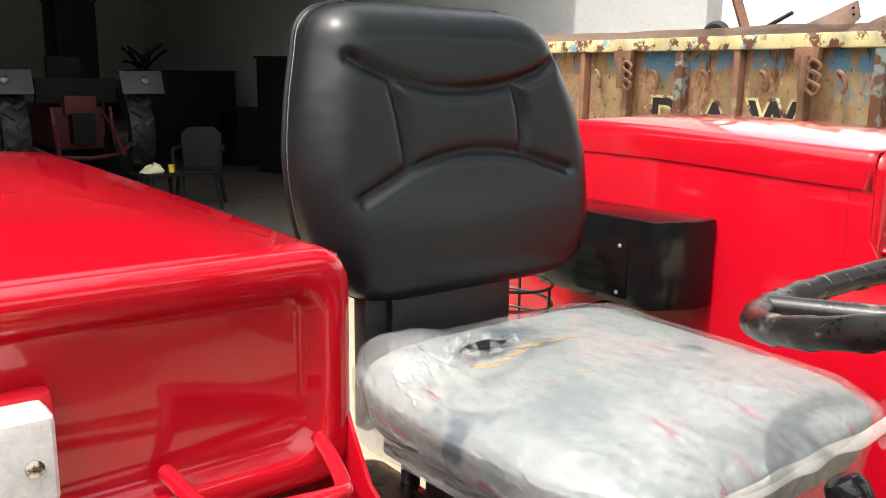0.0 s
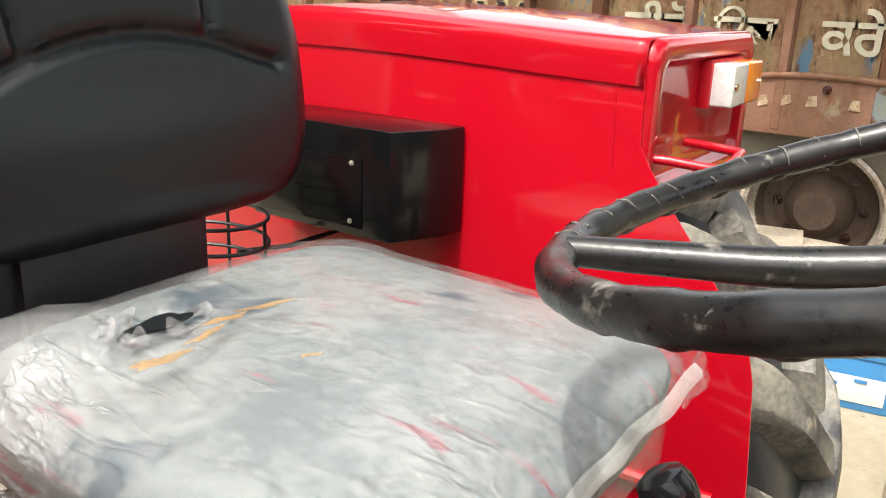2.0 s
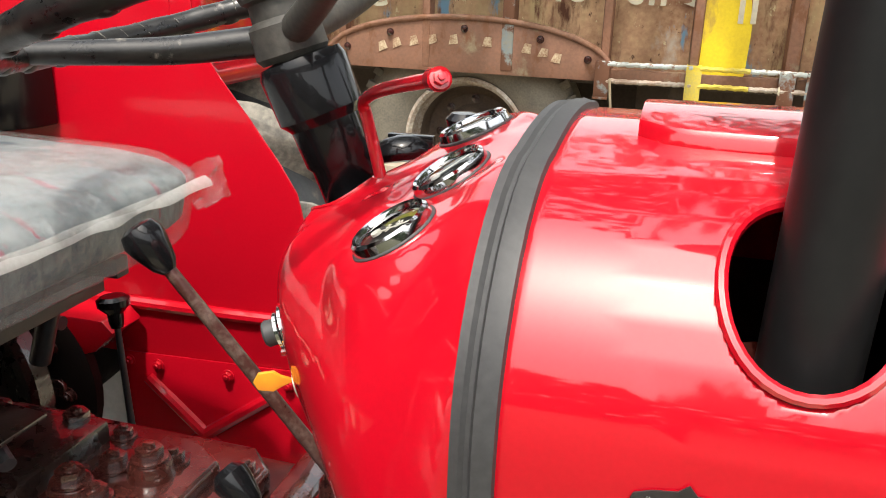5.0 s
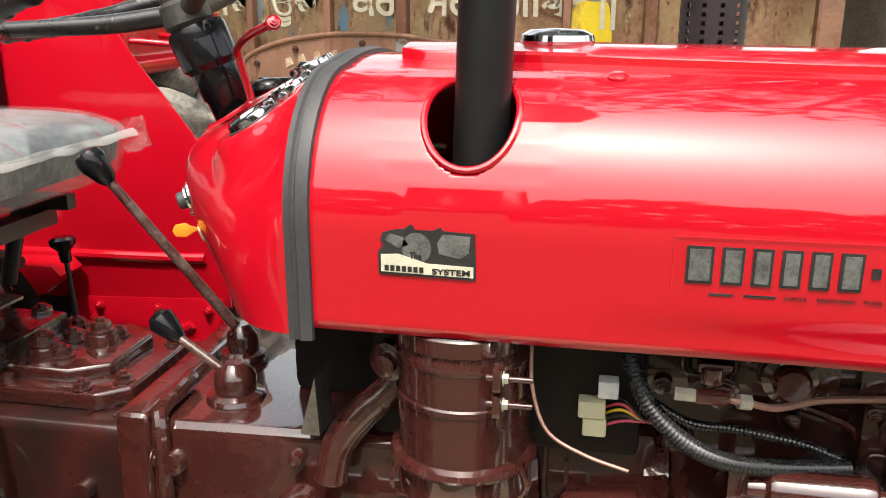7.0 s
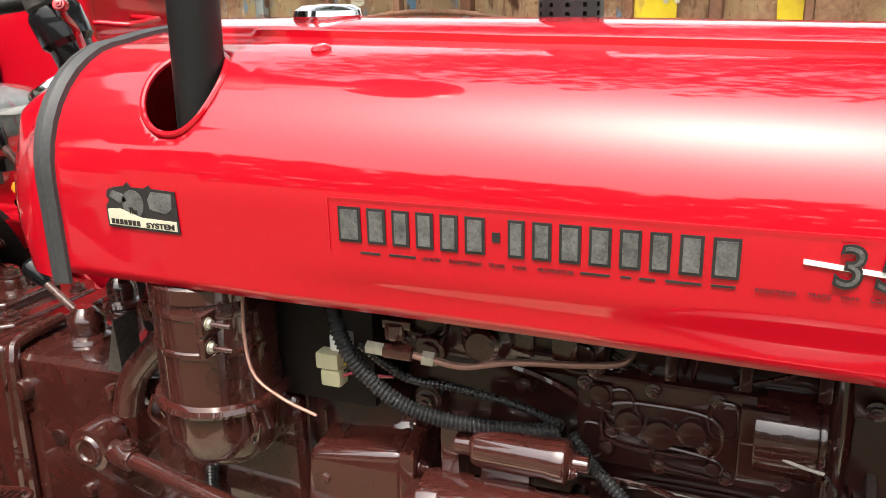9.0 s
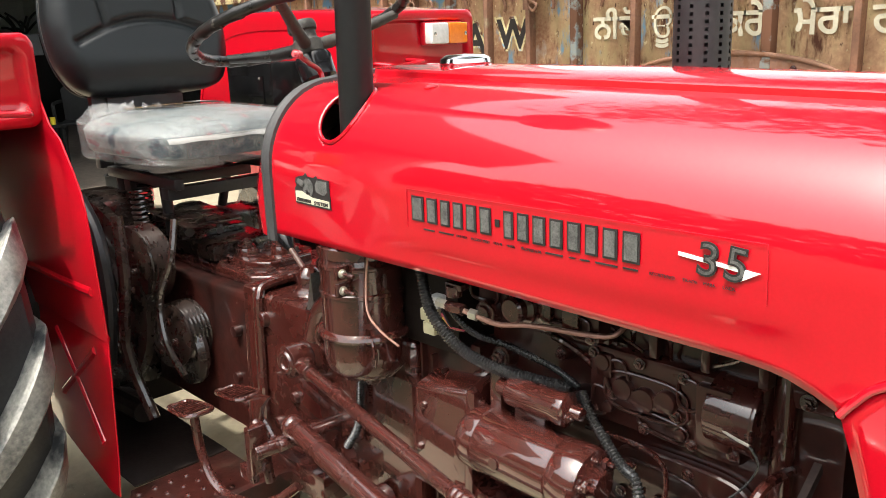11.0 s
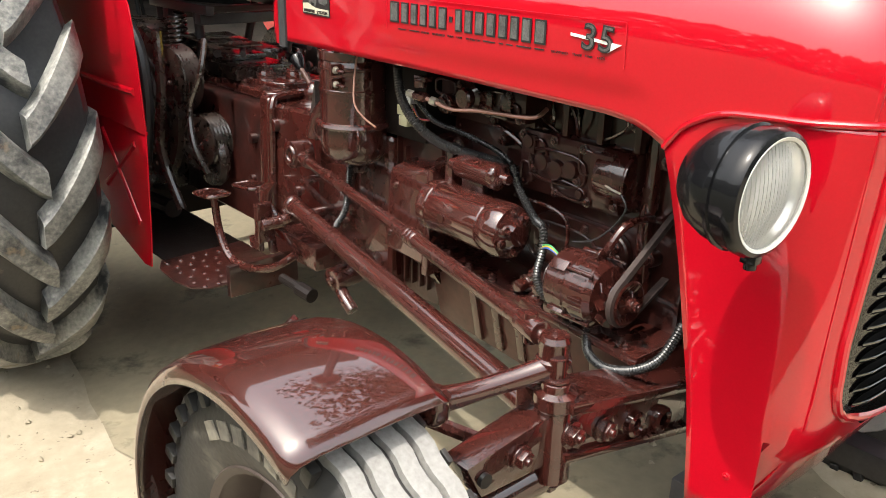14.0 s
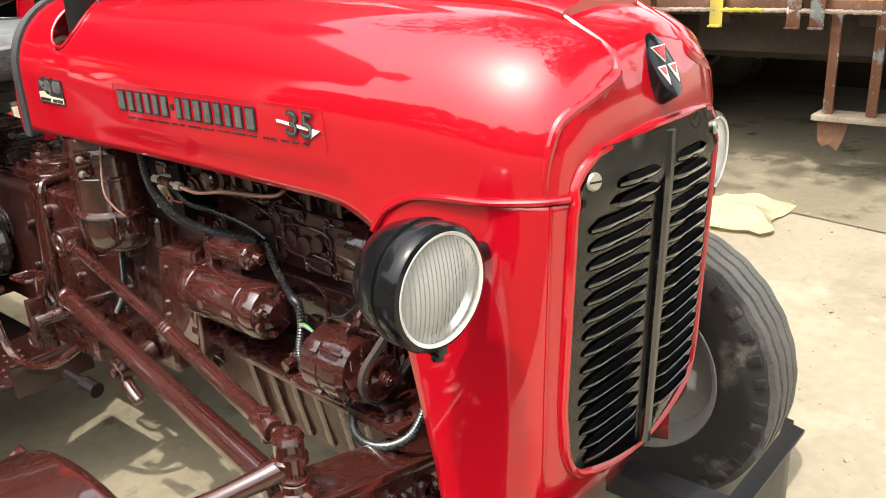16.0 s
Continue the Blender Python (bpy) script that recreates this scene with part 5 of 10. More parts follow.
part("strap", bm, RUBBER, T, "ribbed grey rubber strap over the hood joint", smooth=25)

# hood lid with fuel cap and radiator cap
bm = bmesh.new()
rows = []
for x in [0.14 + 0.02 * i for i in range(60)]:
    w, top, r, bot = lerp(HOOD, x)
    hw = 0.078 + 0.028 * min(1, (x - 0.14) / 0.5)
    if x < 0.165:
        hw -= 0.02 * (1 - (x - 0.14) / 0.025)
    e = 0.012
    row = []
    for u, l in ((-1, -0.012), (-1, e * 0.7), (-0.96, e), (-0.5, e + 0.002), (0, e + 0.003), (0.5, e + 0.002), (0.96, e), (1, e * 0.7), (1, -0.012)):
        y = u * hw
        row.append((x, C + y, top - 0.010 * (y / (w - r)) ** 2 + l))
    rows.append(row)
V = grid(bm, rows)
bm.faces.new(V[0])
bm.faces.new(V[-1][::-1])
part("hood_lid", bm, RED, T, "long raised red lid along the hood", smooth=40, bevel=0.0)
def tank_cap(x, z):
    bm = bmesh.new()
    rev(bm, [(0.0, 0.0), (0.022, 0.0), (0.024, 0.010), (0.044, 0.014), (0.047, 0.02), (0.045, 0.027), (0.034, 0.033), (0.0, 0.035)], pose(x, C, z), 32)
    c = part("filler_cap", bm, CHROME, T, "chrome filler cap")
    bm = bmesh.new()
    rev(bm, [(0.0, 0.0), (0.028, 0.0), (0.03, 0.008), (0.02, 0.012), (0, 0.012)], pose(x + 0.018, C - 0.03, z), 20)
    part("cap_base", bm, CHROME, c)
tank_cap(0.325, 1.262)
tank_cap(1.135, 1.252)
bm = bmesh.new()
rev(bm, [(0, 0.0), (0.012, 0.0), (0.012, 0.003), (0.007, 0.006), (0, 0.006)], axis((0.40, C - 0.155, 1.2495), (0, -0.25, 1)), 14)
part("rivet", bm, RED, T)

# nose: the lower front panel
def nose_x(y):
    """Plan of the nose: how far forward the skin stands at the offset y from the middle."""
    a = abs(y)
    tab = [(0.0, 1.413), (0.095, 1.411), (0.18, 1.405), (0.205, 1.400), (0.225, 1.391), (0.24, 1.376), (0.252, 1.352), (0.258, 1.325)]
    return lerp(tab, a)[0]
def nose_tuck(z):
    """How far the nose falls back towards its lower edge."""
    return 0.042 * max(0.0, 1.0 - z) + 0.5 * max(0.0, 0.56 - z)
def edge_x(z):
    return lerp([(0.36, 1.232), (0.5, 1.214), (0.6, 1.198), (0.69, 1.179), (0.79, 1.158), (0.883, 1.134), (0.948, 1.112)], z)[0]
bm = bmesh.new()
rows = []
zs = [0.40, 0.44, 0.48, 0.52, 0.56, 0.6, 0.66, 0.72, 0.78, 0.84, 0.9, 0.945, 0.96, 0.975, 0.99, 1.0, 1.008, 1.016]
for z in zs:
    tuck = nose_tuck(z)
    row = []
    side = []
    seam_x = lerp([(0.945, 1.112), (0.985, 1.146), (1.006, 1.192), (1.013, 1.25), (1.0165, 1.31)], z)[0] if z > 0.945 else edge_x(z)
    for i in range(11):
        x = seam_x + (1.325 - seam_x) * i / 10
        side.append((x, -0.2705 + 0.0125 * max(0, (x - 1.11) / 0.215) ** 1.5 - 0.05 * max(0.0, 0.56 - z)))
    for a in (0.252, 0.24, 0.225, 0.205, 0.18, 0.14, 0.10, 0.05):
        side.append((nose_x(a) - tuck, -a * (1 - 0.4 * max(0.0, 0.56 - z))))
    full = side + [(nose_x(0.0) - tuck, 0.0)] + [(x, -y) for x, y in side[::-1]]
    rows.append([(x, C + y, z) for x, y in full])
grid(bm, rows)
nose = part("nose_panel", bm, RED, T, "red lower nose panel around the grille", smooth=50)
sol = nose.modifiers.new("thickness", 'SOLIDIFY')
sol.thickness, sol.offset = 0.005, -1
# rolled bead along the seam
for s in (-1, 1):
    bm = bmesh.new()
    pts = [(x, C + s * y, z) for x, y, z in ((1.112, 0.2715, 0.947), (1.128, 0.2715, 0.968), (1.146, 0.271, 0.986), (1.192, 0.270, 1.008), (1.25, 0.269, 1.0145), (1.31, 0.265, 1.017), (1.34, 0.256, 1.019), (1.375, 0.239, 1.021), (1.399, 0.212, 1.022))]
    tube(bm, spline(pts, 6), 0.0046, 10)
    part("seam_bead", bm, RED, nose)

# upright seams beside the grille
for s in (-1, 1):
    bm = bmesh.new()
    tube(bm, spline([(nose_x(0.232) + 0.0005 - nose_tuck(z), C + s * 0.232 * (1 - 0.4 * max(0.0, 0.56 - z)), z) for z in (1.016, 0.9, 0.75, 0.6, 0.5, 0.44)], 4), 0.0021, 6)
    part("upright_seam", bm, RED, nose)

# raised surround from the lid round the grille
GZ0, GZ1 = 0.600, 1.070
def grille_half(z):
    """Half width of the grille at the height z."""
    top = lerp([(0.57, 0.11), (0.60, 0.168), (0.62, 0.188), (0.65, 0.199), (0.72, 0.206), (1.0, 0.203), (1.035, 0.196), (1.058, 0.182), (1.070, 0.16)], z)[0]
    return top
def skin_x(y, z):
    """The nose's skin, hood dome included."""
    a = abs(y)
    x = nose_x(a) - nose_tuck(z)
    if z > 1.022:
        best = 1.30
        for xx in [1.30 + 0.004 * i for i in range(36)]:
            w, top, r, bot = lerp(HOOD, xx)
            sp = top - 0.010 - r
            lim = w if z < sp else (w - r + math.sqrt(max(0.0, r * r - (z - sp) ** 2)) if z < top - 0.01 else (w - r) * 0.5)
            if a <= lim and z <= top:
                best = xx
        x = min(x, best)
    return x
bm = bmesh.new()
ring = []
for s in (-1, 1):
    col = [(s * (grille_half(z) + 0.004), z) for z in [GZ0 + (GZ1 - GZ0) * i / 26 for i in range(27)]]
    ring += col if s < 0 else col[::-1]
tops = [(y, GZ1 + 0.010 * (1 - (y / 0.165) ** 2)) for y in [-0.165 + 0.033 * i for i in range(1, 10)]]
bots = [(y, GZ0 - 0.034 * (1 - (y / 0.17) ** 2)) for y in [0.17 - 0.034 * i for i in range(1, 10)]]
ring = ring[:27] + tops + ring[27:] + bots
tube(bm, [(skin_x(y, z) + 0.002, C + y, z) for y, z in ring], 0.0075, 10, closed=True)
part("grille_lip", bm, RED, nose)

bm = bmesh.new()
rows = []
for i in range(31):
    z = GZ0 - 0.032 + (GZ1 - GZ0 + 0.040) * i / 30
    h = grille_half(z)
    rows.append([(skin_x(h * u, z) + 0.0035 + 0.004 * (1 - abs(u)) + (0.006 if z > 1.0 else 0.0), C + h * u, z) for u in [-1 + k / 10 for k in range(21)]])
grid(bm, rows)
bmesh.ops.solidify(bm, geom=bm.faces[:], thickness=-0.002)
grille = part("grille", bm, GRILLE, T, "glossy black pressed steel grille")
bm = bmesh.new()
tube(bm, [(skin_x(0, z) + 0.008, C, z) for z in [GZ0 - 0.026 + (GZ1 - GZ0 + 0.026) * i / 30 for i in range(31)]], 0.0115, 10)
part("middle_rib", bm, GRILLE, grille)
for s in (-1, 1):
    for k in range(17):
        z = GZ0 + 0.020 + k * 0.0252
        h = grille_half(z)
        a, b = (0.026, h - 0.024) if k < 15 else (0.026, h - 0.07)
        bm = bmesh.new()
        n = 10
        rows = []
        for i in range(n + 1):
            u = i / n
            y = a + (b - a) * u
            e = max(0.06, min(1.0, 5 * min(u, 1 - u) + 0.06)) ** 0.7
            x = skin_x(y, z) + 0.006 + (0.007 if z > 0.985 else 0.0)
            row = []
            for dx, dz in ((-0.001, -0.0085), (0.004, -0.0065), (0.0085, -0.002), (0.0105, 0.0025), (0.0095, 0.0035), (0.006, -0.001), (0.0, -0.0035)):
                row.append((x + dx * e, C + s * y, z + dz * (0.5 + 0.5 * e)))
            rows.append(row)
        grid(bm, rows)
        part("louvre", bm, GRILLE, grille, smooth=60)
        # black strip laid on the grille for the dark of the louvre's opening
        bm = bmesh.new()
        rows = []
        for i in range(n + 1):
            u = i / n
            y = a + (b - a) * u
            e = max(0.1, min(1.0, 6 * min(u, 1 - u) + 0.1)) ** 0.7
            x = skin_x(y, z) + 0.0068 + (0.007 if z > 0.985 else 0.0)
            rows.append([(x, C + s * y, z - 0.0035 * e), (x, C + s * y, z + 0.0088 * e)])
        grid(bm, rows)
        bmesh.ops.solidify(bm, geom=bm.faces[:], thickness=-0.0008)
        part("louvre_slot", bm, DIAL, grille, smooth=60)
    bm = bmesh.new()
    p = (skin_x(0.178, 1.038) + 0.0105, C + s * 0.178, 1.038)
    rev(bm, [(0, 0.0), (0.0115, 0.0), (0.012, 0.003), (0.009, 0.006), (0, 0.0065)], axis(p, (1, s * 0.4, 0.1)), 20)
    scr = part("grille_screw", bm, ZINC, grille, "slotted bright screw")
    bm = bmesh.new()
    box(bm, (-0.009, -0.0012, 0.0062), (0.009, 0.0012, 0.0072), axis(p, (1, s * 0.4, 0.1)))
    part("slot", bm, DIAL, scr)

# small hole with a bolt low on each flank, a black disc for its dark inside
for s in (-1, 1):
    bm = bmesh.new()
    rev(bm, [(0, 0.0), (0.013, 0.0), (0.013, 0.001), (0, 0.0015)], axis((1.283, C + s * 0.263, 0.485), (0, s, 0)), 20)
    hole = part("flank_hole", bm, DIAL, nose)
    bolt(bolt_red, (1.283, C + s * 0.262, 0.483), (0, s, 0), 0.006, hole)

# raised contour lines on the nose dome
for s in (-1, 1):
    bm = bmesh.new()
    pts = []
    for y, z in ((0.098, 1.236), (0.098, 1.214), (0.096, 1.19), (0.097, 1.172), (0.110, 1.155), (0.160, 1.137), (0.206, 1.116), (0.224, 1.087), (0.230, 1.05), (0.230, 1.026)):
        x = skin_x(y, z)
        if z > 1.235:
            x = 1.30
        pts.append((x - 0.002, C + s * y, z))
    tube(bm, spline(pts, 8), lambda t, i: 0.0055 + 0.003 * math.sin(math.pi * t), 10)
    part("nose_crease", bm, RED, T)

# badge
bp_ = Vector((1.4085, C, 1.155))
bd = Vector((0.86, 0, 0.51)).normalized()
M = Matrix.Translation(bp_) @ Matrix(((0, -bd.z, bd.x, 0), (1, 0, 0, 0), (0, bd.x, bd.z, 0), (0, 0, 0, 1)))
bm = bmesh.new()
rev(bm, [(0.0, 0.006), (0.026, 0.006), (0.03, 0.004), (0.031, -0.02), (0, -0.02)], M @ Matrix.Diagonal((1.0, 1.55, 1, 1)), 36)
badge = part("badge", bm, BLACK, T, "oval black badge with red and white triangles")
def tri_plate(pts, h, material, name):
    bm = bmesh.new()
    prism(bm, [M @ Vector((x, y, h)) for x, y in pts], bd * 0.0012)
    part(name, bm, material, badge)
tri_plate([(-0.02, 0.026), (0.02, 0.026), (0.0, 0.002)], 0.0062, WHITE, "white_triangle")
tri_plate([(-0.0165, 0.0242), (0.0165, 0.0242), (0.0, 0.0045)], 0.0072, RED, "red_triangle")
for s in (-1, 1):
    tri_plate([(s * 0.003, -0.002), (s * 0.026, -0.002), (s * 0.013, -0.03)], 0.0062, WHITE, "white_triangle")
    tri_plate([(s * 0.007, -0.0045), (s * 0.022, -0.0045), (s * 0.0135, -0.0165)], 0.0072, RED, "red_triangle")

# headlamps
for s in (-1, 1):
    y = C + (-0.398 if s < 0 else 0.357)
    m = axis((1.243 if s < 0 else 1.228, y, 0.962 if s < 0 else 0.948), (1, s * 0.06, -0.02)) @ Matrix.Diagonal((1.03, 1.03, 1.06, 1))
    bm = bmesh.new()
    rev(bm, [(0, -0.004), (0.022, 0.0), (0.044, 0.011), (0.06, 0.028), (0.069, 0.05), (0.072, 0.075), (0.072, 0.088), (0.07, 0.09), (0.0, 0.088)], m, 48)
    lamp = part("headlamp", bm, BLACK, T, "round black headlamp with ribbed glass")
    bm = bmesh.new()
    rev(bm, [(0.0715, 0.066), (0.074, 0.067), (0.0745, 0.072), (0.0715, 0.073)], m, 48, close=True)
    rev(bm, [(0.071, 0.086), (0.074, 0.088), (0.0745, 0.098), (0.071, 0.104), (0.066, 0.106), (0.063, 0.101), (0.065, 0.09)], m, 48, close=True)
    part("lamp_rim", bm, BLACK, lamp)
    bm = bmesh.new()
    rev(bm, [(0.064, 0.097), (0.05, 0.075), (0.03, 0.058), (0.012, 0.05), (0, 0.049)], m, 40)
    part("reflector", bm, MIRROR, lamp)
    bm = bmesh.new()
    rev(bm, [(0.011, 0.05), (0.012, 0.068), (0.006, 0.076), (0, 0.077)], m, 20)
    part("bulb", bm, CLEAR, lamp)
    bm = bmesh.new()
    n = 44
    rows = []
    for i in range(n + 1):
        u = -1 + 2 * i / n
        lim = math.sqrt(max(1e-4, 1 - u * u))
        rows.append([m @ Vector((0.0645 * u, 0.0645 * lim * (-1 + 2 * j / 16), 0.100 + 0.011 * (1 - (u * u + (lim * (-1 + 2 * j / 16)) ** 2)) + (0.0013 if i % 2 else 0.0))) for j in range(17)])
    grid(bm, [[r[k] for r in rows] for k in range(17)])
    part("lens", bm, LENS, lamp, "ribbed clear glass", smooth=20)
    bm = bmesh.new()
    rev(bm, [(0.0625, 0.1005), (0.0665, 0.1035), (0.0655, 0.1065), (0.0615, 0.1045)], m, 48, close=True)
    part("inner_ring", bm, WHITE, lamp)
    bm = bmesh.new()
    cyl(bm, m @ Vector((0, 0, 0.03)), (1.30, C + s * 0.26, 0.95), 0.014, n=12)
    cyl(bm, (1.335, y, 0.885), (1.335, y, 0.864), 0.008, n=10)
    box(bm, (1.325, y - 0.008, 0.872), (1.345, y + 0.008, 0.886))
    part("bracket", bm, BLACK, lamp, bevel=0.001)

# decals
SY = C - 0.2725
def decal(name, pts, material, parent, lift=0.0, y=SY):
    bm = bmesh.new()
    prism(bm, [(x, y - lift, z) for x, z in pts], (0, 0.0012, 0))
    return part(name, bm, material, parent)
def rect(x0, z0, x1, z1):
    return [(x0, z0), (x1, z0), (x1, z1), (x0, z1)]
x = 0.474
for wide in [0.031, 0.026, 0.024, 0.024, 0.024, 0.026, 0.013, 0.022, 0.024, 0.026, 0.026, 0.025, 0.024, 0.026, 0.029]:
    dash = wide < 0.02
    z0, z1 = (1.077, 1.087) if dash else (1.063, 1.101)
    bar = decal("lettering_bar", rect(x, z0, x + wide - 0.005, z1), DECAL_K, T, 0.0004)
    if not dash:
        decal("bar_fill", rect(x + 0.003, z0 + 0.003, x + wide - 0.008, z1 - 0.003), DECAL_G, bar, 0.0014)
    x += wide + (0.0025 if wide > 0.02 else 0.003)
def print_z(x):
    return 1.0502 + 0.0097 * (x - 0.5)
for x0, x1 in ((0.498, 0.521), (0.531, 0.561), (0.732, 0.76), (0.77, 0.78), (0.787, 0.802), (0.811, 0.843), (0.851, 0.872)):
    decal("print_bar", rect(x0, print_z(x0) + 0.0008, x1, print_z(x1) + 0.0026), DECAL_K, T, -0.0002)
for body, x0, x1 in (("LIMITED", 0.568, 0.589), ("REGISTERED", 0.598, 0.633), ("TRADE", 0.64, 0.657), ("MARK", 0.665, 0.68), ("PROPRIETOR", 0.69, 0.726), ("REGISTERED", 0.888, 0.922), ("TRADE", 0.931, 0.95), ("MARK", 0.957, 0.972), ("USER.", 0.98, 0.996)):
    o = words("small_print", body, 0.0052, DECAL_K, T, Matrix(), 0.0, 0.0004)
    o.matrix_basis = pose(x0, SY - 0.0001, print_z(x0), 90) @ Matrix.Diagonal(((x1 - x0) / max(v.co.x for v in o.data.vertices), 1, 1, 1))
dart = decal("white_dart", [(0.925, 1.0835), (0.925, 1.088), (1.022, 1.079), (0.998, 1.0655), (1.0, 1.0765)], WHITE, T, 0.0002)
for body, x in (("3", 0.947), ("5", 0.980)):
    n = words("number", body, 0.051, DECAL_K, T, pose(x, SY - 0.0024, 1.0685, 90) @ Matrix(((1.04, 0.26, 0, 0), (0, 1, 0, 0), (0, 0, 1, 0), (0, 0, 0, 1))), 0.0016, 0.0006)
    words("number_fill", body, 0.051, DECAL_G, n, pose(0, 0, 0.0009), -0.0008, 0.0003)
bm = bmesh.new()
for a, b in (((0.462, 1.11), (1.028, 1.112)), ((1.028, 1.112), (1.030, 1.046)), ((0.462, 1.11), (0.462, 1.05))):
    tube(bm, [(a[0], SY + 0.0004, a[1]), (b[0], SY + 0.0004, b[1])], 0.0006, 4)
part("decal_edge", bm, RED_IN, T)
emb = decal("emblem", [(0.163, 1.053), (0.267, 1.051), (0.265, 1.101), (0.232, 1.1025), (0.229, 1.1065), (0.222, 1.1025), (0.203, 1.1025), (0.198, 1.1085), (0.192, 1.1035), (0.178, 1.1015), (0.168, 1.098), (0.165, 1.09), (0.169, 1.085), (0.163, 1.078)], DECAL_K, T, 0.0004)
decal("emblem_strip", [(0.166, 1.056), (0.264, 1.054), (0.264, 1.0655), (0.215, 1.067), (0.2, 1.072), (0.184, 1.076), (0.166, 1.0745)], DECAL_C, emb, 0.0014)
decal("emblem_disc", [(0.204 + 0.0155 * math.cos(a), 1.083 + 0.0165 * math.sin(a)) for a in [i * math.pi / 12 for i in range(24)]], DECAL_G, emb, 0.0012)
decal("emblem_shape", [(0.228, 1.078), (0.250, 1.074), (0.259, 1.0805), (0.2605, 1.098), (0.232, 1.099), (0.226, 1.09)], DECAL_G, emb, 0.0012)
decal("emblem_shape", [(0.17, 1.0905), (0.176, 1.0975), (0.19, 1.094), (0.196, 1.086), (0.185, 1.0825)], DECAL_G, emb, 0.0012)
bm = bmesh.new()
for i in range(7):
    box(bm, (0.170 + i * 0.0062, SY - 0.0024, 1.0575 - i * 0.0001), (0.170 + i * 0.0062 + 0.0044, SY - 0.0012, 1.0635 - i * 0.0001))
part("emblem_bars", bm, DECAL_K, emb)
for body, size, x0, x1, z in (("SYSTEM", 0.0086, 0.2205, 0.2605, 1.0562), ("The", 0.0105, 0.197, 0.2095, 1.0715)):
    o = words("emblem_word", body, size, DECAL_K, emb, Matrix(), 0.0002, 0.0005)
    o.matrix_basis = pose(x0, SY - 0.0018, z, 90) @ Matrix.Diagonal(((x1 - x0) / max(v.co.x for v in o.data.vertices), 1, 1, 1))

# gauges on the cowl
def gauge(pad, kind):
    n = pad[1].normalized()
    x, y, z = Vector(pad[0]) + n * 0.001
    up = Vector((1, 0, 0))
    up = (up - n * up.dot(n)).normalized()
    rt = up.cross(n)
    m = Matrix.Translation((x, y, z)) @ Matrix.Scale(0.95, 4) @ Matrix((( rt.x, up.x, n.x, 0), (rt.y, up.y, n.y, 0), (rt.z, up.z, n.z, 0), (0, 0, 0, 1)))
    bm = bmesh.new()
    rev(bm, [(0.0265, 0.004), (0.0285, 0.0085), (0.031, 0.0095), (0.0335, 0.0075), (0.0345, 0.002), (0.0345, -0.02), (0.0265, -0.02)], m, 44, close=True)
    g = part("gauge", bm, CHROME, T, "round dash gauge with a chrome bezel and black dial")
    bm = bmesh.new()
    rev(bm, [(0.0, 0.001), (0.0275, 0.001), (0.0275, -0.01), (0, -0.01)], m, 32)
    part("dial", bm, DIAL, g)
    bm = bmesh.new()
    rev(bm, [(0.034, -0.012), (0.0365, -0.012), (0.0365, 0.000), (0.0345, 0.001)], m, 40, close=True)
    part("gasket", bm, RUBBER, g)
    tilt = {0: -4, 1: 34, 2: 20}[kind]
    mm = m @ pose(-0.004, -0.016, 0.0, 0, 0, tilt)
    bm = bmesh.new()
    prism(bm, [mm @ Vector(p) for p in ((-0.0008, 0, 0.003), (0.0008, 0, 0.003), (0.0004, 0.036, 0.003), (-0.0004, 0.036, 0.003))], n * 0.0006)
    cyl(bm, mm @ Vector((0, 0, 0.002)), mm @ Vector((0, 0, 0.0045)), 0.0042, n=16)
    part("needle", bm, WHITE, g)
    bm = bmesh.new()
    for i in range(5):
        q = m @ pose(-0.004, -0.016, 0.0, 0, 0, tilt + 40 - 22 * i)
        box(bm, (-0.0006, 0.0325, 0.0014), (0.0006, 0.0375 if i % 2 else 0.0395, 0.002), q)
    part("marks", bm, WHITE, g)
    def arc(mt, r0, r1, a0, a1, name):
        bm = bmesh.new()
        A = [m @ Vector((r0 * math.sin(radians(a)) * 1.0, r0 * math.cos(radians(a)), 0.0013)) for a in np.linspace(a0, a1, 14)]
        B = [m @ Vector((r1 * math.sin(radians(a)) * 1.0, r1 * math.cos(radians(a)), 0.0013)) for a in np.linspace(a0, a1, 14)]
        grid(bm, [A, B])
        part(name, bm, mt, g)
    if kind == 0:
        arc(OLIVE, 0.019, 0.026, -130, 10, "scale_arc")
        words("reading", "-50", 0.0095, WHITE, g, m @ pose(-0.0165, -0.002, 0.0016, 0, 0, 8), 0.0002, 0.0001)
        words("reading", "0", 0.0095, WHITE, g, m @ pose(-0.0025, 0.0075, 0.0016), 0.0002, 0.0001)
        words("reading", "50", 0.0095, WHITE, g, m @ pose(0.008, -0.001, 0.0016, 0, 0, -8), 0.0002, 0.0001)
        words("reading", "AMP", 0.0065, WHITE, g, m @ pose(-0.016, -0.0105, 0.0016), 0.0002, 0.0001)
    elif kind == 1:
        arc(GREEN, 0.015, 0.021, -5, 60, "green_arc")
    else:
        for i in range(6):
            bm = bmesh.new()
            a = radians(-100 + 36 * i)
            cyl(bm, m @ Vector((0.02 * math.sin(a), 0.02 * math.cos(a), 0.001)), m @ Vector((0.02 * math.sin(a), 0.02 * math.cos(a), 0.0018)), 0.0025, n=8)
            part("figure_bar", bm, WHITE, g)
    bm = bmesh.new()
    rev(bm, [(0.0275, 0.0055), (0.015, 0.0072), (0, 0.0078)], m, 32)
    part("cover_glass", bm, GLASS, g)
for kind, pad in enumerate(PADS):
    gauge(pad, kind)

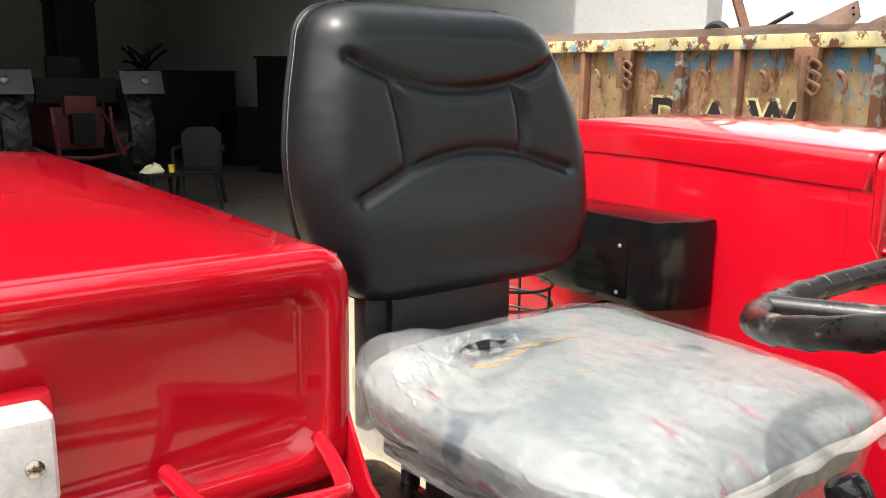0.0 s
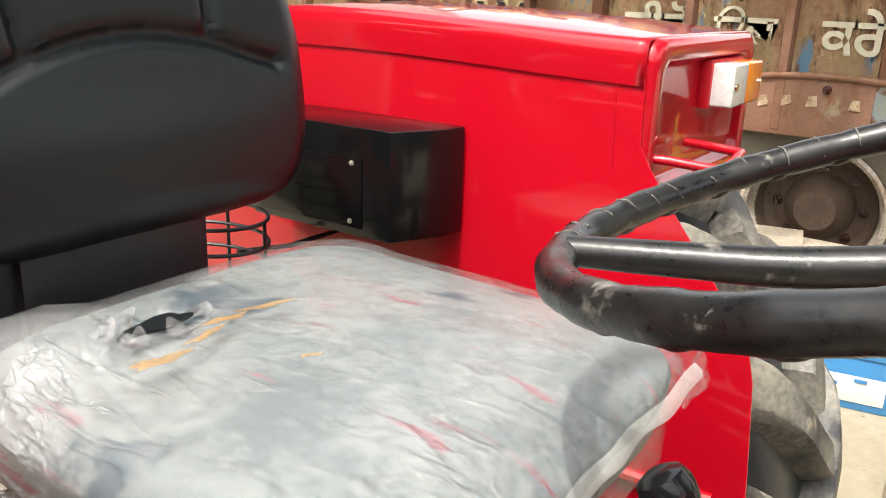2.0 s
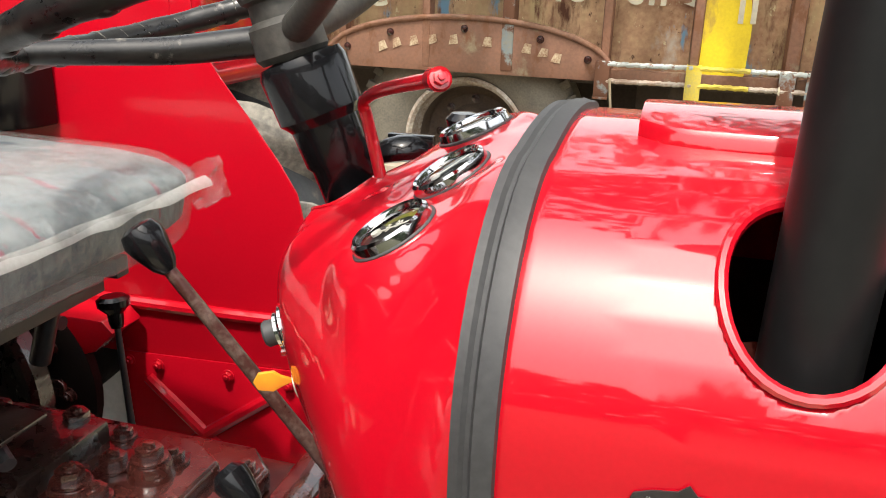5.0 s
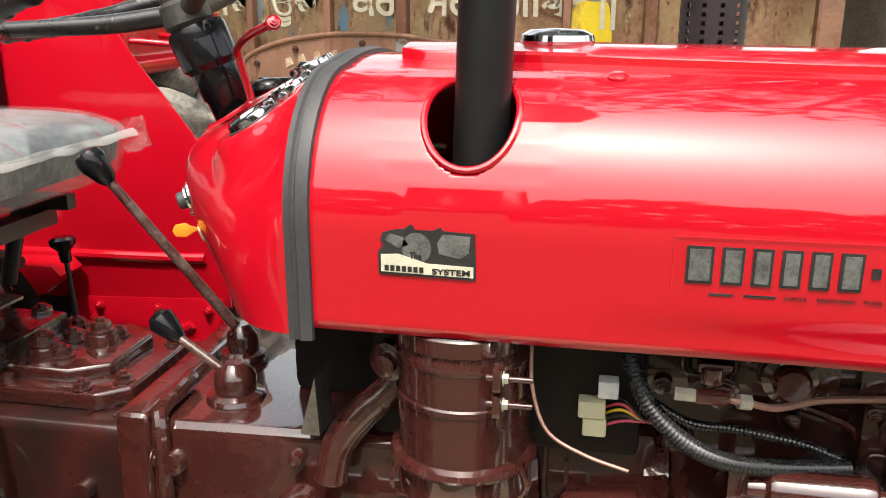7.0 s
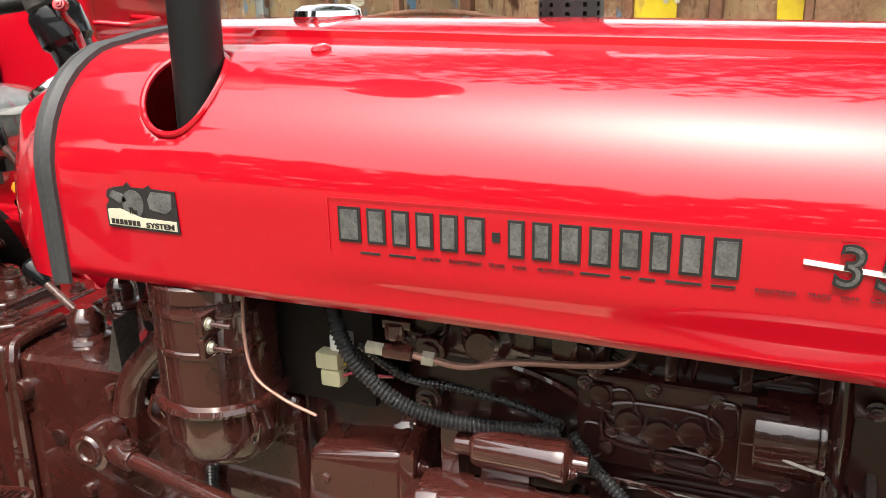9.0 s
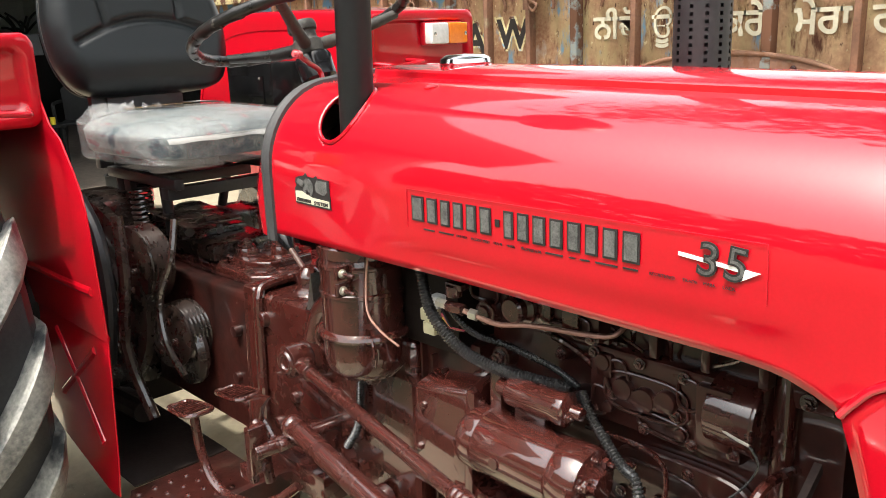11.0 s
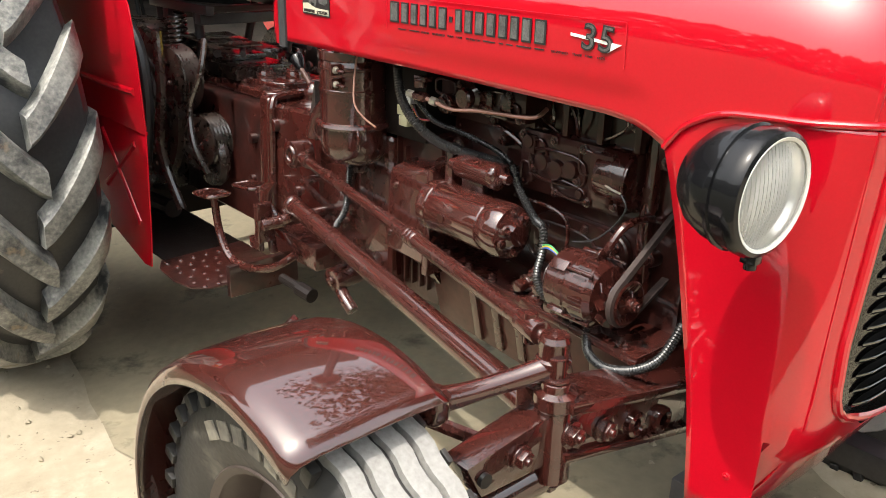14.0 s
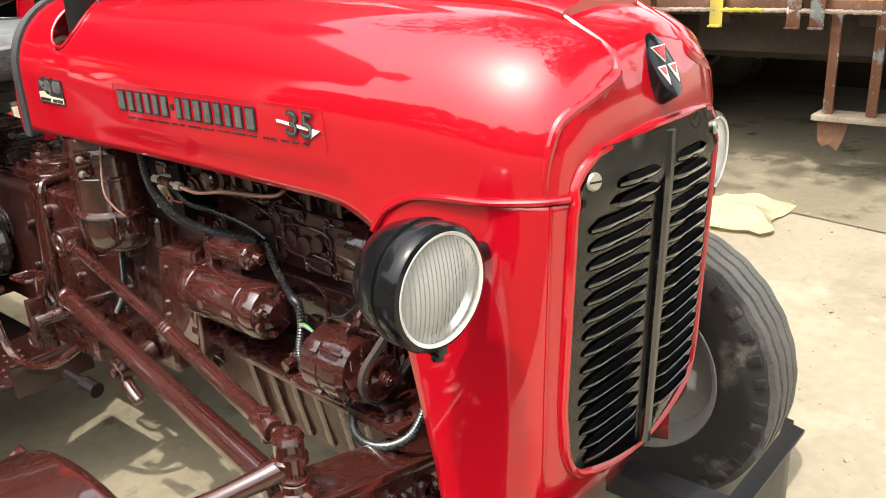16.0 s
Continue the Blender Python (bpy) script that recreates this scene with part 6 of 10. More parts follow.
# bent red bar over the dash
bm = bmesh.new()
tube(bm, spline([(-0.078, 0.765, 1.195), (-0.092, 0.765, 1.25), (-0.094, 0.762, 1.262), (-0.086, 0.75, 1.271), (-0.05, 0.70, 1.287), (0.004, 0.642, 1.3035)], 8), 0.0056, 24)
cyl(bm, (-0.078, 0.765, 1.193), (-0.078, 0.765, 1.2), 0.013, 0.009, 12)
hb = part("dash_bar", bm, RED, T, "bent red bar welded to the dash")
bolt(bolt_red, (0.0105, 0.633, 1.305), (0.4, -0.7, 0.35), 0.0055, hb)
bm = bmesh.new()
cyl(bm, (0.003, 0.646, 1.303), (0.0105, 0.633, 1.305), 0.0088, n=14)
part("bar_end", bm, RED, hb)
# far controls
bm = bmesh.new()
rev(bm, [(0, 0), (0.026, 0.0), (0.031, 0.006), (0.030, 0.014), (0.024, 0.021), (0.012, 0.025), (0, 0.026)], axis((-0.085, 0.845, 1.197), (-0.2, 0.2, 1)), 32)
box(bm, (-0.10, 0.84, 1.212), (-0.055, 0.852, 1.224))
part("throttle_knob", bm, BLACK, T, bevel=0.001)
bm = bmesh.new()
cyl(bm, (-0.03, 0.86, 1.20), (-0.03, 0.86, 1.238), 0.008, n=14)
rev(bm, [(0, 0), (0.016, 0.0), (0.018, 0.006), (0.012, 0.012), (0, 0.013)], pose(-0.03, 0.86, 1.234), 20)
part("choke_knob", bm, BLACK, T)
# horn button, stub and key on the rear face of the cowl
def rear_x(y):
    """How far back the cowl reaches at the offset y."""
    return lerp([(0.0, -0.169), (0.07, -0.168), (0.095, -0.163), (0.13, -0.152), (0.166, -0.135), (0.198, -0.11), (0.226, -0.08), (0.25, -0.04), (0.263, 0.0)], abs(y - C))[0]
def face_x(y, z):
    x = rear_x(y)
    return x + 0.42 * max(0.0, 1.165 - z) * min(1.0, (0.06 - x) / 0.19)
for (y, z), prof, mt, nm in (((0.672, 1.088), [(0.0, 0.0), (0.019, 0.0), (0.021, 0.002), (0.021, 0.006), (0.0165, 0.009), (0.0165, 0.012)], CHROME, "horn_ring"), ((0.672, 1.088), [(0.018, 0.003), (0.017, 0.009), (0.011, 0.013), (0.0115, 0.022), (0.010, 0.024), (0, 0.024)], RUBBER, "horn_button"), ((0.66, 1.047), [(0.0, 0), (0.0145, 0.0), (0.016, 0.002), (0.016, 0.005), (0.0125, 0.008), (0.012, 0.012), (0.0, 0.012)], ZINC, "key_switch")):
    bm = bmesh.new()
    rev(bm, prof, axis((face_x(y, z) + 0.004, y, z), (-1, -0.35, -0.35)), 28)
    part(nm, bm, mt, T)
bm = bmesh.new()
x = face_x(0.66, 1.047) - 0.010
prism(bm, [(x + 0.004, 0.655, 1.050), (x - 0.008, 0.652, 1.053), (x - 0.014, 0.650, 1.057), (x - 0.026, 0.646, 1.055), (x - 0.030, 0.645, 1.047), (x - 0.026, 0.646, 1.040), (x - 0.014, 0.650, 1.039), (x - 0.006, 0.653, 1.044)], (0.0015, -0.0045, 0))
part("ignition_key", bm, AMBER, T, "orange plastic key head", bevel=0.0012)
bolt(bolt_red, (face_x(0.672, 1.018), 0.672, 1.018), (-1, -0.45, 0), 0.006, T)
bm = bmesh.new()
cyl(bm, (face_x(0.675, 1.066), 0.675, 1.066), (face_x(0.675, 1.066) - 0.014, 0.67, 1.064), 0.004, n=10)
part("red_stub", bm, RED, T)

# steering column and wheel
base, hubc = Vector((-0.126, 0.803, 1.150)), Vector((-0.197, 0.793, 1.3625))
ax = (hubc - base).normalized()
foot = Vector((-0.112, 0.806, 1.150))
m = axis(foot, (hubc - foot).normalized())
bm = bmesh.new()
rev(bm, [(0.0, -0.05), (0.0285, -0.05), (0.0285, 0.055), (0.032, 0.06), (0.033, 0.095), (0.036, 0.099), (0.0405, 0.104), (0.0415, 0.148), (0.038, 0.156), (0.026, 0.158), (0.024, 0.175), (0, 0.175)], m, 32)
col = part("steering_column", bm, BLACK, T, "black painted steering column")
wm = axis(hubc, ax)
WR_ = 0.2402
wheel_pts = [wm @ Vector((WR_ * math.cos(2 * math.pi * i / 240), WR_ * math.sin(2 * math.pi * i / 240), 0.0)) for i in range(240)]
bm = bmesh.new()
tube(bm, wheel_pts, lambda t, i: 0.0128 + 0.0005 * math.sin(i * 0.7) + 0.0009 * (i % 4) / 4 * (0.5 + 0.5 * noise.noise((i * 0.03, 0, 7))), 16, closed=True)
sw = part("steering_wheel", bm, GRIP, T, "black tape-wrapped steering wheel, worn and dusty", smooth=60)
bump = None
for i in range(28):
    a = 2 * math.pi * (i + 0.5) / 28
    mm = wm @ Matrix.Rotation(a, 4, 'Z') @ Matrix.Translation((WR_, 0, -0.0065))
    if bump is None:
        bm = bmesh.new()
        bmesh.ops.create_uvsphere(bm, u_segments=10, v_segments=6, radius=1.0, matrix=Matrix.Diagonal((0.0088, 0.015, 0.0085, 1)))
        bump = part("grip_bump", bm, GRIP, sw)
        bump.matrix_basis = mm
    else:
        share("grip_bump", bump, mm, sw)
# overlapping edges of the tape on the far half of the rim
bm = bmesh.new()
rnd = random.Random(12)
for k in range(46):
    a = 2 * math.pi * (k + rnd.uniform(-0.3, 0.3)) / 46
    c = wm @ Vector((WR_ * math.cos(a), WR_ * math.sin(a), 0.0))
    if c.y < hubc.y - 0.06:
        continue
    lean = Matrix.Rotation(rnd.uniform(-0.45, 0.1), 4, 'X')
    mm = wm @ Matrix.Rotation(a, 4, 'Z') @ Matrix.Translation((WR_, 0, 0)) @ lean
    arc = [mm @ Vector((0.0135 * math.cos(q), 0.0, 0.0135 * math.sin(q))) for q in [rnd.uniform(-0.5, 0.6) + 0.33 * i for i in range(10)]]
    tube(bm, arc, lambda t, i: 0.0003 + 0.0008 * math.sin(math.pi * t), 5)
part("tape_edges", bm, TAPE, sw)["kind"] = "stuff"
HUBM = mat("dusty_grey_hub", (0.022, 0.021, 0.019), (0.075, 0.070, 0.060), 0.5, 0.7, s1=9, s2=140, bump=0.5, dist=0.002)
bm = bmesh.new()
rev(bm, [(0, -0.072), (0.03, -0.072), (0.034, -0.066), (0.033, -0.04), (0.027, -0.034), (0.026, -0.019), (0.031, -0.016), (0.0325, -0.011), (0.0325, -0.001), (0.029, 0.005), (0, 0.007)], wm, 32)
part("hub", bm, HUBM, sw)
yax, rear = Vector((0, 1, 0)), Vector((0, 1, 0)).cross(ax).normalized()
if rear.x > 0:
    rear = -rear
for deg in (106, -14, -134):
    d = (yax * math.cos(radians(deg)) + rear * math.sin(radians(deg)))
    bm = bmesh.new()
    tube(bm, spline([hubc + d * 0.02 - ax * 0.05, hubc + d * 0.1 - ax * 0.036, hubc + d * 0.17 - ax * 0.018, hubc + d * (WR_ - 0.004)], 5), lambda t, i: 0.0145 - 0.004 * t, 14)
    part("spoke", bm, HUBM if deg != 106 else GRIP, sw)

# intake stack and shielded exhaust
bm = bmesh.new()
rev(bm, [(0, -0.03), (0.030, -0.03), (0.030, 0.58), (0.07, 0.59), (0.105, 0.62), (0.11, 0.68), (0.09, 0.73), (0, 0.75)], axis((0.258, 0.580, 1.13), (0.03, 0.0, 1)), 32)
part("intake_pipe", bm, PIPE, T, "black satin air intake pipe")
ex = Vector((0.556, 1.187, 1.0))
bm = bmesh.new()
cyl(bm, ex, ex + Vector((0, 0, 0.75)), 0.03, n=24)
exh = part("exhaust", bm, SATIN, T, "black exhaust pipe with a perforated heat shield")
bm = bmesh.new()
cols, lev = 24, 44
hw = 0.054
for i in range(cols):
    a0, a1 = 2 * math.pi * i / cols, 2 * math.pi * (i + 1) / cols
    am = (a0 + a1) / 2
    for j in range(lev):
        z0 = 1.12 + j * 0.014
        if i % 2 == 0:
            ring_o = [(a0, z0), (a1, z0), (a1, z0 + 0.014), (a0, z0 + 0.014)]
            ring_i = [(a0 + (a1 - a0) * 0.25, z0 + 0.0035), (a0 + (a1 - a0) * 0.75, z0 + 0.0035), (a0 + (a1 - a0) * 0.75, z0 + 0.0105), (a0 + (a1 - a0) * 0.25, z0 + 0.0105)]
            O = [bm.verts.new((ex.x + hw * math.cos(a), ex.y + hw * math.sin(a), z)) for a, z in ring_o]
            I = [bm.verts.new((ex.x + hw * math.cos(a), ex.y + hw * math.sin(a), z)) for a, z in ring_i]
            for q in range(4):
                bm.faces.new((O[q], O[(q + 1) % 4], I[(q + 1) % 4], I[q]))
        else:
            bm.faces.new([bm.verts.new((ex.x + hw * math.cos(a), ex.y + hw * math.sin(a), z)) for a, z in ((a0, z0), (a1, z0), (a1, z0 + 0.014), (a0, z0 + 0.014))])
bmesh.ops.remove_doubles(bm, verts=bm.verts, dist=1e-5)
part("heat_shield", bm, SATIN, exh, "perforated black heat shield")

# rear fenders
def fender(s):
    """s = -1: right, 1: left. yi: the inner plate, yo: the outer edge."""
    yi, yo = (0.345, -0.11) if s < 0 else (1.262, 1.715)
    dz = -0.036 if s < 0 else 0.0
    Y = lambda u: yi + (yo - yi) * u
    tag = "red rear fender with a pressed front panel"
    # crowned top running back over the tyre
    bm = bmesh.new()
    prof = [(-0.575, 1.404), (-0.70, 1.408), (-0.95, 1.418), (-1.20, 1.418), (-1.36, 1.392), (-1.47, 1.33), (-1.55, 1.23), (-1.60, 1.10)]
    if s < 0:
        prof = [(-0.575, 1.404), (-0.70, 1.406), (-0.95, 1.409), (-1.25, 1.411), (-1.50, 1.408), (-1.66, 1.396), (-1.74, 1.365), (-1.80, 1.29), (-1.84, 1.15)]
    pts = spline([(x, 0, z + dz) for x, z in prof], 5)
    rows = []
    for p in pts:
        crown = min(1.0, max(0.0, (-0.575 - p.x) / 0.16))
        rows.append([(p.x + 0.0, Y(u), p.z - (dr if dr > 0 else dr * crown)) for u, dr in (((-0.002, 0.05), (0.0, 0.022), (0.012, 0.008), (0.045, 0.001)) if s < 0 else ((0.004, 0.060), (-0.006, 0.059), (-0.006, 0.022), (-0.002, 0.009), (0.010, 0.002), (0.03, -0.001))) + ((0.3, -0.006), (0.7, -0.010), (0.96, -0.006), (0.99, 0.002), (1.0, 0.016), (1.0, 0.045))])
    V = grid(bm, rows)
    top = part("fender_top", bm, RED_F, T, tag, smooth=55)
    mod = top.modifiers.new("thickness", 'SOLIDIFY')
    mod.thickness, mod.offset = 0.003, -1
    # front: a rounded frame with a sunk panel
    bm = bmesh.new()
    def ring(x, inset, rad, z1=1.404 + dz, z0=1.178 + dz * 0.4):
        out = []
        a0, a1 = yi + (0.003 if s < 0 else 0.0045), yo
        lo, hi = min(a0, a1) + inset, max(a0, a1) - inset
        for cx, cz, st in ((hi - rad, z1 - inset - rad, 0), (lo + rad, z1 - inset - rad, 90), (lo + rad, z0 + inset + rad, 180), (hi - rad, z0 + inset + rad, 270)):
            for k in range(6):
                a = radians(st + 18 * k)
                out.append((x, cx + rad * math.cos(a), cz + rad * math.sin(a)))
        return out
    V = grid(bm, [ring(-0.60, 0.0, 0.03), ring(-0.575, 0.0, 0.03), ring(-0.566, 0.003, 0.03), ring(-0.562, 0.010, 0.03), ring(-0.562, 0.026, 0.028), ring(-0.566, 0.032, 0.026), ring(-0.576, 0.036, 0.026), ring(-0.580, 0.042, 0.025)], closed=True)
    bm.faces.new(V[-1])
    front = part("fender_front", bm, RED_F, T, "red fender front with a sunk panel", smooth=55)
    # inner plate
    bm = bmesh.new()
    out = [(-0.575, 1.38), (-0.572, 1.27), (-0.556, 1.243), (-0.53, 1.205), (-0.48, 1.142), (-0.43, 1.075), (-0.402, 1.03), (-0.392, 0.99), (-0.384, 0.90), (-0.376, 0.80), (-0.37, 0.70), (-0.80, 0.70), (-1.05, 0.72), (-1.30, 0.80), (-1.50, 0.95), (-1.60, 1.10), (-1.55, 1.23), (-1.47, 1.33), (-1.36, 1.385), (-0.9, 1.40)]
    lip = 0.024 if s < 0 else 0.034
    out = [(x, min(z, lerp([(-1.6, 1.10), (-1.55, 1.23), (-1.47, 1.33), (-1.36, 1.392), (-1.2, 1.418), (-0.95, 1.418), (-0.575, 1.404)], x)[0] - lip)) for x, z in out]
    prism(bm, [(x, yi, z + (dz if z > 1.2 else 0)) for x, z in out], (0, s * 0.004, 0))
    plate = part("fender_plate", bm, RED_F, T, "flat red inner fender plate", bevel=0.0012)
    bm = bmesh.new()
    if s < 0:
        tube(bm, [(-1.45, yi, 1.343 + dz), (-0.60, yi, 1.337 + dz)], 0.0017, 6)
    tube(bm, [(-0.612, yi, 1.352 + dz), (-0.607, yi, 1.235)], 0.0014, 6)
    part("pressed_line", bm, RED_F, plate)
    bm = bmesh.new()
    tube(bm, spline([(-1.15, yi, 0.80), (-0.9, yi, 0.80), (-0.6, yi, 0.803), (-0.46, yi, 0.806), (-0.42, yi, 0.808)], 4), lambda t, i: 0.012, 10)
    part("lower_bead", bm, RED_F, plate)
    # bolted lower plate with a cross pressing
    bm = bmesh.new()
    back = -0.92 if s < 0 else -0.748
    low = [(back, 0.705), (-0.385, 0.72), (-0.372, 0.42), (-0.375, 0.33), (-0.42, 0.325), (-0.70, 0.385), (back - 0.003, 0.42)]
    yb = lambda z: yi - s * (0.006 + (0.0 if s > 0 else -0.06) * max(0, (0.70 - z)) / 0.33 * 0.4)
    A = [bm.verts.new((x, yb(z), z)) for x, z in low]
    B = [bm.verts.new((x, yb(z) + s * 0.004, z)) for x, z in low]
    bm.faces.new(A)
    bm.faces.new(B[::-1])
    for i in range(len(A)):
        j = (i + 1) % len(A)
        bm.faces.new((A[j], A[i], B[i], B[j]))
    lp = part("lower_plate", bm, RED_F, T, "red lower plate with a pressed cross", bevel=0.001)
    bm = bmesh.new()
    for p, q in (((-0.70, 0.66), (-0.44, 0.44)), ((-0.46, 0.66), (-0.68, 0.50))):
        tube(bm, [(p[0], yb(p[1]), p[1]), ((p[0] + q[0]) / 2, yb((p[1] + q[1]) / 2) - s * 0.002, (p[1] + q[1]) / 2), (q[0], yb(q[1]), q[1])], 0.012, 10)
    part("pressed_cross", bm, RED_F, lp)
    for x, z in ((-0.735, 0.69), (-0.676, 0.69), (-0.537, 0.692), (-0.42, 0.694)):
        bolt(bolt_red, (x, yi - s * 0.009, z), (0, -s, 0), 0.0085, lp)
    # indicator
    ym = 0.79 + s * 0.785
    dz = -0.072 if s < 0 else 0.0
    bm = bmesh.new()
    k = 1.28 if s < 0 else 1.0
    box(bm, (-0.582, ym - 0.083 * k, 1.296 + dz), (-0.562, ym + 0.083 * k, 1.368 + dz))
    ind = part("indicator", bm, RED_IN, T, "white and orange indicator lamp", bevel=0.006)
    for a, b, mt, nm in ((-0.078, -0.004, CLEAR, "white_lens"), (-0.003, 0.078, ORANGE, "orange_lens")):
        bm = bmesh.new()
        lo, hi = sorted((ym + s * a * k, ym + s * b * k))
        box(bm, (-0.565, lo, 1.300 + dz), (-0.530, hi, 1.364 + dz))
        part(nm, bm, mt, ind, bevel=0.007, segs=3)
    for a in (-0.066, 0.066):
        bm = bmesh.new()
        rev(bm, [(0, 0), (0.006, 0), (0.006, 0.002), (0, 0.0025)], axis((-0.5295, ym + s * a * k, 1.33 + dz), (1, 0, 0)), 14)
        part("lens_screw", bm, CHROME, ind)
    # hand loop
    bm = bmesh.new()
    y0 = yi + s * 0.03
    zl = 0.045 if s > 0 else 0.0
    tube(bm, spline([(-0.568, y0, 1.205 + zl), (-0.545, y0 + s * 0.005, 1.205 + zl), (-0.495, y0 + s * 0.02, 1.20 + zl), (-0.482, y0 + s * 0.035, 1.2 + zl), (-0.484, y0 + s * 0.11, 1.207 + zl), (-0.495, y0 + s * 0.125, 1.208 + zl), (-0.568, y0 + s * 0.13, 1.212 + zl)], 8), 0.0065, 22)
    part("hand_loop", bm, RED, T, "bent red hand loop")
fender(-1)
fender(1)

# wheels
def rear_wheel(y, s):
    R, W = 0.60, 0.30
    cx, cz, k = (-0.968, 0.632, 1.095) if s < 0 else (-0.945, 0.665, 1.0)
    m = axis((cx, y, cz), (0, 1, 0)) @ Matrix.Diagonal((k, k, 1.1, 1))
    bm = bmesh.new()
    prof = [(0.36, -0.115), (0.38, -0.13), (0.45, -0.148), (0.52, -0.15), (0.565, -0.142), (0.585, -0.125), (0.596, -0.08), (R, 0.0), (0.596, 0.08), (0.585, 0.125), (0.565, 0.142), (0.52, 0.15), (0.45, 0.148), (0.38, 0.13), (0.36, 0.115)]
    rev(bm, prof, m, 72, close=True)
    t = part("rear_tyre", bm, TYRE_R, T, "big dusty rear tyre with worn chevron lugs")
    seed = None
    for side in (-1, 1):
        bm = bmesh.new()
        rows = []
        n = 9
        for i in range(n + 1):
            u = i / n
            yy = side * (-0.012 + 0.166 * u)
            th = -0.34 * u ** 1.2
            base = np.interp(abs(yy), [0, 0.08, 0.125, 0.142, 0.15], [0.598, 0.594, 0.583, 0.563, 0.52])
            tip = np.interp(abs(yy), [0, 0.09, 0.128, 0.155], [0.646, 0.643, 0.630, 0.585])
            hw = 0.037 + 0.021 * u
            row = []
            for da, r in ((-hw * 1.25, base - 0.006), (-hw, (base + tip) / 2), (-hw * 0.82, tip - 0.004), (-hw * 0.7, tip), (hw * 0.7, tip), (hw * 0.82, tip - 0.004), (hw, (base + tip) / 2), (hw * 1.25, base - 0.006)):
                a = th + da / 0.62
                row.append((r * math.cos(a), r * math.sin(a), yy))
            rows.append(row)
        V = grid(bm, rows)
        bm.faces.new(V[0])
        bm.faces.new(V[-1][::-1])
        seed = part("tyre_lug", bm, LUG if s < 0 else LUG_D, t, smooth=30)
        turn = (180.0 / 17 if side > 0 else 0) + (10.0 if s < 0 else 0)
        seed.matrix_basis = m @ pose(0, 0, 0, 0, 0, turn)
        for k in range(1, 17):
            share("tyre_lug", seed, m @ pose(0, 0, 0, 0, 0, 360.0 / 17 * k + turn), t)
    bm = bmesh.new()
    o = -s
    rev(bm, [(0.355, -0.12), (0.372, -0.128), (0.375, -0.118), (0.35, -0.105), (0.34, -0.05), (0.33, 0.0), (0.20, 0.02), (0.12, 0.015), (0, 0.015)], m, 48)
    rev(bm, [(0.355, 0.12), (0.372, 0.128), (0.375, 0.118), (0.35, 0.105), (0.34, 0.05), (0.33, 0.0)], m, 48)
    part("rim", bm, mat("silver_rim_paint", (0.45, 0.45, 0.44), (0.36, 0.36, 0.35), 0.4, 0.55, s1=8, s2=80, bump=0.1), t)
rear_wheel(0.045, -1)
rear_wheel(1.515, 1)

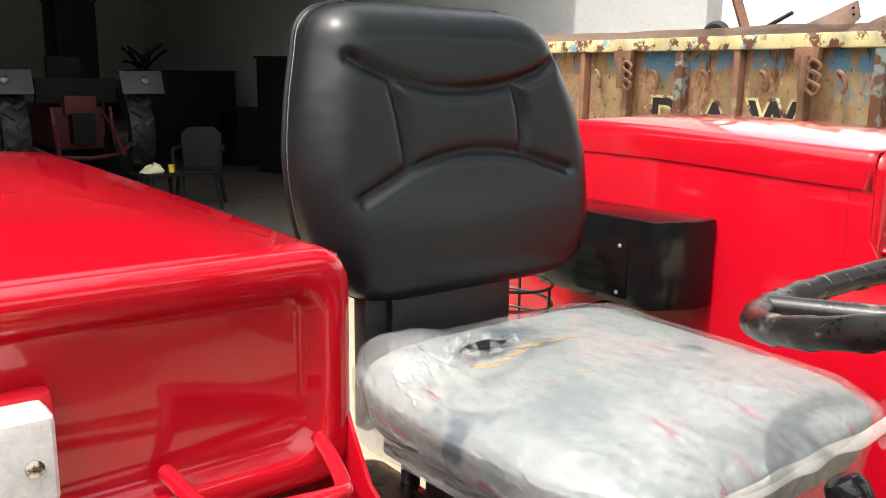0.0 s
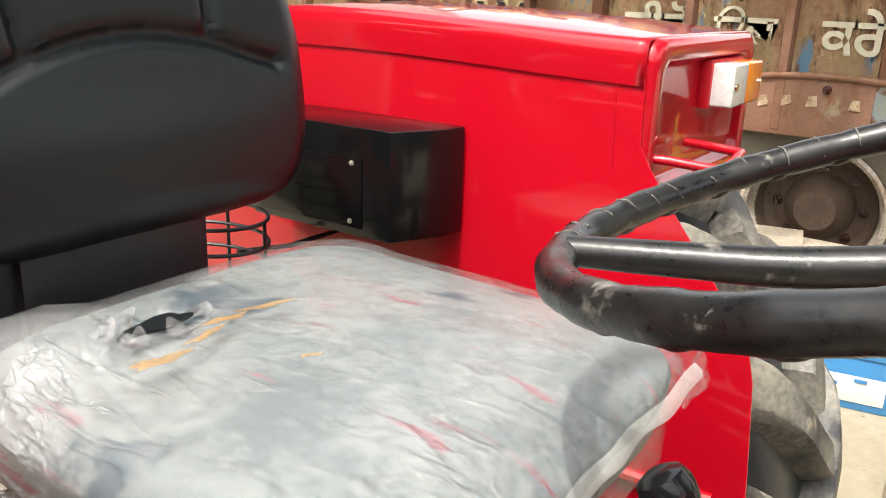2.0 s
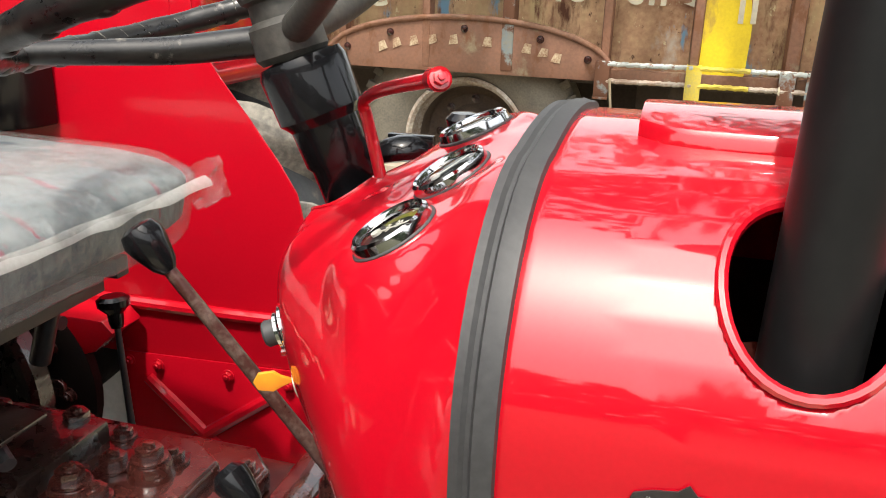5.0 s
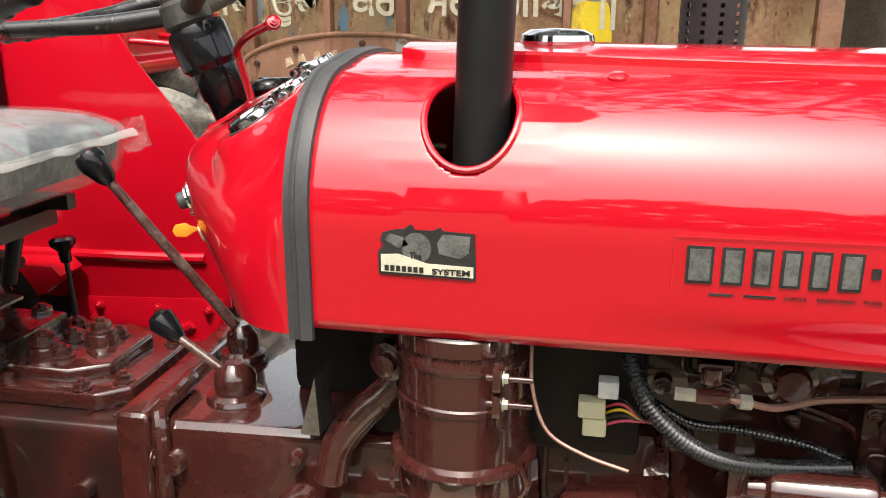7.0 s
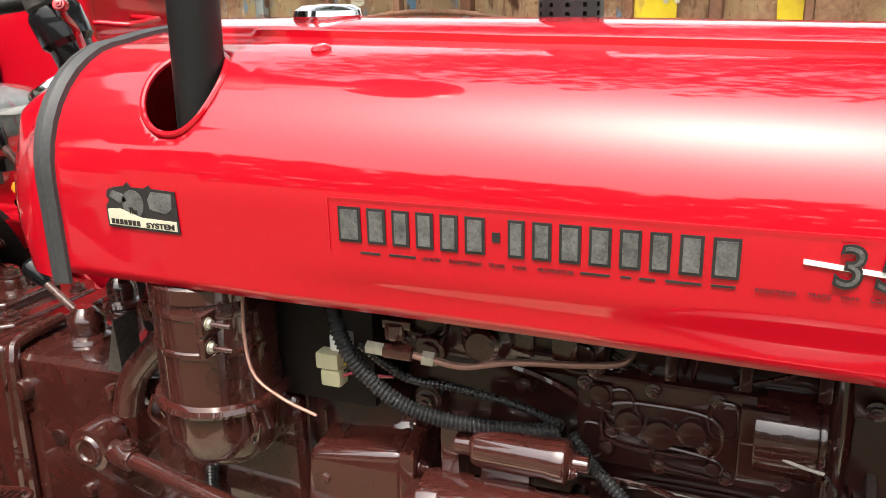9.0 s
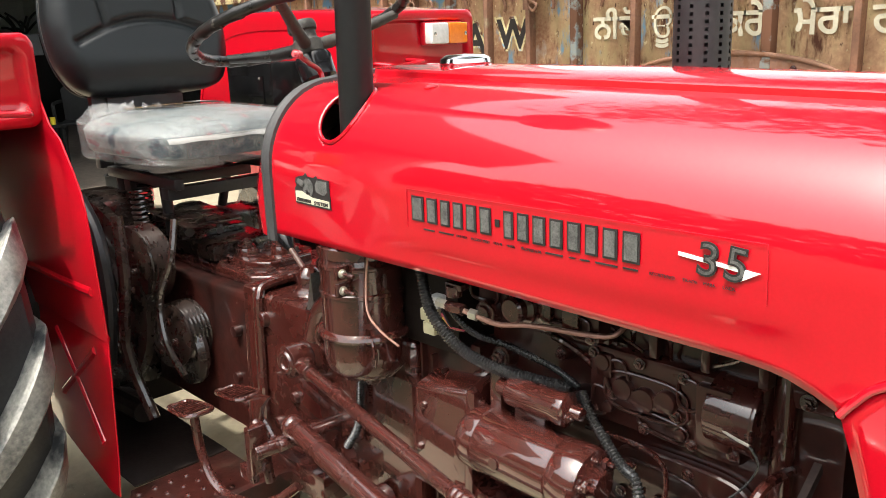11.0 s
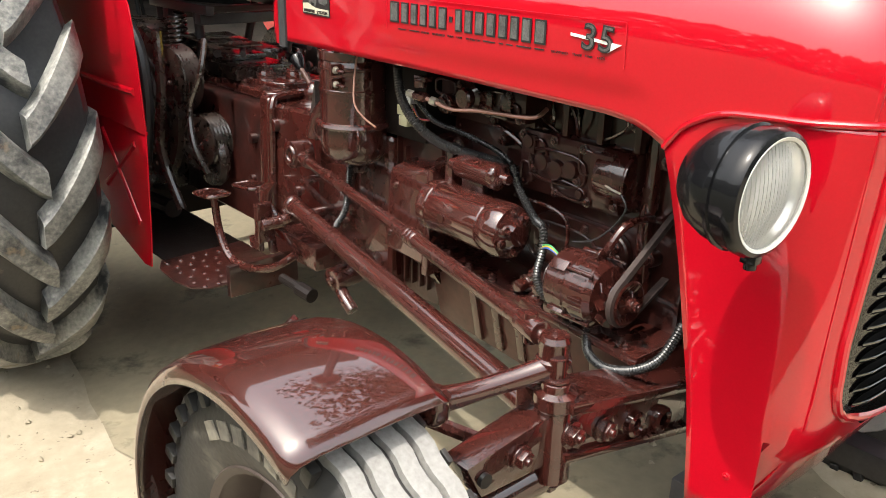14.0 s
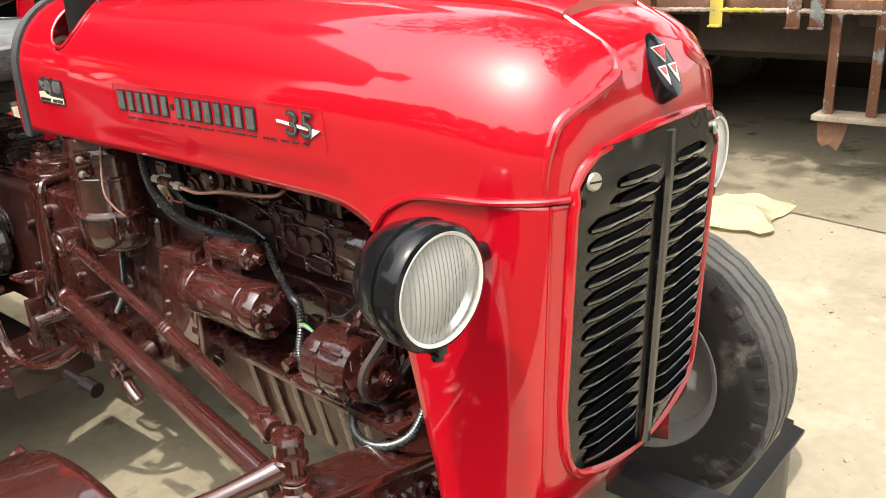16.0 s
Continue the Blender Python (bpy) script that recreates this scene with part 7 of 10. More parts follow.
def front_wheel(y, s, steer, cx=0.985):
    cz = 0.352
    m = axis((cx, y, cz), (math.sin(radians(steer)), math.cos(radians(steer)), 0.0))
    bm = bmesh.new()
    prof = [(0.205, -0.06), (0.215, -0.068), (0.25, -0.082), (0.285, -0.084), (0.315, -0.076), (0.33, -0.066), (0.335, 0.0), (0.33, 0.066), (0.315, 0.076), (0.285, 0.084), (0.25, 0.082), (0.215, 0.068), (0.205, 0.06)]
    rev(bm, prof, m, 64, close=True)
    t = part("front_tyre", bm, TYRE_F, T, "ribbed front tyre with worn grey tread")
    for c, w in ((-0.052, 0.026), (-0.018, 0.028), (0.018, 0.028), (0.052, 0.026)):
        bm = bmesh.new()
        rows = []
        for k in range(120):
            a = 2 * math.pi * k / 120
            zig = 0.0018 * (1 if (k // 2) % 2 else -1)
            rows.append([m @ Vector((r * math.cos(a), r * math.sin(a), zz)) for r, zz in ((0.328, c - w / 2 + zig), (0.346 - abs(c) * 0.05, c - w / 2 + zig + 0.0015), (0.347 - abs(c) * 0.05, c), (0.346 - abs(c) * 0.05, c + w / 2 + zig - 0.0015), (0.328, c + w / 2 + zig))])
        rows.append(rows[0])
        grid(bm, rows)
        bmesh.ops.remove_doubles(bm, verts=bm.verts, dist=1e-5)
        part("tread_rib", bm, TREAD if s < 0 else TREAD_SHADE, t)
    for k in range(36):
        for q in (-1, 1):
            bm = bmesh.new()
            mm = m @ pose(0, 0, 0, 0, 0, k * 10)
            box(bm, (0.302, -0.010, q * 0.080 - 0.006), (0.330, 0.010, q * 0.0765 + 0.006), mm)
            part("shoulder_block", bm, TYRE_F, t, bevel=0.003)
    bm = bmesh.new()
    rev(bm, [(0.20, -0.062), (0.212, -0.07), (0.216, -0.066), (0.2, -0.055), (0.19, -0.03), (0.185, 0.0), (0.12, 0.015 * s), (0.08, 0.03 * s), (0.06, 0.06 * s), (0, 0.06 * s)], m, 40)
    rev(bm, [(0.20, 0.062), (0.212, 0.07), (0.216, 0.066), (0.2, 0.055), (0.19, 0.03), (0.185, 0.0)], m, 40)
    part("rim", bm, mat("grey_rim_paint", (0.20, 0.20, 0.195) if s > 0 else (0.05, 0.035, 0.03), (0.27, 0.26, 0.24) if s > 0 else (0.09, 0.07, 0.06), 0.4, 0.6, s1=8, s2=80, bump=0.15), t)
    # side wall relief
    bm = bmesh.new()
    for k in range(8):
        mm = m @ Matrix.Rotation(radians(60 + 9 * k), 4, 'Z') @ Matrix.Translation((0.27, 0, s * 0.0835)) @ Matrix.Rotation(math.pi / 2, 4, 'Z')
        box(bm, (-0.016, -0.014, -0.002), (0.014, 0.014, 0.002), mm)
    part("relief_bars", bm, TYRE, t, bevel=0.001)
    bm = bmesh.new()
    cyl(bm, (cx, y, cz), (1.09, C + s * 0.44, 0.47), 0.03, n=14)
    part("stub_axle", bm, BROWN, t)
front_wheel(0.0, -1, 0)
front_wheel(1.42, 1, 0, 1.08)
# right front mudguard
bm = bmesh.new()
rows = []
for k in range(25):
    a = radians(66 + 129 * k / 24)
    rows.append([(0.98 + r * math.cos(a), y, 0.36 + r * math.sin(a)) for y, r in ((-0.125, 0.338), (-0.122, 0.352), (-0.112, 0.363), (-0.09, 0.370), (0.0, 0.373), (0.085, 0.370), (0.100, 0.366), (0.105, 0.355))])
grid(bm, rows)
guard = part("front_mudguard", bm, GLOSSB, T, "glossy brown front mudguard", smooth=55)
mod = guard.modifiers.new("thickness", 'SOLIDIFY')
mod.thickness, mod.offset = 0.003, -1
bm = bmesh.new()
tube(bm, spline([(0.75, 0.1, 0.66), (0.85, 0.18, 0.55), (1.05, 0.26, 0.52)], 6), 0.012, 8)
part("guard_stay", bm, BROWN, guard)
# front bumper plate
bm = bmesh.new()
prism(bm, [(1.500, 1.165, 0.12), (1.518, 1.163, 0.12), (1.527, 1.10, 0.12), (1.527, 0.46, 0.12), (1.51, 0.41, 0.12), (1.495, 0.41, 0.12), (1.512, 0.46, 0.12), (1.512, 1.10, 0.12)], (0, 0, 0.335))
prism(bm, [(1.512, 1.15, 0.448), (1.545, 1.14, 0.448), (1.545, 0.44, 0.448), (1.512, 0.44, 0.448)], (0, 0, 0.008))
part("bumper_plate", bm, PIPE, T, "black steel bumper plate", bevel=0.002)
for y in (0.62, 0.96):
    bm = bmesh.new()
    box(bm, (1.15, y - 0.03, 0.32), (1.512, y + 0.03, 0.37))
    part("bumper_arm", bm, SATIN, T, bevel=0.004)

# front axle
def skew(bm, pts_lo, pts_hi):
    A, B = [bm.verts.new(p) for p in pts_lo], [bm.verts.new(p) for p in pts_hi]
    n = len(A)
    bm.faces.new(A[::-1])
    bm.faces.new(B)
    for i in range(n):
        j = (i + 1) % n
        bm.faces.new((A[i], A[j], B[j], B[i]))
for s in (-1, 1):
    yk = C + s * 0.455
    bm = bmesh.new()
    f = lambda y, z, x: (x, C + s * y, z)
    skew(bm, [f(0.04, 0.405, 1.03), f(0.04, 0.405, 1.125), f(0.04, 0.50, 1.125), f(0.04, 0.50, 1.03)], [f(0.46, 0.508, 1.03), f(0.46, 0.508, 1.125), f(0.46, 0.60, 1.125), f(0.46, 0.60, 1.03)])
    beam = part("axle_beam", bm, BROWN, T, "brown front axle beam with bolts", bevel=0.005)
    bm = bmesh.new()
    skew(bm, [f(0.02, 0.40, 1.125), f(0.02, 0.40, 1.134), f(0.02, 0.415, 1.134), f(0.02, 0.415, 1.125)], [f(0.455, 0.505, 1.125), f(0.455, 0.505, 1.134), f(0.455, 0.52, 1.134), f(0.455, 0.52, 1.125)])
    skew(bm, [f(0.02, 0.488, 1.125), f(0.02, 0.488, 1.14), f(0.02, 0.505, 1.14), f(0.02, 0.505, 1.125)], [f(0.455, 0.588, 1.125), f(0.455, 0.588, 1.14), f(0.455, 0.605, 1.14), f(0.455, 0.605, 1.125)])
    part("beam_flange", bm, BROWN, beam, bevel=0.003)
    for i, y in enumerate((0.439, 0.362, 0.286, 0.212)):
        z = 0.546 - 0.27 * (0.439 - y)
        if i < 2:
            bolt(bolt_brown, (1.126, C + s * y, z), (1, 0, 0), 0.0165, beam, 10 * i)
        else:
            bm = bmesh.new()
            rev(bm, [(0.011, 0.002), (0.011, 0.008), (0.016, 0.012), (0.022, 0.009), (0.023, 0.0), (0.011, -0.01)], axis((1.126, C + s * y, z), (1, 0, 0)), 20)
            part("bolt_hole", bm, BROWN, beam)
    # king pin and steering arm
    bm = bmesh.new()
    rev(bm, [(0, 0), (0.016, 0), (0.019, 0.01), (0.03, 0.012), (0.03, 0.02), (0.028, 0.13), (0.032, 0.135), (0.032, 0.155), (0.022, 0.16), (0.022, 0.172), (0.014, 0.176), (0.014, 0.21), (0, 0.21)], pose(1.10, yk - s * 0.005, 0.455), 24)
    kp = part("king_pin", bm, BROWN, T, "brown king pin housing")
    bolt(bolt_brown, (1.10, yk - s * 0.005, 0.63), (0, 0, 1), 0.015, kp)
    bolt(bolt_brown, (1.10, yk - s * 0.005, 0.455), (0, 0, -1), 0.013, kp)
    bm = bmesh.new()
    skew(bm, [f(0.44, 0.495, 1.055), f(0.44, 0.495, 1.11), f(0.44, 0.585, 1.11), f(0.44, 0.585, 1.055)], [f(0.60, 0.50, 1.06), f(0.60, 0.50, 1.11), f(0.63, 0.56, 1.11), f(0.63, 0.56, 1.06)])
    kn = part("knuckle", bm, BROWN, T, bevel=0.006)
    bolt(bolt_brown, (1.112, C + s * 0.528, 0.537), (1, 0, 0), 0.0145, kn)
    bm = bmesh.new()
    cyl(bm, (1.111, C + s * 0.60, 0.533), (1.118, C + s * 0.60, 0.533), 0.011, n=14)
    part("pin_hole", bm, DIAL, kn)
bm = bmesh.new()
tube(bm, spline([(1.02, 0.17, 0.617), (1.035, 0.22, 0.618), (1.065, 0.29, 0.632), (1.088, 0.335, 0.645)], 6), lambda t, i: 0.021 - 0.005 * math.sin(math.pi * t), 12)
rev(bm, [(0, -0.03), (0.016, -0.03), (0.024, -0.02), (0.026, 0.0), (0.026, 0.014), (0.02, 0.02), (0, 0.02)], pose(1.02, 0.165, 0.615), 20)
part("steering_arm", bm, BROWN, T, "brown forged steering arm")
bm = bmesh.new()
rev(bm, [(0, 0), (0.013, 0.0), (0.016, 0.012), (0.013, 0.02), (0.019, 0.028), (0.026, 0.034), (0.0265, 0.044), (0.022, 0.047), (0.0225, 0.07), (0.024, 0.074), (0.02, 0.082), (0, 0.084)], pose(1.086, 0.337, 0.612), 24)
bj = part("ball_joint", bm, BROWN, T, "brown ball joint on the steering arm")
bolt(bolt_brown, (1.086, 0.337, 0.694), (0, 0, 1), 0.006, bj)
# drag link
RE, RW, RF = Vector((0.062, 0.553, 0.702)), Vector((0.636, 0.436, 0.687)), Vector((1.035, 0.345, 0.682))
bm = bmesh.new()
tube(bm, [RE, RW], 0.0125, 14)
tube(bm, [RW - (RW - RE).normalized() * 0.02, RF], 0.0145, 14)
for q in (-0.012, 0.0, 0.012):
    bmesh.ops.create_uvsphere(bm, u_segments=12, v_segments=8, radius=0.0175, matrix=Matrix.Translation(RW + (RF - RE).normalized() * q))
dl = part("drag_link", bm, BROWN, T, "long brown steering rod", smooth=60)
bm = bmesh.new()
cyl(bm, RF - Vector((0.03, -0.007, 0)), RF + Vector((0.02, -0.004, 0.0)), 0.019, n=14)
cyl(bm, RF + Vector((-0.005, 0.0, -0.026)), RF + Vector((-0.005, 0.0, 0.024)), 0.011, n=12)
cyl(bm, RF + Vector((0.01, 0, 0)), (1.075, 0.337, 0.672), 0.011, n=12)
part("rod_clamp", bm, BROWN, dl, bevel=0.002)
bm = bmesh.new()
cyl(bm, (0.036, 0.585, 0.705), (0.036, 0.535, 0.705), 0.034, n=28)
rev(bm, [(0.0, 0.0), (0.012, 0.0), (0.014, 0.006), (0.022, 0.007), (0.026, 0.0)], axis((0.036, 0.537, 0.705), (0, -1, 0)), 28)
cyl(bm, (0.045, 0.556, 0.703), RE + Vector((0.05, -0.01, -0.001)), 0.017, n=16)
rod_eye = part("rod_eye", bm, BROWN, dl, bevel=0.003)
bolt(bolt_brown, (0.10, 0.547, 0.718), (0, 0, 1), 0.009, dl)
# radius rod
bm = bmesh.new()
a, b = Vector((0.10, 0.50, 0.60)), Vector((1.03, 0.385, 0.515))
tube(bm, [a, a + (b - a) * 0.5, b], lambda t, i: 0.021 + 0.004 * t, 16)
bmesh.ops.create_uvsphere(bm, u_segments=14, v_segments=8, radius=0.024, matrix=Matrix.Translation(a))
part("radius_rod", bm, BROWN, T, "thick brown front axle radius rod")

# ---------------- engine ----------------
def body(name, lo, hi, material, bevel=0.006, label="", parent=T):
    bm = bmesh.new()
    box(bm, lo, hi)
    return part(name, bm, material, parent, label, bevel=bevel)
block = body("engine_block", (0.46, 0.69, 0.46), (1.06, 0.92, 0.86), CAST, 0.012, "brown painted engine block")
head = body("cylinder_head", (0.44, 0.67, 0.86), (1.05, 0.93, 0.955), CAST, 0.012, "brown painted cylinder head")
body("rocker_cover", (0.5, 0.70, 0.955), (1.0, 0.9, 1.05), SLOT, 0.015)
bm = bmesh.new()
skew(bm, [(0.47, 0.655, 0.40), (1.06, 0.655, 0.36), (1.06, 0.93, 0.36), (0.47, 0.93, 0.40)], [(0.45, 0.625, 0.575), (1.07, 0.605, 0.555), (1.07, 0.95, 0.555), (0.45, 0.95, 0.575)])
pan = part("sump", bm, PAN, T, "ribbed brown sump", bevel=0.008)
for k in range(7):
    x = 0.60 + 0.065 * k
    bm = bmesh.new()
    skew(bm, [(x, 0.644, 0.40), (x + 0.022, 0.643, 0.40), (x + 0.022, 0.68, 0.40), (x, 0.68, 0.40)], [(x, 0.611, 0.55), (x + 0.022, 0.610, 0.55), (x + 0.022, 0.66, 0.55), (x, 0.66, 0.55)])
    part("sump_rib", bm, BROWN, pan, bevel=0.004)
bm = bmesh.new()
skew(bm, [(0.46, 0.585, 0.575), (1.07, 0.565, 0.553), (1.07, 0.7, 0.553), (0.46, 0.7, 0.575)], [(0.46, 0.588, 0.592), (1.07, 0.568, 0.57), (1.07, 0.7, 0.57), (0.46, 0.7, 0.592)])
fl = part("sump_flange", bm, BROWN, pan, bevel=0.003)
for k in range(9):
    x = 0.49 + 0.068 * k
    bolt(bolt_brown, (x, 0.602 - (x - 0.46) * 0.033, 0.593 - (x - 0.46) * 0.036), (0, 0, 1), 0.008, pan)
# clutch housing side box and starter
bm = bmesh.new()
skew(bm, [(0.345, 0.585, 0.55), (0.492, 0.585, 0.545), (0.492, 0.75, 0.545), (0.345, 0.75, 0.55)], [(0.355, 0.597, 0.735), (0.492, 0.597, 0.757), (0.492, 0.75, 0.80), (0.385, 0.75, 0.795)])
sb = part("starter_housing", bm, GLOSSB, T, "brown cast starter housing", bevel=0.012, segs=3)
bm = bmesh.new()
skew(bm, [(0.492, 0.575, 0.53), (0.512, 0.575, 0.53), (0.512, 0.76, 0.53), (0.492, 0.76, 0.53)], [(0.492, 0.59, 0.762), (0.512, 0.59, 0.762), (0.512, 0.76, 0.81), (0.492, 0.76, 0.81)])
part("flange", bm, BROWN, sb, bevel=0.004)
for z in (0.565, 0.65, 0.74):
    bolt(bolt_brown, (0.514, 0.592 + (z - 0.53) * 0.07, z), (1, 0, 0), 0.0085, sb)
for x, z in ((0.37, 0.59), (0.372, 0.62), (0.38, 0.70)):
    bolt(bolt_brown, (x, 0.588 + (z - 0.55) * 0.07, z), (0, -1, 0), 0.008, sb)
sm = axis((0.512, 0.576, 0.702), (1, 0, 0)) @ Matrix.Diagonal((1.08, 1.08, 1.06, 1))
bm = bmesh.new()
rev(bm, [(0, 0), (0.03, 0.0), (0.038, 0.012), (0.047, 0.02), (0.049, 0.03), (0.049, 0.045), (0.0475, 0.047), (0.049, 0.05), (0.049, 0.185), (0.0475, 0.187), (0.0495, 0.19), (0.0495, 0.225), (0.046, 0.235), (0.03, 0.24), (0.02, 0.252), (0, 0.254)], sm, 40)
st = part("starter_motor", bm, GLOSSB, T, "glossy brown starter motor")
for k in range(5):
    a = radians(20 + 72 * k)
    bolt(bolt_brown, sm @ Vector((0.036 * math.cos(a), 0.036 * math.sin(a), 0.236)), (1, 0, 0), 0.006, st)
bm = bmesh.new()
rev(bm, [(0, 0), (0.009, 0), (0.009, 0.0015), (0, 0.0015)], axis((0.615, 0.5225, 0.702), (0, -1, 0)), 16)
part("body_screw", bm, CAST, st)
som = axis((0.59, 0.592, 0.794), (1, 0, 0))
bm = bmesh.new()
rev(bm, [(0, -0.02), (0.014, -0.02), (0.014, 0.0), (0.022, 0.004), (0.025, 0.01), (0.025, 0.095), (0.0265, 0.1), (0.0265, 0.115), (0.018, 0.12), (0.01, 0.122), (0.01, 0.14), (0, 0.14)], som, 28)
box(bm, (0.55, 0.588, 0.74), (0.573, 0.63, 0.815))
box(bm, (0.60, 0.590, 0.745), (0.66, 0.62, 0.785))
so = part("solenoid", bm, GLOSSB, T, "brown starter solenoid", bevel=0.002)
for dy, dz in ((0.0, 0.013), (-0.006, -0.012)):
    bolt(bolt_brown, som @ Vector((dz, dy, 0.121)), (1, 0, 0), 0.0065, so)
# alternator
am = axis((0.885, 0.578, 0.655), (1, 0, 0))
bm = bmesh.new()
rev(bm, [(0, -0.008), (0.03, -0.008), (0.05, 0.0), (0.058, 0.01), (0.060, 0.05), (0.058, 0.052), (0.058, 0.062), (0.0605, 0.064), (0.0605, 0.098), (0.052, 0.108), (0.03, 0.112), (0, 0.112)], am, 44)
al = part("alternator", bm, BROWN, T, "brown alternator with cooling slots")
for k in range(20):
    a = radians(18 * k)
    bm = bmesh.new()
    box(bm, (0.0585, -0.0022, 0.068), (0.0622, 0.0022, 0.094), am @ pose(0, 0, 0, 0, 0, 18 * k))
    part("slot_rib", bm, CAST, al)
for k in range(4):
    bm = bmesh.new()
    mm = am @ pose(0, 0, 0, 0, 0, 45 + 90 * k)
    box(bm, (0.054, -0.01, 0.015), (0.066, 0.01, 0.05), mm)
    cyl(bm, mm @ Vector((0.063, 0, 0.05)), mm @ Vector((0.063, 0, 0.105)), 0.004, n=8)
    part("tie_lug", bm, BROWN, al, bevel=0.002)
bm = bmesh.new()
for k in range(10):
    mm = am @ pose(0, 0, 0.122, 0, 0, 36 * k) @ pose(0.036, 0, 0, 35, 0, 0)
    box(bm, (-0.016, -0.009, -0.001), (0.016, 0.009, 0.001), mm)
rev(bm, [(0, 0.113), (0.025, 0.113), (0.025, 0.118), (0, 0.118)], am, 20)
part("fan", bm, BROWN, al)
def pulley(name, p, r, w=0.022, parent=T):
    bm = bmesh.new()
    rev(bm, [(0, 0), (r * 0.5, 0.0), (r * 0.55, 0.004), (r * 0.9, 0.0), (r, 0.002), (r - 0.006, w / 2), (r, w - 0.002), (r * 0.9, w), (r * 0.55, w - 0.006), (r * 0.3, w), (r * 0.28, w + 0.008), (0, w + 0.008)], axis(p, (1, 0, 0)), 36)
    o = part(name, bm, BROWN, parent)
    bolt(bolt_brown, (p[0] + w + 0.008, p[1], p[2]), (1, 0, 0), 0.009, o)
    return o
pulley("alternator_pulley", (1.015, 0.578, 0.655), 0.040)
pulley("fan_pulley", (1.010, 0.79, 0.78), 0.06)
pulley("crank_pulley", (1.08, 0.79, 0.52), 0.075)
def belt(c0, r0, c1, r1, x):
    c0, c1 = Vector((c0[0], c0[1])), Vector((c1[0], c1[1]))
    d = c1 - c0
    L, base = d.length, math.atan2(d.y, d.x)
    off = math.acos((r0 - r1) / L)
    pts = []
    for k in range(13):
        a = base + off + (2 * math.pi - 2 * off) * k / 12
        pts.append((c0.x + r0 * math.cos(a), c0.y + r0 * math.sin(a)))
    for k in range(13):
        a = base - off + 2 * off * k / 12
        pts.append((c1.x + r1 * math.cos(a), c1.y + r1 * math.sin(a)))
    bm = bmesh.new()
    rows = []
    for i in range(len(pts) + 1):
        y, z = pts[i % len(pts)]
        n = len(pts)
        t = Vector(pts[(i + 1) % n]) - Vector(pts[(i - 1) % n])
        nn = Vector((-t.y, t.x)).normalized() * 0.0045
        rows.append([(x - 0.007, y + nn.x, z + nn.y), (x + 0.007, y + nn.x, z + nn.y), (x + 0.005, y - nn.x, z - nn.y), (x - 0.005, y - nn.x, z - nn.y), (x - 0.007, y + nn.x, z + nn.y)])
    grid(bm, rows)
    bmesh.ops.remove_doubles(bm, verts=bm.verts, dist=1e-5)
    part("fan_belt", bm, mat("dusty_belt", (0.05, 0.03, 0.025), (0.03, 0.02, 0.018), 0.6, 0.8, s1=20, s2=150, bump=0.2), T, "dusty brown fan belt")
belt((0.578, 0.655), 0.040, (0.79, 0.78), 0.06, 1.026)
bm = bmesh.new()
tube(bm, spline([(0.975, 0.585, 0.725), (0.985, 0.575, 0.74), (0.995, 0.60, 0.775), (1.0, 0.65, 0.78), (1.0, 0.70, 0.765)], 6), 0.007, 8)
part("adjuster", bm, BROWN, T)
bolt(bolt_brown, (0.975, 0.575, 0.722), (-1, 0, 0), 0.01, T)
# injection pump and covers
pump = body("injection_pump", (0.70, 0.645, 0.765), (0.945, 0.72, 0.885), CAST, 0.014, "brown injection pump")
bm = bmesh.new()
cyl(bm, (0.90, 0.67, 0.835), (0.965, 0.67, 0.835), 0.052, n=28)
cyl(bm, (0.965, 0.67, 0.835), (0.972, 0.67, 0.835), 0.056, n=28)
part("pump_drum", bm, BROWN, pump, bevel=0.003)
for x, z, r in ((0.73, 0.862, 0.014), (0.765, 0.83, 0.018), (0.80, 0.822, 0.02), (0.835, 0.83, 0.018), (0.74, 0.795, 0.01), (0.86, 0.79, 0.01)):
    bm = bmesh.new()
    cyl(bm, (x, 0.65, z), (x, 0.634, z), r, r * 0.9, 16)
    part("pump_boss", bm, CAST, pump, bevel=0.003)
for lo, hi in (((0.775, 0.636, 0.812), (0.83, 0.65, 0.833)), ((0.72, 0.638, 0.84), (0.745, 0.65, 0.875)), ((0.885, 0.630, 0.79), (0.935, 0.65, 0.875))):
    bm = bmesh.new()
    box(bm, lo, hi)
    part("pump_plate", bm, CAST, pump, bevel=0.003)
bm = bmesh.new()
for k in range(3):
    x = 0.76 + 0.06 * k
    tube(bm, spline([(x, 0.675, 0.88), (x, 0.665, 0.93), (x - 0.02, 0.68, 0.97), (x - 0.05, 0.71, 0.985)], 5), 0.004, 6)
part("injector_pipe", bm, BROWN, pump)
filt = body("filter_housing", (0.50, 0.615, 0.895), (0.74, 0.68, 0.955), CAST, 0.01, "brown fuel filter bracket")
bm = bmesh.new()
cyl(bm, (0.535, 0.62, 0.905), (0.535, 0.595, 0.905), 0.02, n=20)
cyl(bm, (0.535, 0.60, 0.905), (0.535, 0.588, 0.905), 0.014, n=16)
part("filter_boss", bm, BROWN, filt, bevel=0.003)
for x in (0.58, 0.63, 0.68):
    bm = bmesh.new()
    box(bm, (x, 0.605, 0.91), (x + 0.03, 0.62, 0.945))
    part("filter_lug", bm, BROWN, filt, bevel=0.004)
bm = bmesh.new()
cyl(bm, (0.50, 0.55, 0.922), (0.535, 0.55, 0.922), 0.01, n=6)
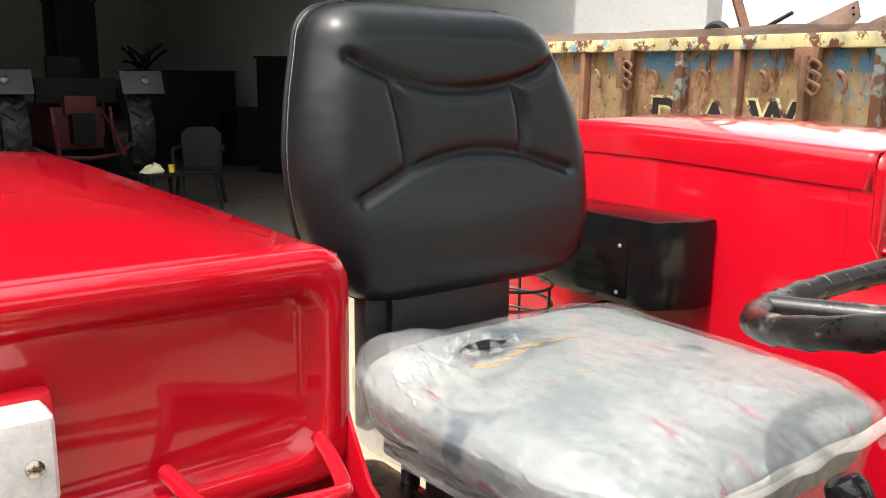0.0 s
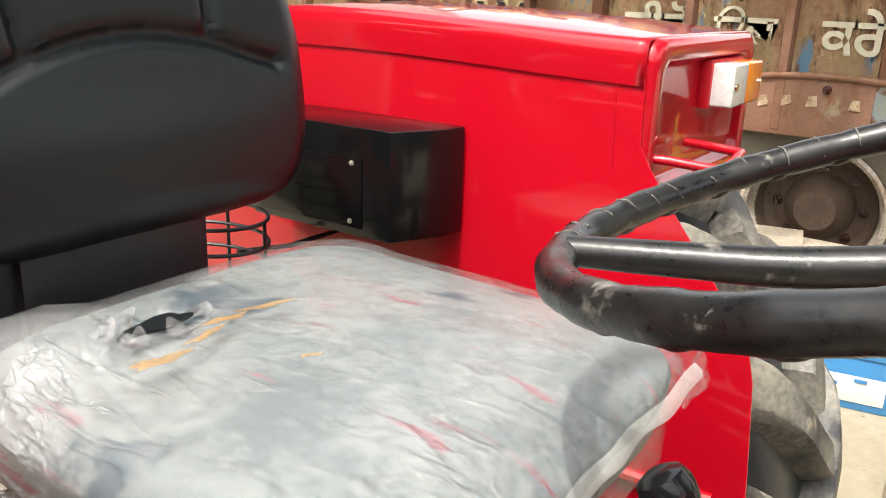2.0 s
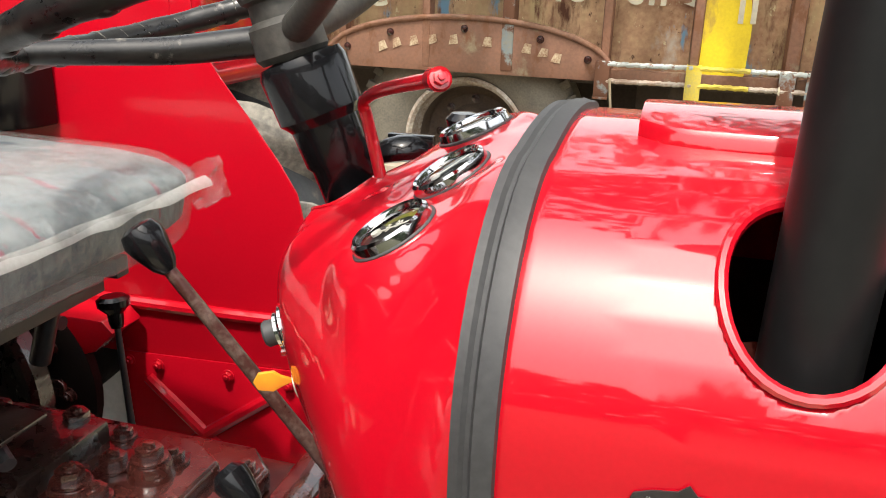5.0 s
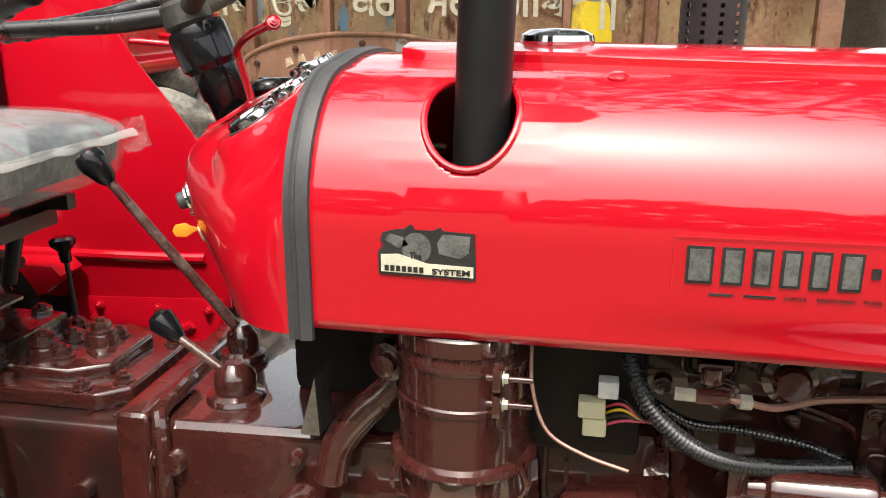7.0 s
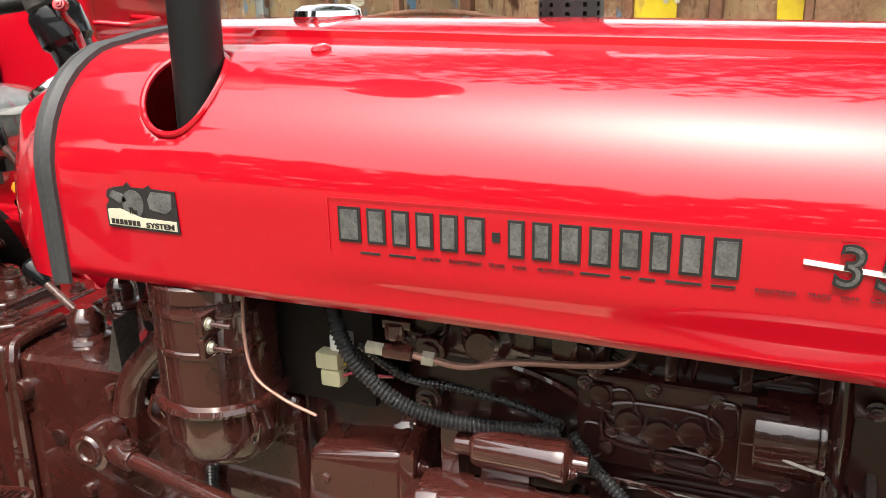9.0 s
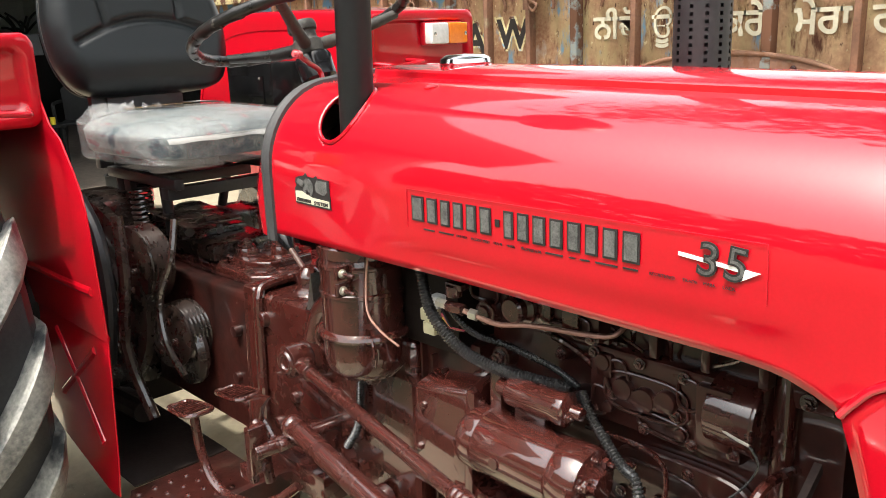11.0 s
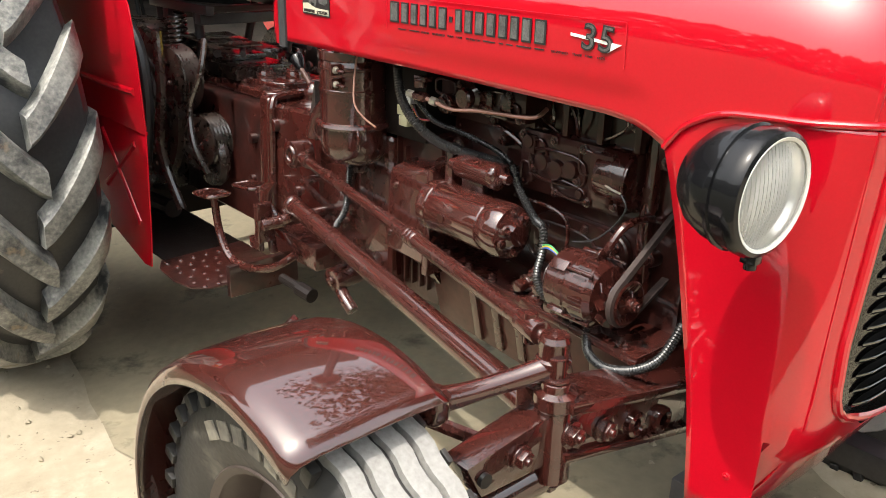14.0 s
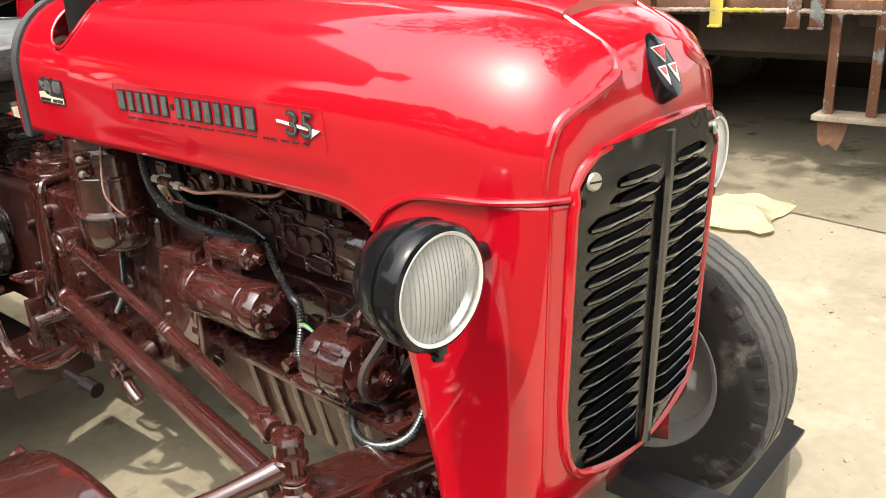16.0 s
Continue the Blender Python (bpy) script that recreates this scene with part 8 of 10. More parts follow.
cyl(bm, (0.515, 0.55, 0.94), (0.515, 0.55, 0.958), 0.013, n=10)
box(bm, (0.50, 0.545, 0.952), (0.535, 0.565, 0.962))
part("tap", bm, BROWN, T, "brown fuel tap", bevel=0.002)
bm = bmesh.new()
cyl(bm, (0.478, 0.55, 0.923), (0.50, 0.55, 0.922), 0.008, n=6)
part("union_nut", bm, ZINC, T)
bm = bmesh.new()
cyl(bm, (0.545, 0.553, 0.918), (0.558, 0.556, 0.916), 0.009, n=6)
part("union_nut", bm, ZINC, T)
bm = bmesh.new()
tube(bm, spline([(0.535, 0.55, 0.921), (0.56, 0.556, 0.915), (0.59, 0.57, 0.906), (0.64, 0.59, 0.91), (0.72, 0.605, 0.912), (0.76, 0.62, 0.915), (0.77, 0.64, 0.93)], 8), 0.0042, 8)
part("fuel_pipe", bm, COPPER, T, "thin brown metal fuel pipe")
bm = bmesh.new()
tube(bm, spline([(0.99, 0.675, 0.62), (0.985, 0.675, 0.75), (0.985, 0.68, 0.88), (0.98, 0.69, 1.0)], 6), 0.016, 14)
part("water_pipe", bm, BROWN, T, "upright brown water pipe")
bm = bmesh.new()
tube(bm, spline([(0.905, 0.628, 0.833), (0.94, 0.618, 0.826), (0.972, 0.61, 0.824)], 8), 0.002, 6)
part("bare_wire", bm, mat("pale_wire", (0.5, 0.47, 0.42), (0.3, 0.28, 0.25), 0.4, s1=60, s2=200, bump=0), T)
bm = bmesh.new()
tube(bm, spline([(0.972, 0.61, 0.824), (0.985, 0.61, 0.80), (0.968, 0.60, 0.765), (0.935, 0.592, 0.735), (0.895, 0.588, 0.722)], 8), 0.0018, 6)
part("thin_wire", bm, CONDUIT, T)
# head bolts, bosses and the bulged side cover
for k in range(9):
    bolt(bolt_brown, (0.475 + 0.068 * k, 0.664, 0.878 + 0.05 * (k % 2)), (0, -1, 0), 0.0085, head, 11 * k)
for x, z, r in ((0.50, 0.80, 0.020), (0.56, 0.755, 0.013), (0.63, 0.84, 0.012), (0.665, 0.775, 0.016), (1.0, 0.70, 0.014), (0.70, 0.69, 0.011), (0.93, 0.70, 0.012)):
    bm = bmesh.new()
    cyl(bm, (x, 0.70, z), (x, 0.668, z), r * 1.2, r, 18)
    o = part("block_boss", bm, CAST, block, bevel=0.003)
    bolt(bolt_brown, (x, 0.668, z), (0, -1, 0), r * 0.6, block, 25)
bm = bmesh.new()
pts = [(0.84 + 0.115 * math.copysign(abs(math.cos(a)) ** 0.5, math.cos(a)), 0.69, 0.665 + 0.065 * math.copysign(abs(math.sin(a)) ** 0.5, math.sin(a))) for a in [i * math.pi / 18 for i in range(36)]]
prism(bm, pts, (0, -0.02, 0))
sc_ = part("tappet_cover", bm, CAST, block, "bulged brown tappet cover", bevel=0.008, segs=3)
for k in range(4):
    bm = bmesh.new()
    box(bm, (0.76 + 0.045 * k, 0.664, 0.655), (0.785 + 0.045 * k, 0.671, 0.664))
    part("cover_mark", bm, CAST, sc_, bevel=0.002)
for x in (0.56, 0.60, 0.64, 0.68, 0.72, 0.80, 0.88, 0.96):
    bm = bmesh.new()
    box(bm, (x, 0.648, 0.885), (x + 0.014, 0.672, 0.952))
    part("head_fin", bm, CAST, head, bevel=0.003)
bm = bmesh.new()
rev(bm, [(0, 0), (0.03, 0.0), (0.03, 0.008), (0.021, 0.012), (0.021, 0.024), (0.017, 0.028), (0, 0.028)], axis((0.605, 0.606, 0.928), (0, -1, 0)), 24)
part("bleed_plug", bm, BROWN, filt)
# looms
def loom(pts, r, name="conduit", label="ribbed black wiring conduit"):
    P = spline(pts, 40)
    L = sum((b - a).length for a, b in zip(P, P[1:]))
    n = int(L / 0.0027)
    acc, out, i = 0.0, [P[0]], 0
    for a, b in zip(P, P[1:]):
        seg = (b - a).length
        while acc + seg >= L / n * len(out) and len(out) <= n:
            out.append(a + (b - a) * ((L / n * len(out) - acc) / max(seg, 1e-9)))
        acc += seg
    bm = bmesh.new()
    tube(bm, out, lambda t, i: r * 1.04 if i % 2 else r * 0.80, 12)
    return part(name, bm, CONDUIT, T, label, smooth=40)
loom([(0.425, 0.565, 1.02), (0.43, 0.56, 0.96), (0.452, 0.555, 0.905), (0.495, 0.56, 0.86), (0.545, 0.575, 0.832), (0.61, 0.595, 0.82), (0.685, 0.622, 0.812)], 0.0105)
loom([(0.44, 0.60, 0.90), (0.50, 0.60, 0.865), (0.56, 0.62, 0.85), (0.64, 0.635, 0.83), (0.69, 0.635, 0.812)], 0.006)
loom([(0.70, 0.628, 0.81), (0.735, 0.615, 0.775), (0.79, 0.60, 0.735), (0.822, 0.59, 0.725), (0.835, 0.58, 0.69), (0.832, 0.572, 0.64), (0.85, 0.57, 0.61), (0.865, 0.575, 0.605)], 0.0085)
loom([(0.94, 0.60, 0.60), (0.955, 0.575, 0.565), (0.985, 0.55, 0.548), (1.03, 0.54, 0.545), (1.085, 0.54, 0.565), (1.125, 0.55, 0.60), (1.145, 0.57, 0.66)], 0.0085)
loom([(0.20, 0.60, 0.74), (0.195, 0.60, 0.68), (0.19, 0.59, 0.6), (0.165, 0.58, 0.55)], 0.009)
for k, (mt, dz) in enumerate(((BLUEW, 0.0), (YELW, 0.006), (GRNW, 0.012))):
    bm = bmesh.new()
    tube(bm, spline([(0.832, 0.578, 0.69 + dz * 0.5), (0.85, 0.572, 0.70 + dz * 0.5), (0.868, 0.57, 0.70 + dz * 0.5), (0.885, 0.575, 0.69)], 6), 0.0016, 6)
    part("wire", bm, mt, T)
for x, z, sz, mt in ((0.392, 0.868, 0.016, WIRE_W), (0.396, 0.845, 0.014, WIRE_W), (0.41, 0.895, 0.012, CLEAR)):
    bm = bmesh.new()
    box(bm, (x - sz, 0.60, z - 0.011), (x + sz, 0.632, z + 0.011), None)
    part("wire_plug", bm, mt, T, bevel=0.003)
for k, mt in enumerate((PINK, DIAL, YELW, PINK, DIAL)):
    bm = bmesh.new()
    tube(bm, spline([(0.408, 0.61 + 0.004 * k, 0.846 + 0.006 * k), (0.428, 0.605, 0.856 + 0.007 * k), (0.455, 0.60, 0.86), (0.485, 0.60, 0.862)], 6), 0.0018, 6)
    part("wire", bm, mt, T)
bm = bmesh.new()
tube(bm, spline([(0.72, 0.66, 0.80), (0.70, 0.66, 0.84), (0.66, 0.66, 0.86), (0.62, 0.66, 0.87)], 6), 0.006, 8)
tube(bm, spline([(0.70, 0.64, 0.75), (0.80, 0.645, 0.745), (0.835, 0.645, 0.72), (0.83, 0.645, 0.66), (0.80, 0.65, 0.64)], 6), 0.004, 8)
part("oil_pipe", bm, BROWN, T)
for x, z in ((0.78, 0.60), (0.80, 0.57), (0.83, 0.61), (0.86, 0.585)):
    bm = bmesh.new()
    cyl(bm, (x, 0.64, z), (x, 0.575, z), 0.013, n=6)
    cyl(bm, (x, 0.64, z), (x, 0.60, z), 0.018, n=12)
    part("plug_nut", bm, BROWN, T, bevel=0.002)
bolt(bolt_brown, (0.815, 0.59, 0.632), (-0.3, -1, 0), 0.012, T)
# radiator, and near-black blocks added to keep the gaps behind it dark
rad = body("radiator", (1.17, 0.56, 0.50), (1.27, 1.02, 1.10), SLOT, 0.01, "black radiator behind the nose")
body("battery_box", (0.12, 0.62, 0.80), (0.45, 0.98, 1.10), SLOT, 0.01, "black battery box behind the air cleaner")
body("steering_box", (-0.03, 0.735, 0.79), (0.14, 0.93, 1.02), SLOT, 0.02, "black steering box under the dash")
bell = body("bell_housing", (0.30, 0.645, 0.42), (0.475, 0.93, 0.82), CAST, 0.02, "brown bell housing between gearbox and engine")
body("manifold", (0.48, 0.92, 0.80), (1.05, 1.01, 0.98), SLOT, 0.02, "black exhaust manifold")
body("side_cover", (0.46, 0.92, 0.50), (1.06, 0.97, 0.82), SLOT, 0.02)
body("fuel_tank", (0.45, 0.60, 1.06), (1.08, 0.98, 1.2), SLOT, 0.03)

# domed bell housing behind the starter
bm = bmesh.new()
rev(bm, [(0, 0), (0.15, 0.0), (0.18, 0.012), (0.195, 0.05), (0.20, 0.13), (0.212, 0.135), (0.214, 0.15), (0.212, 0.165), (0, 0.165)], axis((0.325, 0.80, 0.625), (1, 0, 0)), 48)
dome = part("bell_dome", bm, BROWN, bell, "rounded glossy brown bell housing")
for k in range(9):
    a = radians(95 + 19 * k)
    bolt(bolt_brown, (0.462, 0.80 + 0.205 * math.cos(a) * 1, 0.625 + 0.205 * math.sin(a)), (-1, 0, 0), 0.008, dome, 13 * k)
# relief on the injection pump: raised rims, screws and pipe unions
def rim_loop(x, z, w, h, parent, y=0.642, r=0.0028, turn=0.0):
    bm = bmesh.new()
    pts = []
    for k in range(32):
        a = 2 * math.pi * k / 32
        u, v = w * math.copysign(abs(math.cos(a)) ** 0.6, math.cos(a)), h * math.copysign(abs(math.sin(a)) ** 0.6, math.sin(a))
        pts.append((x + u * math.cos(turn) - v * math.sin(turn), y, z + u * math.sin(turn) + v * math.cos(turn)))
    tube(bm, pts, r, 8, closed=True)
    part("casting_rim", bm, CAST, parent)
for x, z, w, h, turn in ((0.80, 0.826, 0.068, 0.03, 0.0), (0.752, 0.845, 0.02, 0.024, 0.3), (0.83, 0.79, 0.04, 0.014, -0.1), (0.868, 0.85, 0.016, 0.022, 0.0), (0.722, 0.80, 0.012, 0.022, 0.0)):
    rim_loop(x, z, w, h, pump, turn=turn)
for k, (x, z) in enumerate(((0.712, 0.872), (0.712, 0.782), (0.79, 0.874), (0.86, 0.872), (0.875, 0.778), (0.80, 0.778), (0.93, 0.87), (0.935, 0.785), (0.745, 0.815), (0.85, 0.812))):
    bolt(bolt_brown, (x, 0.643, z), (0, -1, 0), 0.0068, pump, 17 * k)
for x, z, w, h in ((0.80, 0.665, 0.085, 0.042), (0.90, 0.66, 0.03, 0.03)):
    rim_loop(x, z, w, h, sc_, y=0.668, r=0.003)
for k in range(6):
    a = radians(60 * k + 20)
    bolt(bolt_brown, (0.84 + 0.10 * math.cos(a), 0.668, 0.665 + 0.052 * math.sin(a)), (0, -1, 0), 0.0072, sc_, 21 * k)
for x, z, w in ((0.52, 0.935, 0.03), (0.60, 0.928, 0.024), (0.67, 0.932, 0.03), (0.71, 0.915, 0.016)):
    rim_loop(x, z, w, 0.016, filt, y=0.612, r=0.003)
for k, x in enumerate((0.512, 0.565, 0.645, 0.70, 0.728)):
    bolt(bolt_brown, (x, 0.612, 0.946 if k % 2 else 0.904), (0, -1, 0), 0.0062, filt, 19 * k)
for k in range(4):
    x = 0.555 + 0.115 * k
    bm = bmesh.new()
    rev(bm, [(0, 0), (0.011, 0.0), (0.011, 0.012), (0.007, 0.014), (0.007, 0.03), (0.010, 0.032), (0.010, 0.042), (0.004, 0.045), (0, 0.045)], axis((x, 0.672, 0.955), (0, -0.6, 1)), 12)
    part("injector", bm, BROWN, head)
    bm = bmesh.new()
    tube(bm, spline([(x, 0.648, 0.99), (x + 0.02, 0.635, 0.975), (x + 0.05, 0.64, 0.93), (0.74 + 0.045 * k, 0.66, 0.885)], 6), 0.0028, 6)
    part("injector_pipe", bm, BROWN, head)
# studs and terminals at the end of the starter
for dy, dz, l in ((-0.03, 0.012, 0.022), (-0.012, -0.034, 0.018), (0.018, 0.03, 0.02), (-0.038, -0.012, 0.012)):
    bm = bmesh.new()
    cyl(bm, (0.765, 0.576 + dy, 0.702 + dz), (0.765 + l, 0.576 + dy, 0.702 + dz), 0.0045, n=8)
    cyl(bm, (0.768, 0.576 + dy, 0.702 + dz), (0.775, 0.576 + dy, 0.702 + dz), 0.009, n=6)
    part("terminal", bm, BROWN, st)

# air cleaner
cm = pose(0.243, 0.584, 0.735) @ Matrix.Diagonal((1.26, 1.26, 1, 1))
bm = bmesh.new()
rev(bm, [(0, -0.01), (0.03, -0.01), (0.048, 0.0), (0.06, 0.02), (0.0625, 0.045), (0.0625, 0.075), (0.068, 0.078), (0.07, 0.083), (0.068, 0.089), (0.062, 0.092), (0.061, 0.205), (0.063, 0.208), (0.063, 0.216), (0.061, 0.22), (0.061, 0.241), (0.058, 0.247), (0.03, 0.25), (0.026, 0.42), (0, 0.42)], cm, 48)
ac = part("air_cleaner", bm, BROWN, T, "glossy brown upright oil-bath air cleaner")
bm = bmesh.new()
rev(bm, [(0.0615, 0.155), (0.0635, 0.157), (0.0635, 0.163), (0.0615, 0.165)], cm, 48, close=True)
rev(bm, [(0.0615, 0.225), (0.0632, 0.227), (0.0632, 0.245), (0.0615, 0.247)], cm, 48, close=True)
part("band", bm, BROWN, ac)
for z in (0.948, 0.918):
    bm = bmesh.new()
    box(bm, (0.288, 0.488, z - 0.012), (0.297, 0.515, z + 0.012))
    cyl(bm, (0.28, 0.498, z), (0.33, 0.498, z), 0.0035, n=8)
    part("clamp_ear", bm, BROWN, ac, bevel=0.001)
    bolt(bolt_zinc, (0.298, 0.498, z), (1, 0, 0), 0.006, ac)
for a in (-20, -150, 100):
    bm = bmesh.new()
    ca, sa = math.cos(radians(a)), math.sin(radians(a))
    tube(bm, spline([(0.243 + 0.078 * ca, 0.566 + 0.078 * sa, 0.82), (0.243 + 0.086 * ca, 0.566 + 0.086 * sa, 0.795), (0.243 + 0.072 * ca, 0.566 + 0.072 * sa, 0.775), (0.243 + 0.066 * ca + 0.012, 0.566 + 0.066 * sa, 0.772), (0.243 + 0.078 * ca + 0.01, 0.566 + 0.078 * sa, 0.80)], 5), 0.0028, 6)
    part("bail_clip", bm, BROWN, ac)
bm = bmesh.new()
tube(bm, spline([(0.325, 0.535, 0.985), (0.327, 0.525, 0.93), (0.345, 0.512, 0.885), (0.385, 0.505, 0.864), (0.433, 0.502, 0.851)], 8), 0.0021, 8)
part("breather_wire", bm, COPPER, T)
# governor arm and pipe beside the cleaner
bm = bmesh.new()
tube(bm, spline([(0.165, 0.62, 0.93), (0.155, 0.61, 0.88), (0.115, 0.60, 0.84), (0.085, 0.59, 0.80), (0.075, 0.58, 0.75)], 8), 0.021, 14)
cyl(bm, (0.17, 0.63, 0.925), (0.155, 0.565, 0.925), 0.024, n=18)
cyl(bm, (0.157, 0.57, 0.925), (0.153, 0.552, 0.925), 0.014, n=14)
part("drop_arm", bm, BROWN, T, "bent brown casting beside the air cleaner", bevel=0.002)
bm = bmesh.new()
prism(bm, [(0.03, 0.60, 0.80), (0.052, 0.60, 0.88), (0.056, 0.60, 0.80)], (0.004, 0.04, 0))
part("rib_plate", bm, STEEL, T)

# ---------------- gearbox ----------------
bm = bmesh.new()
skew(bm, [(-0.20, 0.60, 0.43), (0.35, 0.60, 0.43), (0.35, 0.98, 0.43), (-0.20, 0.98, 0.43)], [(-0.20, 0.612, 0.79), (0.33, 0.62, 0.80), (0.33, 0.96, 0.80), (-0.20, 0.968, 0.79)])
gb = part("gearbox", bm, BROWN, T, "glossy brown gearbox housing", bevel=0.02, segs=3)
bm = bmesh.new()
skew(bm, [(-0.90, 0.61, 0.42), (-0.21, 0.61, 0.42), (-0.21, 0.97, 0.42), (-0.90, 0.97, 0.42)], [(-0.90, 0.63, 0.765), (-0.21, 0.63, 0.765), (-0.21, 0.95, 0.765), (-0.90, 0.95, 0.765)])
part("rear_housing", bm, CAST, T, "oily brown rear transmission housing", bevel=0.02, segs=3)
bm = bmesh.new()
skew(bm, [(-0.235, 0.588, 0.43), (-0.185, 0.588, 0.43), (-0.185, 0.99, 0.43), (-0.235, 0.99, 0.43)], [(-0.235, 0.605, 0.802), (-0.185, 0.605, 0.802), (-0.185, 0.975, 0.802), (-0.235, 0.975, 0.802)])
fl = part("housing_flange", bm, BROWN, gb, bevel=0.012, segs=3)
for z in (0.52, 0.66, 0.735):
    bolt(bolt_brown, (-0.186, 0.612, z), (1, 0, 0), 0.010, gb)
for x, y, z, r in ((-0.155, 0.612, 0.735, 0.017), (-0.05, 0.612, 0.58, 0.012), (0.02, 0.614, 0.76, 0.010), (0.16, 0.612, 0.55, 0.014), (0.22, 0.615, 0.70, 0.011), (-0.12, 0.61, 0.50, 0.013)):
    bm = bmesh.new()
    cyl(bm, (x, y + 0.02, z), (x, y - 0.016, z), r * 1.25, r, 18)
    part("boss", bm, BROWN, gb, bevel=0.004)
for k in range(5):
    bm = bmesh.new()
    x = 0.335 + 0.027 * k
    box(bm, (x, 0.632, 0.46), (x + 0.006, 0.65, 0.80 - 0.02 * k))
    part("housing_rib", bm, CAST, gb, bevel=0.002)
for x, z in ((-0.30, 0.67), (-0.31, 0.55), (-0.1, 0.66)):
    bm = bmesh.new()
    cyl(bm, (x, 0.63, z), (x, 0.606, z), 0.014, n=16)
    part("boss", bm, CAST, gb, bevel=0.003)
# top cover with bolts
bm = bmesh.new()
prism(bm, [(x, y, 0.765) for x, y in ((-0.80, 0.665), (-0.30, 0.665), (-0.26, 0.70), (-0.26, 0.88), (-0.30, 0.92), (-0.80, 0.92))], (0, 0, 0.028))
prism(bm, [(x, y, 0.79) for x, y in ((-0.74, 0.695), (-0.36, 0.695), (-0.31, 0.73), (-0.31, 0.85), (-0.36, 0.885), (-0.74, 0.885))], (0, 0, 0.022))
cov = part("top_cover", bm, BROWN, T, "brown gearbox top cover with bolts", bevel=0.007, segs=3)
for x, y, z, r in ((-0.285, 0.715, 0.793, 0.012), (-0.285, 0.865, 0.793, 0.012), (-0.33, 0.68, 0.793, 0.011), (-0.45, 0.68, 0.793, 0.011), (-0.57, 0.68, 0.793, 0.011), (-0.69, 0.68, 0.793, 0.011), (-0.40, 0.74, 0.812, 0.015), (-0.42, 0.80, 0.812, 0.016), (-0.36, 0.83, 0.812, 0.014), (-0.52, 0.73, 0.812, 0.013), (-0.60, 0.80, 0.812, 0.014), (-0.45, 0.86, 0.812, 0.012)):
    bolt(bolt_brown, (x, y, z), (0, 0, 1), r, cov, 15)
for x, y in ((-0.425, 0.735), (-0.37, 0.80), (-0.50, 0.84)):
    bm = bmesh.new()
    cyl(bm, (x, y, 0.80), (x, y, 0.832), 0.03, 0.024, 20)
    o = part("cover_boss", bm, BROWN, cov, bevel=0.004)
    bolt(bolt_brown, (x, y, 0.832), (0, 0, 1), 0.016, cov, 5)
# lever towers
def tower(p, r):
    bm = bmesh.new()
    rev(bm, [(0, -0.02), (r * 1.9, -0.02), (r * 1.9, -0.008), (r * 1.35, -0.004), (r * 1.25, 0.004), (r * 1.4, 0.008), (r * 1.3, 0.014), (r * 0.95, 0.018), (r, 0.03), (r * 0.95, 0.044), (r * 0.6, 0.056), (r * 0.45, 0.06), (0, 0.06)], pose(*p), 28)
    return part("lever_socket", bm, BROWN, T, "brown ball socket of a gear lever")
def lever(name, base, neck, top, r, mt, knob, label):
    bm = bmesh.new()
    tube(bm, spline([base, Vector(base) * 0.85 + Vector(neck) * 0.15, neck], 8), lambda t, i: r * (1 - 0.25 * t), 12)
    lv = part(name, bm, mt, T, label)
    d = (Vector(top) - Vector(neck))
    L = d.length
    bm = bmesh.new()
    rev(bm, [(0, 0)] + [(a, b * L) for a, b in knob] , axis(neck, d), 24)
    part("knob", bm, BLACK, lv, "glossy black plastic knob")
tower((-0.145, 0.828, 0.79), 0.026)
LEV = mat("worn_brown_lever", (0.055, 0.018, 0.014), (0.19, 0.14, 0.115), 0.25, 0.4, s1=30, s2=200, lo=0.45, hi=0.75, bump=0.25)
lever("gear_lever", (-0.148, 0.828, 0.835), (-0.318, 0.790, 1.072), (-0.352, 0.784, 1.118), 0.0095, LEV, [(0.008, 0.0), (0.014, 0.15), (0.021, 0.55), (0.0225, 0.75), (0.019, 0.93), (0.011, 1.0), (0, 1.0)], "long worn brown gear lever")
tower((-0.101, 0.699, 0.785), 0.030)
lever("range_lever", (-0.103, 0.70, 0.82), (-0.186, 0.712, 0.868), (-0.226, 0.720, 0.898), 0.008, LEV, [(0.007, 0.0), (0.012, 0.15), (0.019, 0.6), (0.02, 0.8), (0.014, 0.97), (0, 1.0)], "short brown lever with a black knob")
lever("lift_lever", (-0.60, 1.07, 0.66), (-0.615, 1.076, 0.845), (-0.62, 1.078, 0.895), 0.0065, SATIN, [(0.009, 0.0), (0.011, 0.15), (0.012, 0.45), (0.024, 0.7), (0.025, 0.9), (0.018, 1.0), (0, 1.0)], "thin black lever with a flared knob")
bm = bmesh.new()
cyl(bm, (-0.86, 1.06, 0.845), (-0.70, 1.06, 0.845), 0.011, n=14)
part("handbrake_grip", bm, RUBBER, T)
# red bracket under the seat side
bm = bmesh.new()
prism(bm, [(-0.95, 1.17, 0.80), (-0.72, 1.17, 0.80), (-0.70, 1.17, 0.78), (-0.74, 1.17, 0.74), (-0.80, 1.17, 0.72), (-0.95, 1.17, 0.72)], (0, 0.08, 0))
part("side_bracket", bm, RED, T, bevel=0.004)
# cover plate with writing relief
bm = bmesh.new()
for k, (x, y) in enumerate(((-0.05, 0.665), (-0.03, 0.665), (-0.04, 0.68))):
    box(bm, (-0.31 + 0.04 * k, 0.655, 0.763), (-0.305 + 0.04 * k, 0.70, 0.768))
box(bm, (-0.31, 0.676, 0.763), (-0.225, 0.681, 0.768))
part("gear_pattern", bm, BROWN, T)
